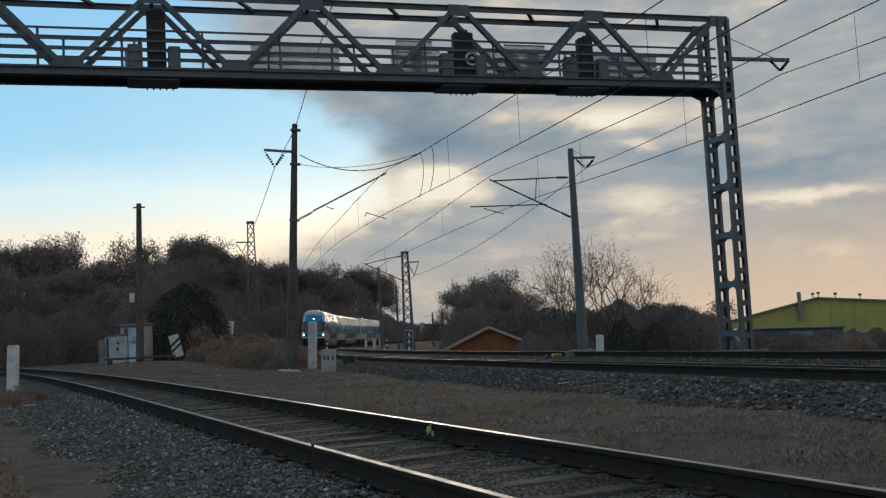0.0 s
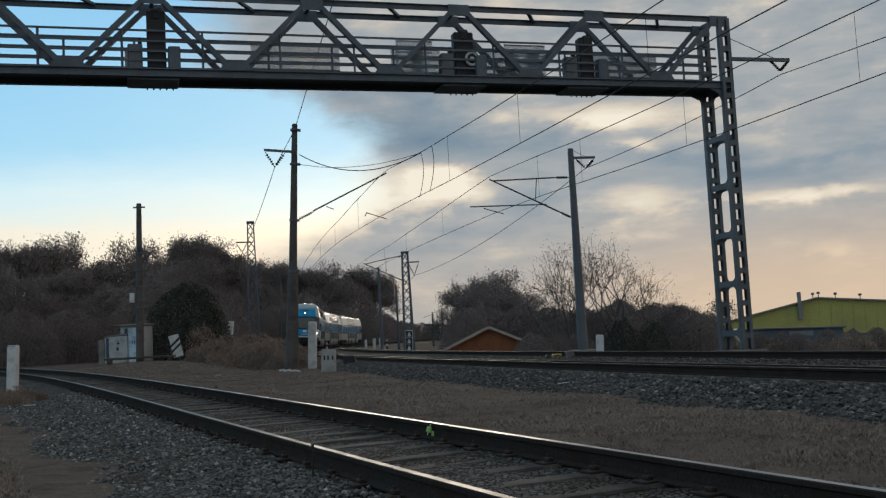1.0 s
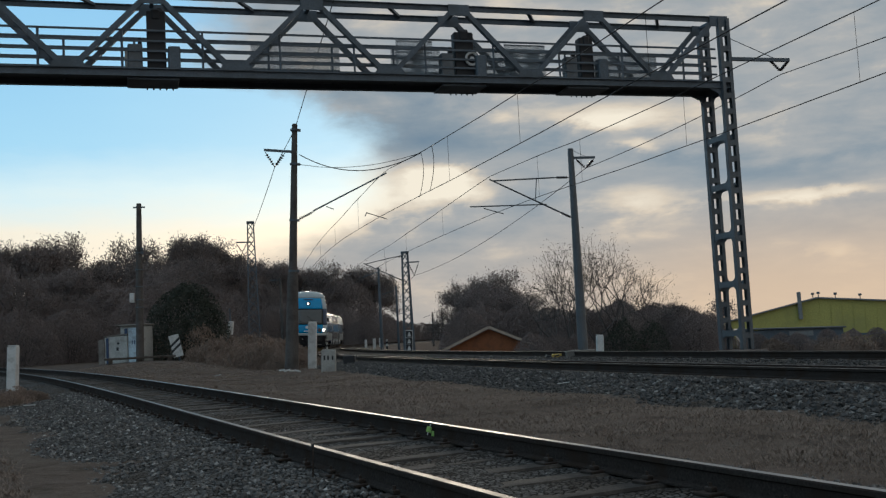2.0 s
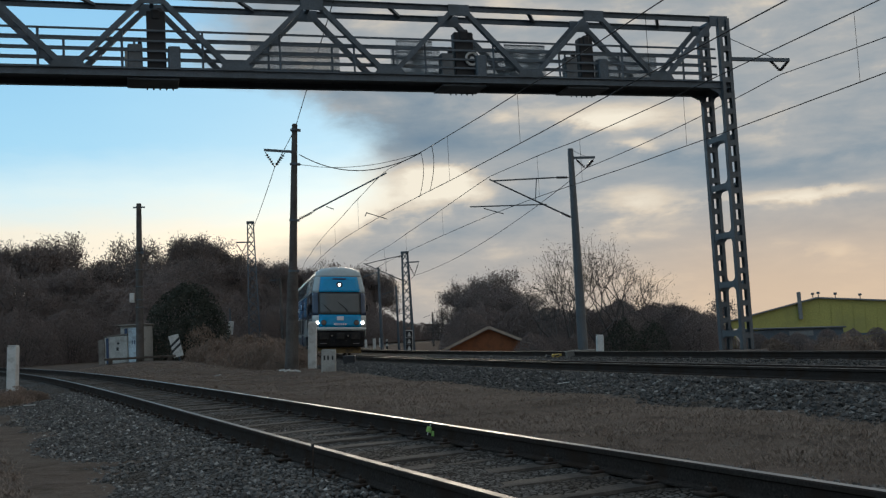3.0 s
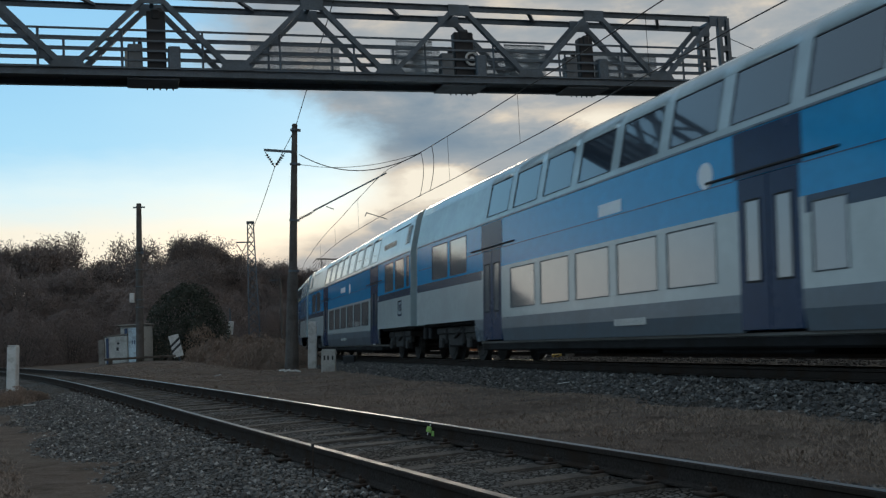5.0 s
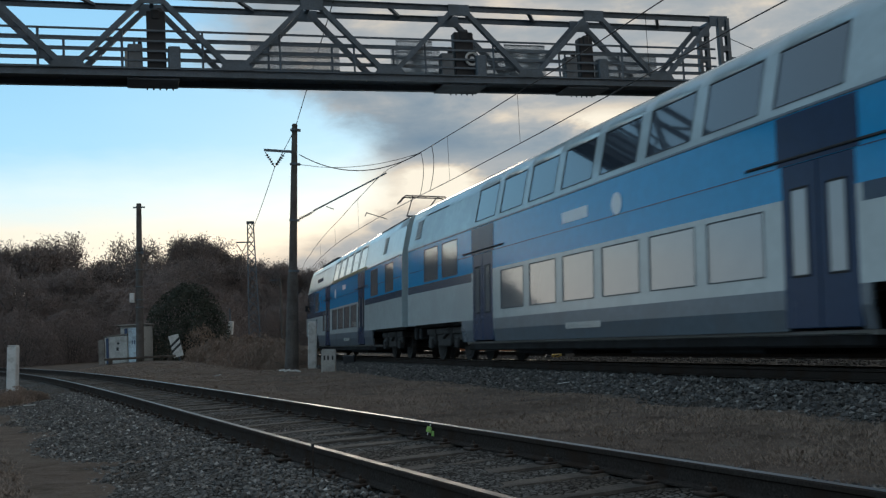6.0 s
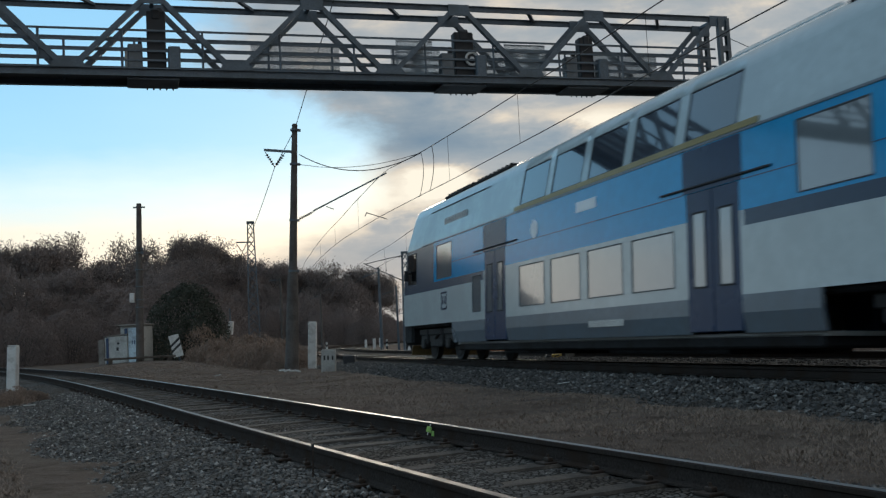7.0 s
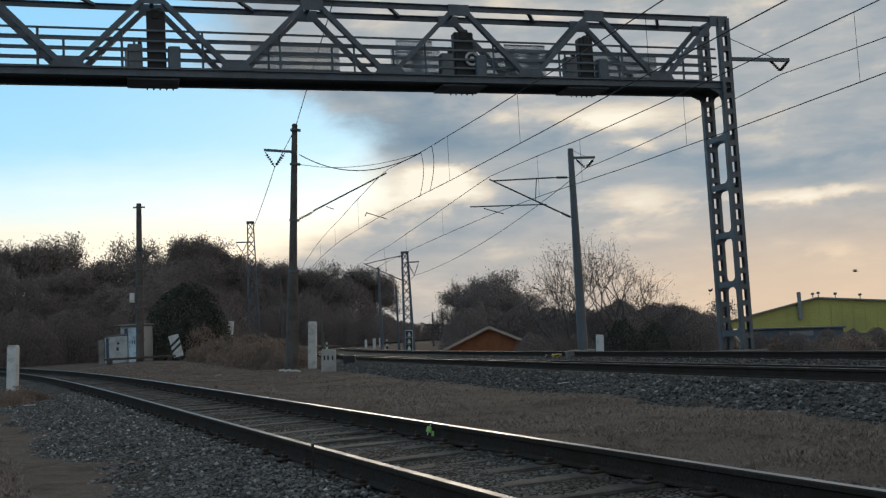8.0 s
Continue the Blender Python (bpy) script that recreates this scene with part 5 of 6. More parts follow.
def cab_nose(car, rear):
    """The sloping cab front with its windscreen, panels, lamps, buffer beam and snow plough."""
    def at(u, z, out=0.0):
        s = nose(z) + 0.50 * (1 - math.sqrt(max(0.0, 1 - min(1.0, abs(u)) ** 3.2))) - out - (0.0 if rear else NOSE_OUT)
        x = -s if not rear else -(CAR - s)
        return Vector((x, u * half_at(z) * (1 if not rear else -1), z))

    def sheet(us, zs, out=0.0):
        bm = bmesh.new()
        g = [[bm.verts.new(at(u, z, out)) for u in us] for z in zs]
        for j in range(len(zs) - 1):
            for i in range(len(us) - 1):
                f = bm.faces.new((g[j][i], g[j][i + 1], g[j + 1][i + 1], g[j + 1][i]))
                f.smooth = True
        return bm

    def fine(a, b, n):
        return [a + (b - a) * k / n for k in range(n + 1)]

    allu = [-1.0, -0.995, -0.98, -0.95, -0.9, -0.84] + fine(-0.78, 0.78, 10) + [0.84, 0.9, 0.95, 0.98, 0.995, 1.0]
    left, right = [u for u in allu if u <= -0.77], [u for u in allu if u >= 0.77]
    midu = fine(-0.78, 0.78, 10)

    def put(name, us, zs, m, label="", out=0.0):
        bm = sheet(us, zs, out)
        ob = part(name, bm, m, car, label)
        so = ob.modifiers.new("wall", "SOLIDIFY")
        so.thickness, so.offset = 0.04, -1.0
        return ob

    put("cab_apron", allu, [1.28, 1.36, 1.46], P_WHITE, "white lower cab edge")
    put("lower_panel", midu, fine(1.46, 2.14, 4), P_BLUE, "blue panel under the windscreen")
    put("cab_corner", left, fine(1.46, 2.08, 4), P_WHITE)
    put("cab_corner", right, fine(1.46, 2.08, 4), P_WHITE)
    put("cab_pillar", left, fine(2.08, 3.30, 6), P_NAVY, "slate pillar beside the windscreen")
    put("cab_pillar", right, fine(2.08, 3.30, 6), P_NAVY, "slate pillar beside the windscreen")
    put("windscreen", midu, fine(2.14, 3.30, 6), P_SCREEN, "dark tinted windscreen")
    put("upper_panel", midu, fine(3.30, 4.14, 5), P_BLUE, "blue panel over the windscreen")
    put("upper_pillar", left, fine(3.30, 4.14, 5), P_ROOF)
    put("upper_pillar", right, fine(3.30, 4.14, 5), P_ROOF)
    put("roof_cap", allu, [4.14, 4.24, 4.38, 4.47, 4.55, 4.62, 4.67, 4.705], P_ROOF, "pale grey rounded roof front")
    # seals round the windscreen
    bm = bmesh.new()
    for z in (2.14, 3.30):
        sweep(bm, [at(u, z, 0.005) for u in midu], 0.022, 6)
    for u in (-0.78, 0.78):
        sweep(bm, [at(u, z, 0.005) for z in fine(2.14, 3.30, 6)], 0.022, 6)
    part("windscreen_seal", bm, P_RUBBER, car)
    # wipers
    for k in (-0.3, 0.35):
        bm = bmesh.new()
        rod(bm, at(k, 2.14, 0.03), at(k - 0.25, 2.6, 0.04), 0.012)
        rod(bm, at(k - 0.05, 2.32, 0.05), at(k - 0.42, 2.78, 0.05), 0.01)
        part("wiper", bm, P_RUBBER, car)

    def lamp(u, z, r, lit, rim=1.3):
        c = at(u, z, 0.01)
        n = Vector((1 if not rear else -1, 0, 0))
        bm = bmesh.new()
        rod(bm, c - n * 0.16, c + n * 0.035, r * rim, r * (rim - 0.1), 20)
        ob = part("lamp_housing", bm, P_RUBBER, car)
        bm = bmesh.new()
        rod(bm, c + n * 0.03, c + n * 0.05, r, r * 0.9, 20)
        part("lamp_lens", bm, P_LAMP if lit else P_SCREEN, ob, "lit white headlamp" if lit else "dark tail lamp")

    for k in (-1, 1):
        lamp(k * 0.835, 1.70, 0.098, not rear)
        lamp(k * 0.60, 1.70, 0.115, False)
    lamp(0.0, 3.70, 0.075, not rear, 2.2)
    # writing and badge as plain shapes
    bm = bmesh.new()
    box(bm, at(0, 1.92, 0.02), (0.03, 0.36, 0.2), None, 0.01)
    part("badge", bm, P_SIGN, car, "plain white badge")
    for i in range(6):
        bm = bmesh.new()
        box(bm, at(-0.2 + 0.08 * i, 1.62, 0.02), (0.02, 0.075, 0.10))
        part("number_bar", bm, P_SIGN, car)
    bm = bmesh.new()
    box(bm, at(0, 4.02, 0.02) + Vector((0, 0, 0.0)), (0.04, 0.7, 0.07), None, 0.01)
    part("vent_grille", bm, P_NAVY, car)
    # black buffer beam, coupler and plough
    x0 = (lambda s: NOSE_OUT - s) if not rear else (lambda s: -(CAR - s))
    bm = bmesh.new()
    box(bm, (x0(0.55), 0, 0.86), (0.9, 2.56, 0.86), None, 0.08)
    beam_ob = part("buffer_beam", bm, P_BLACK, car, "black recessed buffer beam")
    for k in (-1, 1):
        part("buffer_pad", box(bmesh.new(), (x0(0.10), k * 0.80, 1.0), (0.14, 0.50, 0.36), None, 0.03), P_STEEL, beam_ob)
        part("brake_hose", rod(bmesh.new(), (x0(0.5), k * 0.35, 0.9), (x0(0.02), k * 0.30, 0.72), 0.035, 0.03, 8), P_STEEL, beam_ob)
        part("hose_tap", rod(bmesh.new(), (x0(0.1), k * 0.42, 1.02), (x0(-0.02), k * 0.42, 1.02), 0.05, 0.04, 10), P_TYRE, beam_ob)
        part("step_bar", box(bmesh.new(), (x0(0.09), k * 0.84, 0.62), (0.05, 0.34, 0.02)), P_TYRE, beam_ob)
    bm = bmesh.new()
    rod(bm, (x0(0.3), 0, 1.0), (x0(-0.12), 0, 1.0), 0.13, 0.15, 12)
    box(bm, (x0(-0.14), 0, 1.0), (0.12, 0.4, 0.34), None, 0.04)
    part("coupler", bm, P_STEEL, car, "dark steel coupler head")
    bm = bmesh.new()
    v = []
    for u in (-1.15, -0.5, 0, 0.5, 1.15):
        d = 0.32 + 0.12 * abs(u)
        v.append((bm.verts.new((x0(d), u, 0.12)), bm.verts.new((x0(d + 0.10), u, 0.42)), bm.verts.new((x0(d + 0.14), u, 0.42)), bm.verts.new((x0(d + 0.05), u, 0.12))))
    for a, b in zip(v, v[1:]):
        for k in range(4):
            bm.faces.new((a[k], b[k], b[(k + 1) % 4], a[(k + 1) % 4]))
    bm.faces.new(v[0])
    bm.faces.new(v[-1][::-1])
    bmesh.ops.recalc_face_normals(bm, faces=bm.faces)
    part("snow_plough", bm, P_YELLOW, car, "dirty yellow snow plough")
    for k in (-1, 1):
        bm = bmesh.new()
        s = 1.25
        box(bm, (x0(s), k * 1.52, 2.52), (0.12, 0.14, 0.32), None, 0.03)
        rod(bm, (x0(s + 0.1), k * 1.40, 2.6), (x0(s), k * 1.5, 2.6), 0.03, 0.03, 6)
        part("mirror", bm, P_RUBBER, car, "black rear-view mirror")


def underside(car):
    for nm, c, d in (("underframe", (-13.1, 0, 0.36), (15.0, 2.5, 0.2)), ("equipment_box", (-10.0, 0, 0.26), (4.0, 2.2, 0.16)), ("equipment_box", (-16.0, 0, 0.26), (3.0, 2.2, 0.16)),
                     ("end_frame", (-3.0, 0, 0.97), (5.2, 2.5, 0.1)), ("end_frame", (-23.3, 0, 0.97), (5.2, 2.5, 0.1))):
        part(nm, box(bmesh.new(), c, d, None, 0.03), P_BLACK, car)


def end_wall(car, s, outward):
    bm = bmesh.new()
    prev = [bm.verts.new((-s, k * h, z)) for k in (-1,) for h, z in LEVELS if z >= 1.0] + [bm.verts.new((-s, h, z)) for h, z in LEVELS[::-1] if z >= 1.0 and h > 0]
    f = bm.faces.new(prev)
    r = bmesh.ops.extrude_face_region(bm, geom=[f])
    for v in [e for e in r["geom"] if isinstance(e, bmesh.types.BMVert)]:
        v.co.x += 0.05 * outward
    bmesh.ops.recalc_face_normals(bm, faces=bm.faces)
    part("end_wall", bm, P_ROOF, car)
    bm = bmesh.new()
    for i in range(5):
        box(bm, (-s + outward * (0.04 + 0.055 * i), 0, 2.35), (0.03, 1.3 + 0.12 * (i % 2), 2.3 + 0.12 * (i % 2)), None, 0.01)
    part("gangway_bellows", bm, P_RUBBER, car, "black corrugated gangway bellows")
    for k in (-1, 1):
        bm = bmesh.new()
        rod(bm, (-s + outward * 0.02, k * 1.3, 1.1), (-s + outward * 0.02, k * 1.3, 3.1), 0.03, 0.03, 6)
        part("coupling_hose", bm, P_RUBBER, car)
        bm = bmesh.new()
        box(bm, (-s + outward * 0.1, k * 0.8, 0.85), (0.28, 0.4, 0.5), None, 0.04)
        part("coupling_box", bm, P_RUBBER, car)


def bars(car, s0, z, n, w, h, m, gap=0.03, out=0.004, k=-1):
    for i in range(n):
        bm = bmesh.new()
        p = on_side(s0 + i * (w + gap), z, out)
        box(bm, (p.x, p.y, p.z), (w, 0.006, h))
        part("lettering_bar", bm, m, car)


def louvre(car, s, z, w, h, n=7):
    bm = bmesh.new()
    for i in range(n):
        p = on_side(s, z - h / 2 + h * i / (n - 1), 0.012)
        box(bm, p, (w, 0.03, h / n * 0.55), None, 0.004)
    part("air_louvre", bm, P_GREY, car)


def roof_strip(car, s0, s1, z):
    bm = bmesh.new()
    a, b = on_side(s0, z, 0.012), on_side(s1, z, 0.012)
    beam(bm, a, b, 0.02, 0.018)
    part("roof_seam", bm, P_SEAL, car)


def pantograph(car, s):
    bm = bmesh.new()
    for y in (-0.55, 0.55):
        beam(bm, (-s - 0.9, y, 4.74), (-s + 0.9, y, 4.74), 0.07, 0.07)
    for d in (-0.8, 0.8):
        beam(bm, (-s + d, -0.6, 4.74), (-s + d, 0.6, 4.74), 0.07, 0.07)
        for y in (-0.55, 0.55):
            rod(bm, (-s + d, y, 4.6), (-s + d, y, 4.74), 0.05, 0.05, 8)
    base = part("pantograph_base", bm, P_STEEL, car)
    bm = bmesh.new()
    knee = (-s - 0.95, 5.05)
    for y in (-0.35, 0.35):
        rod(bm, (-s + 0.7, y, 4.78), (knee[0], y * 0.8, knee[1] + 0.05), 0.03, 0.025, 6)
        rod(bm, (knee[0], y * 0.8, knee[1] + 0.05), (-s + 0.55, y * 1.2, 5.52), 0.022, 0.02, 6)
    rod(bm, (knee[0], -0.3, knee[1] + 0.05), (knee[0], 0.3, knee[1] + 0.05), 0.03, 0.03, 6)
    part("pantograph_arm", bm, P_STEEL, base)
    bm = bmesh.new()
    for d in (0.35, 0.75):
        sweep(bm, [(-s + d, y, 5.58 - (0.25 if abs(y) > 0.7 else 0.0) * (abs(y) - 0.7) / 0.2) for y in (-0.9, -0.7, -0.4, 0, 0.4, 0.7, 0.9)], 0.025, 6)
    rod(bm, (-s + 0.35, -0.45, 5.55), (-s + 0.75, -0.45, 5.55), 0.015)
    rod(bm, (-s + 0.35, 0.45, 5.55), (-s + 0.75, 0.45, 5.55), 0.015)
    part("contact_bow", bm, P_STEEL, base)


def paint_of(cab, doors):
    cab_end = {"front": lambda s: s, "rear": lambda s: CAR - s, "": lambda s: 99.0}[cab]
    first, last = doors[0][0] - 0.1, doors[-1][1] + 0.1

    def at(s, z):
        between = first < s < last
        if z < 1.0:
            return 3
        if z < 1.95:
            return 0
        if z < 2.17:
            return 0 if between else 2
        if z < 3.27:
            return 2 if cab_end(s) < (5.1 if cab == "front" else 3.85) else 1
        return 4
    return {"at": at, "cuts": {"front": (1.3, 3.2, 5.1, first, last), "rear": (CAR - 1.3, CAR - 3.85, first, last), "": (first, last)}[cab]}


def dark_column(car, a, b):
    """The slate band round a door, from the skirt to the upper deck."""
    for k in (-1, 1):
        bm = bmesh.new()
        box(bm, (-(a + b) / 2, k * 1.4125, 2.93), (b - a, 0.008, 0.65))
        part("door_header", bm, P_DOOR, car)


def make_car(label, cab, uppers, lowers, mids, doors, cab_windows=()):
    car = tagged(new("train_car"), label, "train car", "cars of the train")
    holes = [(a, b, 3.42, 4.21) for a, b in uppers] + [(a, b, 1.2, 2.08) for a, b in lowers] + [(a, b, 2.23, 3.16) for a, b in mids]
    holes += [(a, b, 0.47, 2.6) for a, b in doors] + [(a, b, 2.23, 3.16) for a, b in cab_windows]
    car_body(car, holes, cab, paint_of(cab, doors))
    for a, b in uppers:
        pane(car, a, b, 3.42, 4.21, P_GLASS_UP)
    for a, b in lowers:
        pane(car, a, b, 1.2, 2.08)
    for a, b in mids:
        pane(car, a, b, 2.23, 3.16)
    for a, b in cab_windows:
        pane(car, a, b, 2.23, 3.16, P_CLEAR, name="cab_window")
    for a, b in doors:
        door(car, a, b)
        dark_column(car, a - 0.08, b + 0.08)
    for s in (3.1 if cab != "front" else 3.4, CAR - 3.1):
        bogie(car, s)
    underside(car)
    interior(car)
    if cab != "front":
        end_wall(car, 0.24, 1)
    else:
        cab_nose(car, False)
    if cab != "rear":
        end_wall(car, 26.08, -1)
    else:
        cab_nose(car, True)
    bm = bmesh.new()
    for k in (-1, 1):
        lo, hi = (2.6 if cab == "front" else 0.35), (CAR - 2.6 if cab == "rear" else 25.98)
        beam(bm, (-lo, k * 1.414, 3.29), (-hi, k * 1.414, 3.29), 0.02, 0.035)
    part("gutter", bm, P_GREY, car)
    lo, hi = (5.2 if cab == "front" else 0.4), (CAR - 3.5 if cab == "rear" else 25.9)
    edges = [lo] + [e for d in sorted(doors) for e in (d[0] - 0.1, d[1] + 0.1)] + [hi]
    for a, b in zip(edges[::2], edges[1::2]):
        mid = [(x, y) for x, y in mids if x < b and y > a]
        cuts = [a] + [e for x, y in sorted(mid) for e in (x - 0.03, y + 0.03)] + [b]
        for x, y in zip(cuts[::2], cuts[1::2]):
            if y - x > 0.15:
                bm = bmesh.new()
                beam(bm, (-x, -1.412, 2.60), (-y, -1.412, 2.60), 0.008, 0.014)
                part("panel_joint", bm, P_NAVY, car)
    return car


def row(start, width, pitch, n):
    return [(round(start + pitch * i, 3), round(start + pitch * i + width, 3)) for i in range(n)]


def make_train():
    lead = make_car("leading double-deck control car with blue and white paint and lit headlamps", "front",
                    row(6.19, 1.40, 1.75, 8), [(6.89, 7.55)] + row(9.77, 1.43, 1.76, 5), [(3.31, 4.70), (21.38, 22.78), (23.03, 24.49)],
                    [(7.79, 9.18), (18.83, 20.12)], [(1.0, 1.97)])
    middle = make_car("middle double-deck coach in blue, white and grey with mirrored windows", "",
                      row(5.75, 1.42, 1.78, 8), row(7.45, 1.42, 1.78, 6), [(0.42, 0.78), (1.16, 2.52), (2.86, 4.24), (21.07, 22.47), (22.87, 24.27)],
                      [(5.58, 7.02), (18.32, 19.80)])
    tail = make_car("rear double-deck motor car in blue and white with a raised pantograph", "rear",
                    row(7.15, 1.45, 1.775, 5), row(8.96, 1.43, 1.78, 4) + [(18.35, 19.0)], [(1.6, 2.99), (4.38, 5.78), (20.75, 22.16)],
                    [(7.12, 8.56), (16.60, 18.05)], [(24.3, 25.3)])
    pantograph(tail, 3.75)
    bm = bmesh.new()
    box(bm, (-7.0, 0, 4.66), (2.6, 1.5, 0.26), None, 0.08)
    part("roof_cowl", bm, P_ROOF, tail, "pale grey roof cowl")
    for s0, s1 in ((17.3, 20.0), (20.2, 22.6)):
        bm = bmesh.new()
        box(bm, (-(s0 + s1) / 2, 0, 4.58), (s1 - s0, 2.06, 0.10), None, 0.03)
        for k in range(9):
            box(bm, (-s0 - (s1 - s0) * (k + 0.5) / 9, 0, 4.66), (0.10, 1.9, 0.08), None, 0.01)
        part("roof_resistor", bm, P_BLACK, tail, "dark roof equipment grille")
    bm = bmesh.new()
    rod(bm, (-10.5, -0.2, 4.6), (-10.5, -0.2, 5.0), 0.02, 0.015, 6)
    part("aerial", bm, P_RUBBER, tail)
    bm = bmesh.new()
    beam(bm, (-0.6, -1.12, 4.47), (-5.0, -1.12, 4.47), 0.04, 0.07)
    part("roof_edge", bm, P_BLACK, tail)
    for car, lo, hi in ((lead, 3.2, 25.8), (middle, 0.5, 25.8), (tail, 5.2, 16.8)):
        bm = bmesh.new()
        for k in (-1, 1):
            beam(bm, (-lo, k * 1.155, 4.385), (-hi, k * 1.155, 4.385), 0.012, 0.02)
        part("roof_joint", bm, P_GREY, car)
    for car, s in ((lead, 1.2), (middle, 0.8), (middle, 25.1), (tail, 3.3)):
        louvre(car, s, 3.85, 0.55, 0.5)
    roof_strip(lead, 1.55, 3.8, 4.24)
    roof_strip(lead, 0.95, 3.2, 3.40)
    for z in (3.80, 3.88, 3.96):
        roof_strip(lead, 2.2, 3.55, z)
    roof_strip(middle, 22.3, 24.5, 4.22)
    roof_strip(middle, 0.9, 3.05, 4.20)
    roof_strip(tail, 18.0, 23.2, 4.22)
    bm = bmesh.new()
    for k in (-1, 1):
        beam(bm, (-6.6, k * 1.414, 3.365), (-16.0, k * 1.414, 3.365), 0.012, 0.09)
    part("class_stripe", bm, P_STRIPE, tail, "yellow first-class stripe")
    bars(lead, 13.2, 2.75, 1, 0.9, 0.22, P_SIGN)
    bars(middle, 13.6, 2.83, 1, 1.2, 0.22, P_SIGN)
    bars(tail, 12.2, 2.95, 1, 0.9, 0.2, P_SIGN)
    for car, s in ((lead, 10.0), (middle, 11.8), (tail, 14.8)):
        bm = bmesh.new()
        p = on_side(s, 2.8, 0.004)
        rod(bm, (p.x, p.y + 0.002, p.z), (p.x, p.y - 0.006, p.z), 0.2, 0.2, 20)
        part("round_badge", bm, P_SIGN, car)
    for car, s in ((lead, 4.02), (middle, 1.8), (tail, 21.46)):
        bm = bmesh.new()
        for a, b, c, d in ((0, 0.22, 0.5, 0.05), (0, -0.22, 0.5, 0.05), (0.24, 0, 0.05, 0.44), (-0.24, 0, 0.05, 0.44), (-0.09, 0.02, 0.09, 0.22), (0.1, 0.02, 0.09, 0.22)):
            box(bm, (-s + a, -1.414, 1.60 + b), (c, 0.006, d))
        part("operator_badge", bm, P_DOOR, car)
    for car, s, n in ((lead, 12.0, 9), (middle, 12.6, 12), (tail, 10.8, 11)):
        bars(car, s, 0.72, n, 0.09, 0.12, P_WHITE, 0.04, 0.012)
    for car, s in ((middle, 2.75), (tail, 19.65)):
        bars(car, s, 3.75, 11, 0.14, 0.24, P_SLATE, 0.05, 0.008)
    for s in (2.31, 3.16):
        bm = bmesh.new()
        loop = [(-s - 0.15, 2.66), (-s + 0.15, 2.66), (-s + 0.17, 2.6), (-s + 0.17, 1.54), (-s + 0.15, 1.48), (-s - 0.15, 1.48), (-s - 0.17, 1.54), (-s - 0.17, 2.6), (-s - 0.15, 2.66)]
        sweep(bm, [(x, -1.45, z) for x, z in loop], 0.02, 6)
        for z in (1.6, 2.55):
            for e in (-0.17, 0.17):
                rod(bm, (-s + e, -1.40, z), (-s + e, -1.45, z), 0.015, 0.015, 6)
        part("grab_rail", bm, P_RUBBER, lead)
    bm = bmesh.new()
    for k in (-1, 1):
        box(bm, (-2.73, k * 1.412, 2.72), (0.34, 0.012, 0.94), None, 0.004)
    part("cab_door_pane", bm, P_GLASS, lead)
    return [lead, middle, tail]


TRAIN = make_train()


def car_pose(s_front):
    """The pose of a car whose front end is at s_front: its bogies sit on the line."""
    a, b = on_line(s_front - 4.6), on_line(s_front - CAR + 4.6)
    d = (a - b).normalized()
    o = a + d * 4.6
    m = Matrix.Translation((o.x, o.y, 0.0)) @ Matrix.Rotation(math.atan2(d.y, d.x), 4, "Z") @ Matrix.Rotation(-CANT, 4, "X")
    return m


def motions():
    for i, car in enumerate(TRAIN):
        rows = []
        for k in range(81):
            t = k * 0.1
            s = SPEED * (t - 4.5) + PULL * (t - 4.5) ** 2 / 2 - float(np.interp(t, [a for a, _ in SLIP], [b for _, b in SLIP]))
            rows.append((t, car_pose(s - COUPLING * i)))
        walk(car, rows)
    # one bird bursts out of the hedge, the other flies in from beyond the hall
    for bird, path in zip(BIRDS, (((7.80, 13.2, 54.3, 0.3), (7.90, 13.35, 54.3, 1.15), (8.0, 13.98, 54.45, 2.35)), ((7.80, 27.6, 55.6, 3.1), (7.90, 25.0, 55.7, 3.0), (8.0, 22.22, 55.73, 3.03)))):
        turn = 0.4 if path[2][1] > path[0][1] else math.pi - 0.1
        first, last = path[0], path[-1]
        rows = [(0.0, Matrix.Translation(first[1:]) @ Matrix.Rotation(turn, 4, "Z")), (7.6, Matrix.Translation(first[1:]) @ Matrix.Rotation(turn, 4, "Z"))]
        rows += [(t, Matrix.Translation((x, y, z)) @ Matrix.Rotation(turn, 4, "Z")) for t, x, y, z in path]
        walk(bird, rows)


# ---- birds ----
FEATHER = mat("dark_brown_feathers", (0.055, 0.045, 0.04), 0.8, 0, 0.3, 20, 120, 0.1)


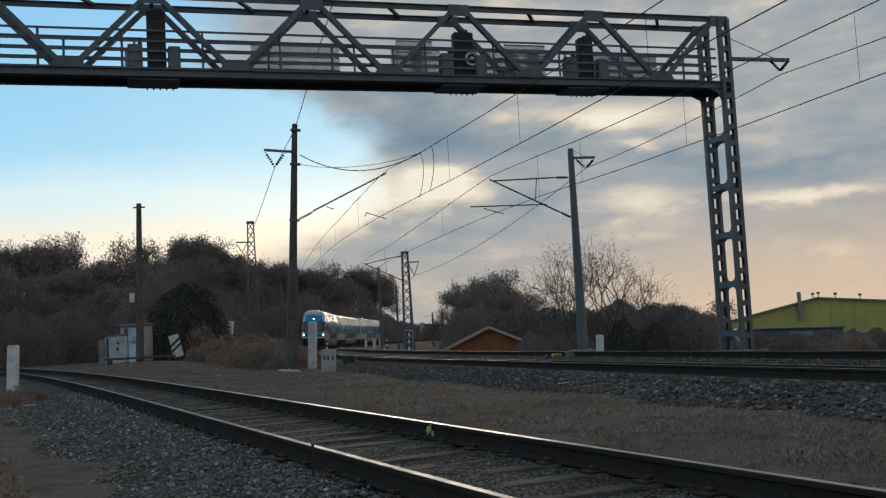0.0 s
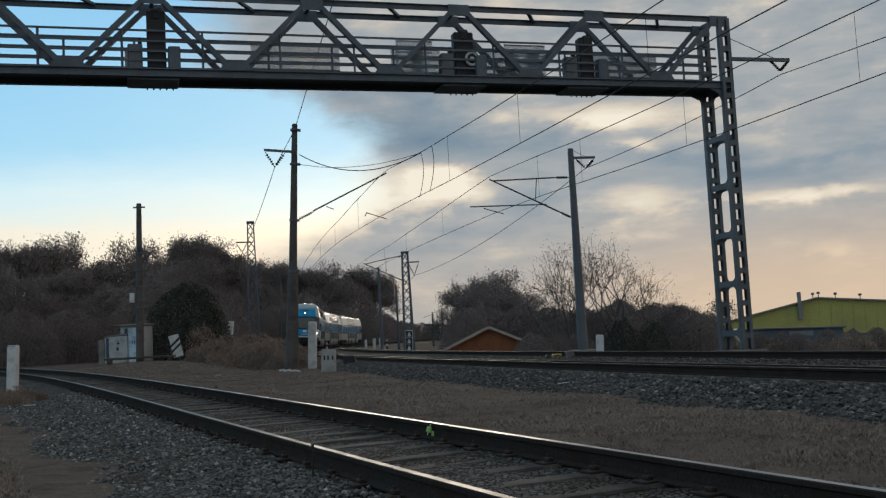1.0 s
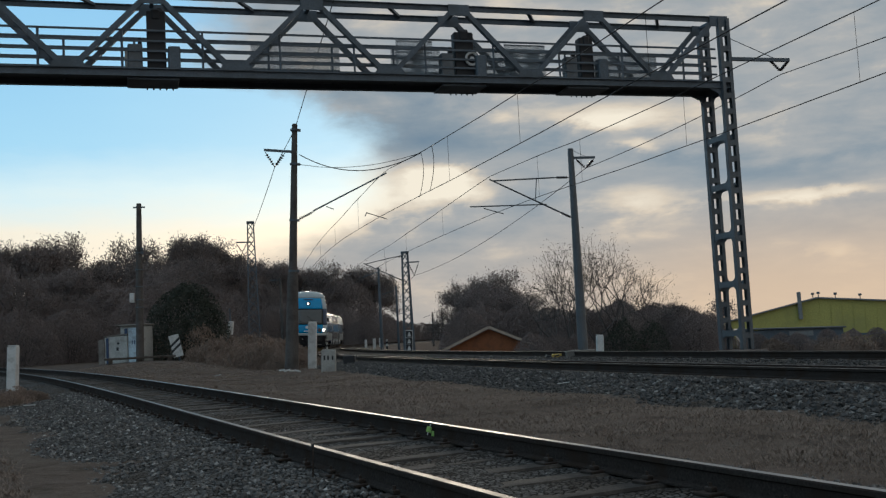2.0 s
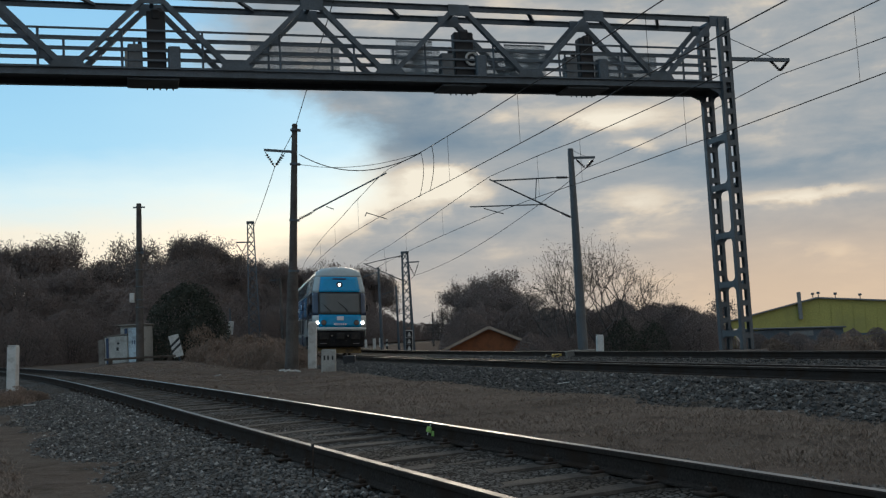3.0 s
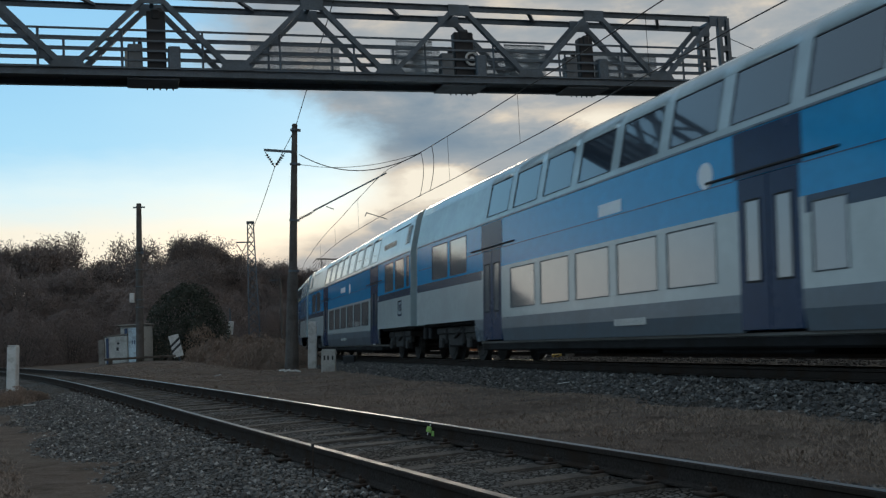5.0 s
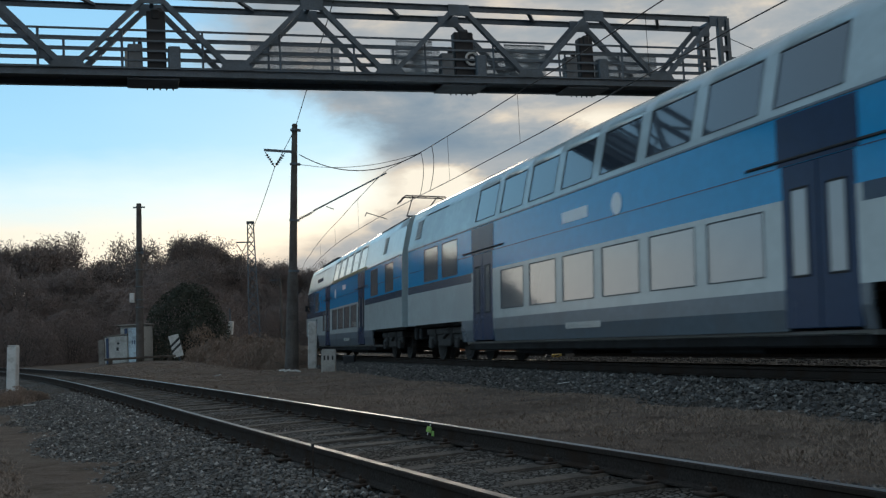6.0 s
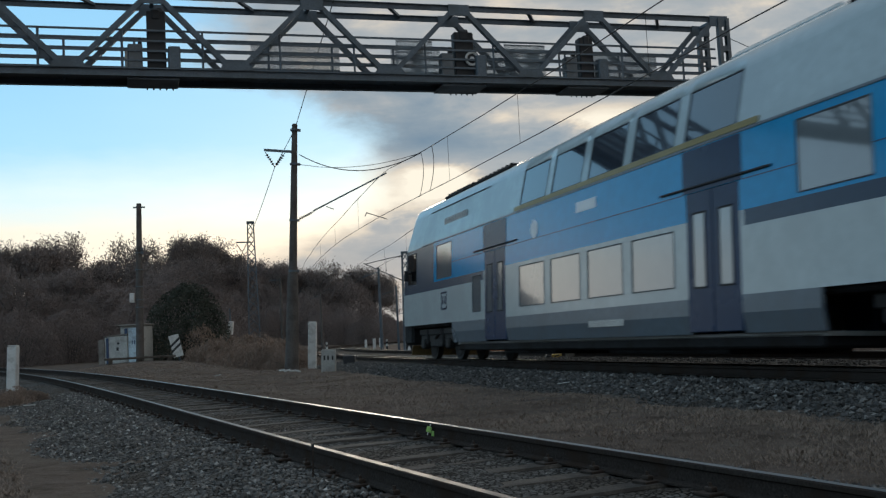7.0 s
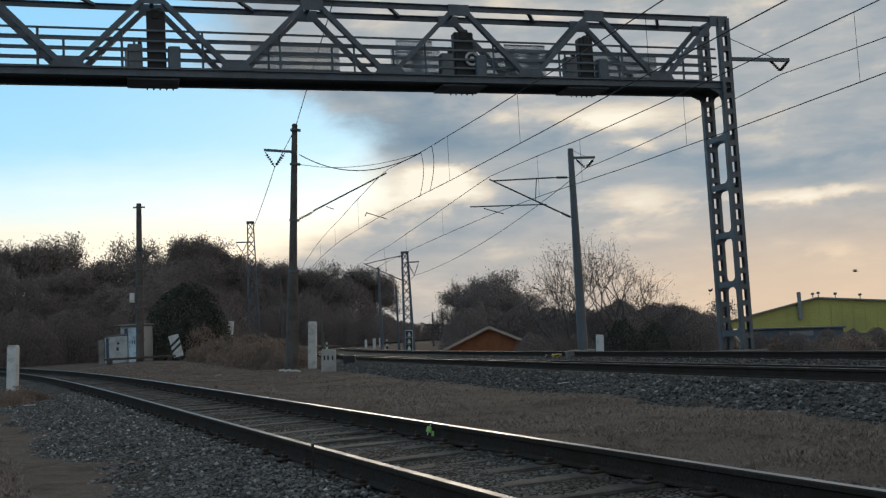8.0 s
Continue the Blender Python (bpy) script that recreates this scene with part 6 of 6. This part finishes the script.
def make_bird():
    """A small bird with raised wings; it flies along +x."""
    b = tagged(new("bird"), "small dark bird flying low over the hedge", "bird", "birds")
    bm = bmesh.new()
    bmesh.ops.create_uvsphere(bm, u_segments=10, v_segments=7, radius=1.0, matrix=Matrix.Diagonal((0.11, 0.042, 0.045, 1)))
    part("body", bm, FEATHER, b, smooth=True)
    bm = bmesh.new()
    bmesh.ops.create_uvsphere(bm, u_segments=8, v_segments=6, radius=0.032, matrix=Matrix.Translation((0.115, 0, 0.022)))
    rod(bm, (0.14, 0, 0.02), (0.172, 0, 0.014), 0.009, 0.002, 6)
    part("head", bm, FEATHER, b, smooth=True)
    bm = bmesh.new()
    box(bm, (-0.14, 0, 0.0), (0.10, 0.05, 0.008), None, 0.003)
    part("tail", bm, FEATHER, b)
    for k in (-1, 1):
        bm = bmesh.new()
        top = [bm.verts.new(c) for c in ((0.07, k * 0.03, 0.025), (0.075, k * 0.11, 0.075), (0.0, k * 0.20, 0.12), (-0.03, k * 0.10, 0.07), (-0.06, k * 0.03, 0.025))]
        f = bm.faces.new(top)
        r = bmesh.ops.extrude_face_region(bm, geom=[f])
        for v in r["geom"]:
            if isinstance(v, bmesh.types.BMVert):
                v.co.z -= 0.008
        bmesh.ops.recalc_face_normals(bm, faces=bm.faces)
        part("wing", bm, FEATHER, b)
    return b


BIRDS = [make_bird(), make_bird()]


# ---- trees and scrub ----
class Twigs:
    """Collects tapered limbs and small leaves as plain lists."""

    def __init__(self, seed):
        self.r = random.Random(seed)
        self.v, self.f = [], []
        self.lv, self.lf = [], []

    def limb(self, a, b, r0, r1, n=3):
        d = (b - a).normalized()
        x = d.orthogonal().normalized()
        y = d.cross(x)
        k = len(self.v)
        for p, r in ((a, r0), (b, r1)):
            for i in range(n):
                t = 2 * math.pi * i / n
                self.v.append(p + (x * math.cos(t) + y * math.sin(t)) * r)
        for i in range(n):
            j = (i + 1) % n
            self.f.append((k + i, k + j, k + n + j, k + n + i))

    def leaf(self, p, size, slim=0.32, upright=False):
        k = len(self.lv)
        if upright:
            q = Euler((self.r.gauss(0, 0.8), self.r.gauss(1.57, 0.75), self.r.uniform(0, 6.28))).to_matrix()
        else:
            q = Euler((self.r.uniform(0, 6.28), self.r.uniform(0, 6.28), self.r.uniform(0, 6.28))).to_matrix()
        s = size * self.r.uniform(0.6, 1.3)
        for c in ((-0.5, 0, 0), (0, -slim, 0.1), (0.5, 0, 0), (0, slim, -0.1)):
            self.lv.append(p + q @ Vector(c) * s)
        self.lf.append((k, k + 1, k + 2, k + 3))

    def turn(self, d, angle):
        axis = d.orthogonal().normalized()
        axis.rotate(Matrix.Rotation(self.r.uniform(0, 6.28), 3, d))
        out = d.copy()
        out.rotate(Matrix.Rotation(angle, 3, axis))
        return out

    def grow(self, p, d, length, r, depth, spread=0.6, up=0.12, leaf=0.0, leaves=2, shrink=0.74, kids=(2, 3)):
        n = 3
        for i in range(n):
            d2 = self.turn(d, self.r.uniform(0.02, 0.16)) + Vector((0, 0, up * 0.5))
            d2.normalize()
            q = p + d2 * (length / n)
            self.limb(p, q, r, r * 0.92, 6 if r > 0.08 else 3)
            p, d, r = q, d2, r * 0.92
            if depth <= 2 and self.r.random() < 0.7:
                e = self.turn(d, self.r.uniform(0.5, 1.1)) + Vector((0, 0, up))
                e.normalize()
                t = p + e * length * self.r.uniform(0.25, 0.5)
                self.limb(p, t, r * 0.5, r * 0.2, 3)
                if leaf:
                    for _ in range(leaves):
                        self.leaf(t + Vector([self.r.gauss(0, leaf * 1.5) for _ in range(3)]), leaf, 0.13)
        if depth == 0:
            if leaf:
                for _ in range(leaves):
                    self.leaf(p + Vector([self.r.gauss(0, leaf * 1.6) for _ in range(3)]), leaf, 0.13)
            return
        for _ in range(self.r.randint(*kids)):
            e = self.turn(d, self.r.uniform(0.35, 1.0) * spread * 1.4) + Vector((0, 0, up))
            e.normalize()
            self.grow(p, e, length * shrink * self.r.uniform(0.8, 1.15), r * 0.76, depth - 1, spread, up, leaf, leaves, shrink, kids)

    def make(self, tree, bark, leafm):
        mesh_of("trunk", [tuple(v) for v in self.v], self.f, bark, tree)
        if self.lf:
            mesh_of("crown", [tuple(v) for v in self.lv], self.lf, leafm, tree)
        return tree


def plant(name, label, group=""):
    return tagged(new(name), label, "tree" if "tree" in name else "shrub", group)


def broad_tree(seed, height, leafm, label, leaf=0.30, leaves=5, depth=5, group="", spread=0.75):
    """A tree with a forked trunk and a ragged, gappy crown."""
    t = Twigs(seed)
    t.grow(Vector((0, 0, -0.3)), Vector((0, 0, 1)), height * 0.27, height * 0.022, depth, spread, 0.10, leaf, leaves, 0.76, (2, 3))
    zs = sorted(v.z for v in (t.lv or t.v))
    k = height / zs[int(len(zs) * 0.975)]
    t.v = [v * k for v in t.v]
    t.lv = [v * k for v in t.lv]
    return t.make(plant("tree", label, group), BARK, leafm)


def bush(seed, width, height, leafm, label, n=900, leaf=0.22, stems=26, slim=0.32, name="bush", group=""):
    """Stems from one root under an uneven cloud of leaves."""
    t = Twigs(seed)
    r = t.r
    for _ in range(stems):
        a = r.uniform(0, 6.28)
        out = r.uniform(0.1, 0.9) * width / 2
        tip = Vector((math.cos(a) * out, math.sin(a) * out, height * r.uniform(0.5, 1.0) * math.sqrt(max(0.05, 1 - (out / (width / 2)) ** 2))))
        mid = tip * 0.5 + Vector((r.uniform(-0.1, 0.1), r.uniform(-0.1, 0.1), 0.1)) * height
        t.limb(Vector((tip.x * 0.2, tip.y * 0.2, -0.2)), mid, 0.03, 0.018)
        t.limb(mid, tip, 0.018, 0.006)
    for _ in range(n):
        a, zc = r.uniform(0, 6.28), r.random()
        rad = (r.random() ** 0.3) * width / 2 * math.sqrt(max(0.0, 1 - zc ** 2.4))
        bump = 1 + (0.55 if slim < 0.06 else 0.16) * noise.noise(Vector((math.cos(a) * 1.7, math.sin(a) * 1.7, zc * 2.5 + seed)))
        t.leaf(Vector((math.cos(a) * rad * bump, math.sin(a) * rad * bump, zc * height * bump)), leaf, slim, slim < 0.2)
    return t.make(plant(name, label, group), BARK, leafm)


def az_place(px_az, dist):
    a = radians(px_az)
    return math.sin(a) * dist, math.cos(a) * dist


def make_plants():
    rnd = random.Random(17)
    spin = lambda: rnd.uniform(0, 6.28)

    def put(src, x, y, z, k, used):
        m = Matrix.Translation((x, y, z)) @ Matrix.Rotation(spin(), 4, "Z")
        if not used:
            src.scale = (k, k, k)
            src.matrix_basis = m @ Matrix.Diagonal((k, k, k, 1))
            return src
        ob = copy_thing(src, m)
        ob.scale = (k * rnd.uniform(0.95, 1.05), k * rnd.uniform(0.95, 1.05), k)
        return ob

    # woodland on the siding's side; heights follow its skyline
    lab = "dark leafless woodland tree with brown clinging leaves"
    kinds = [broad_tree(31 + i, 10.0, LEAF, lab, 0.19, 34, 5, "woodland trees", 0.8) for i in range(5)]
    used = set()
    sky = ((-27, 5.8), (-23.4, 5.75), (-21.7, 5.85), (-20.1, 5.75), (-19.1, 5.2), (-18.1, 4.7), (-17.4, 4.1), (-16.4, 4.2), (-15.9, 5.2), (-14.6, 5.4), (-13.6, 5.95),
           (-13.0, 6.2), (-12.2, 5.7), (-11.3, 4.7), (-10.9, 4.5), (-9.5, 4.35), (-8.7, 4.1), (-7.1, 3.85), (-5.2, 3.8), (-3.3, 3.6), (-2.1, 3.2))
    step_az = [(-27.0 + 0.95 * i, 0) for i in range(19)] + [(-14.0 + 0.62 * i, 1) for i in range(19)]
    for az, far_side in step_az:
        el = float(np.interp(az, [a for a, _ in sky], [e for _, e in sky]))
        for ring, (dist, cut) in enumerate(((105, 1.0), (88, 0.8)) if not far_side else ((235, 1.0), (250, 0.92))):
            a = az + rnd.uniform(-0.3, 0.3)
            x, y = az_place(a, dist + rnd.uniform(-6, 6))
            if (off_main(x, y) > -9 and y < 200) or (far_side and az > -3.9):
                continue
            z = ground_z(x, y)
            top = 0.72 + math.tan(radians(el * cut * rnd.uniform(0.93, 1.03))) * math.hypot(x, y)
            i = rnd.randrange(5)
            put(kinds[i], x, y, z, max(0.4, (top - z) / 10.0), i in used)
            used.add(i)
    # thick undergrowth under the trees
    lab = "dense dark leafless undergrowth at the woodland edge"
    under = [bush(60 + i, 6.5, 4.2, HEDGE, lab, 22000, 0.16, 60, 0.085, group="undergrowth") for i in range(3)]
    used = set()
    az = -27.5
    while az < -2.8:
        near_side = az < -9.0
        for dist, k in ((((70, 0.85), (82, 1.15), (96, 1.6)) if near_side else ()) + (((212, 1.5), (222, 2.2), (232, 2.9)) if -14 < az < -4.9 else ())):
            a = az + rnd.uniform(-0.6, 0.6)
            x, y = az_place(a, dist + rnd.uniform(-4, 4))
            if off_main(x, y) > -7 and y < 190:
                continue
            i = rnd.randrange(3)
            put(under[i], x, y, ground_z(x, y) - 0.2, k * rnd.uniform(0.8, 1.15), i in used)
            used.add(i)
        az += 2.4 if az < -14.5 else 1.25
    # low brush where the woodland thins out beside the line
    for a, d, k in ((-4.6, 205, 1.3), (-4.3, 226, 1.9), (-3.9, 212, 1.35), (-3.5, 224, 1.5), (-3.1, 236, 1.3), (-2.6, 246, 1.2), (-2.1, 252, 1.1), (-1.5, 262, 1.1), (-0.9, 268, 1.0), (-0.3, 262, 1.0), (0.3, 255, 1.1)):
        x, y = az_place(a, d)
        put(under[rnd.randrange(3)], x, y, ground_z(x, y) - 0.2, k, True)
    # evergreen dome behind the striped board
    b = bush(71, 4.9, 4.3, EVERGREEN, "rounded dark evergreen bush standing over dry grass", 15000, 0.13, 30, name="evergreen_bush")
    x, y = az_place(-14.05, 61.0)
    b.matrix_basis = Matrix.Translation((x, y, 0.05))
    b = bush(72, 2.1, 1.9, SCRUB, "low russet bush at the foot of the evergreen", 1600, 0.22, 30, 0.10, name="scrub_bush", group="scrub")
    x, y = az_place(-13.5, 59.3)
    b.matrix_basis = Matrix.Translation((x, y, 0.1))
    # dry scrub by the tall mast
    lab = "tangled dry brown scrub around the mast foot"
    scr = [bush(80 + i, 3.2, 1.0, SCRUB, lab, 7000, 0.18, 60, 0.026, name="scrub_bush", group="scrub") for i in range(2)]
    used = set()
    for a, d, k in ((-9.0, 43.5, 0.75), (-8.7, 42.0, 0.6), (-9.8, 44.5, 0.85), (-10.6, 46, 0.9), (-11.6, 48, 0.9), (-12.6, 51, 0.9), (-8.4, 44.5, 0.7), (-12.4, 58, 1.1), (-11.6, 55, 1.0), (-11.0, 52, 1.15), (-10.2, 50, 1.0), (-9.6, 48.5, 0.9), (-9.2, 47, 0.75), (-12.0, 62, 1.3), (-10.6, 58, 1.3), (-9.9, 54, 1.2), (-12.9, 60, 1.0), (-8.9, 52, 0.9), (-16.9, 64, 1.0), (-15.8, 66, 1.2), (-22.9, 24.4, 0.30), (-21.9, 23.4, 0.24), (-23.0, 22.8, 0.26), (17.6, 84, 1.3), (21.2, 82, 1.5), (23.0, 84, 1.4), (19.6, 86, 1.1)):
        x, y = az_place(a, d)
        i = rnd.randrange(2)
        put(scr[i], x, y, ground_z(x, y) - 0.05, k * rnd.uniform(0.9, 1.1), i in used)
        used.add(i)
    # hedge beyond the line
    lab = "leafless brown hedge bush below the embankment"
    hed = [bush(90 + i, 4.5, 4.0, HEDGE, lab, 17000, 0.15, 60, 0.085, name="hedge_bush", group="hedge") for i in range(3)]
    used = set()
    top = ((-0.4, 0.3), (0.5, 1.3), (2.0, 1.7), (3.8, 1.6), (5.0, 1.3), (6.5, 1.1), (8.0, 1.4), (9.5, 1.5), (11.0, 1.5), (12.2, 1.3), (13.6, 0.7), (15.2, 0.45), (17, 0.35), (19, 0.3), (23, 0.3), (26, 0.3))
    az = 0.7
    while az < 26:
        el = float(np.interp(az, [a for a, _ in top], [e for _, e in top]))
        for d in ((92, 104, 78) if az < 14 else (86,)):
            if d == 78 and az < 7.0:
                continue
            a = az + rnd.uniform(-0.4, 0.4)
            x, y = az_place(a, d + rnd.uniform(-3, 3))
            h = (0.72 + math.tan(radians(el * rnd.uniform(0.6, 1.0) * (0.7 if d == 78 else 1))) * d + 2.4) if az < 14 else 2.4 + math.tan(radians(-0.25)) * d
            i = rnd.randrange(3)
            put(hed[i], x, y, -2.5, max(0.35, h / 4.0), i in used)
            used.add(i)
        az += 1.3
    for a, d, k in ((4.75, 68.5, 0.74), (5.9, 69.0, 0.70), (7.2, 70.0, 0.72)):
        x, y = az_place(a, d)
        put(hed[rnd.randrange(3)], x, y, -2.5, k, True)
    # two evergreens in the hedge
    for a, d, k in ((9.6, 74, 0.76), (11.2, 75, 0.70)):
        b2 = bush(int(100 + a * 10), 4.2, 4.6, EVERGREEN, "dark evergreen shrub in the hedge", 5000, 0.14, 20, name="evergreen_bush")
        x, y = az_place(a, d)
        b2.matrix_basis = Matrix.Translation((x, y, -2.4)) @ Matrix.Diagonal((k, k, k, 1))
    # dense round-headed tree group
    lab = "round-headed leafless tree thick with brown twigs"
    k1 = [broad_tree(120 + i, 9.5, LEAF, lab, 0.18, 14, 6, "round-headed trees", 0.9) for i in range(2)]
    for j, (a, d, h) in enumerate(((1.7, 108, 8.4), (2.3, 112, 9.2), (2.9, 110, 8.6), (1.5, 112, 7.0), (3.3, 108, 7.0), (2.0, 116, 8.2), (2.6, 104, 7.6))):
        x, y = az_place(a, d)
        put(k1[j % 2], x, y, -2.4, h / 9.5, j > 1)
    # open bare trees
    lab = "bare open tree with thin branches and a few last leaves"
    k2 = []
    for i in range(3):
        t = Twigs(140 + i)
        for q in range(2):
            d = Vector((t.r.uniform(-0.45, 0.45), t.r.uniform(-0.3, 0.3), 1)).normalized()
            t.grow(Vector((0, 0, -0.2)), d, 2.2, 0.10, 5, 0.72, 0.09, 0.10, 2, 0.78, (2, 3))
        zs = sorted(v.z for v in t.v)
        hh = zs[int(len(zs) * 0.985)]
        t.v = [v * (9.3 / hh) for v in t.v]
        t.lv = [v * (9.3 / hh) for v in t.lv]
        k2.append(t.make(plant("tree", lab, "bare trees"), BARK, TWIG))
    for j, (a, d, h) in enumerate(((6.4, 76, 8.0), (7.7, 74, 9.0), (9.6, 75, 9.0), (5.4, 84, 6.2), (10.6, 80, 7.0))):
        x, y = az_place(a, d)
        put(k2[j % 3], x, y, -2.4, h / 9.3, j > 2)
    far = [broad_tree(160, 8.0, LEAF, "distant leafless tree behind the hall", 0.4, 5, 4, "distant trees")]
    for j, (a, d, h) in enumerate(((13.6, 190, 6.0), (14.3, 195, 7.0), (15.0, 190, 6.6), (12.9, 185, 6.5))):
        x, y = az_place(a, d)
        put(far[0], x, y, -2.4, h / 8.0, j > 0)


make_plants()


def make_grass():
    """Short dry grass over the turf, thinner away from the rails."""
    rnd = np.random.default_rng(33)
    V, F = [], []
    n = 0
    count = 0
    while count < 52000:
        y = 5.0 + 42 * rnd.random() ** 1.4
        x = rnd.uniform(-0.46, 0.46) * (y + 3)
        o, q = off_main(x, y), off_near(x, y)
        if o > -3.1 or -2.9 < q < 1.75:
            continue
        if noise.noise(Vector((x * 0.7, y * 0.7, 5))) < -0.05 and rnd.random() < 0.7:
            continue
        z = ground_z(x, y)
        count += 1
        tall = (0.016 + 0.034 * rnd.random() + (0.07 * rnd.random() if rnd.random() < 0.10 else 0.0)) * (0.60 + 0.012 * y)
        for _ in range(3):
            a = rnd.uniform(0, 6.28)
            lean = rnd.uniform(0.8, 2.4) * tall
            px, py = x + rnd.normal(0, 0.03), y + rnd.normal(0, 0.03)
            w = 0.0016 + 0.0018 * rnd.random() + 0.00008 * y
            ca, sa = math.cos(a), math.sin(a)
            V += [(px - sa * w, py + ca * w, z - 0.01), (px + sa * w, py - ca * w, z - 0.01), (px + ca * lean, py + sa * lean, z + tall)]
            F.append((n, n + 1, n + 2))
            n += 3
    ob = mesh_of("dry_grass", V, F, STRAW)
    tagged(ob, "short dry straw-coloured grass between the tracks", "grass", kind="stuff")


make_grass()


motions()
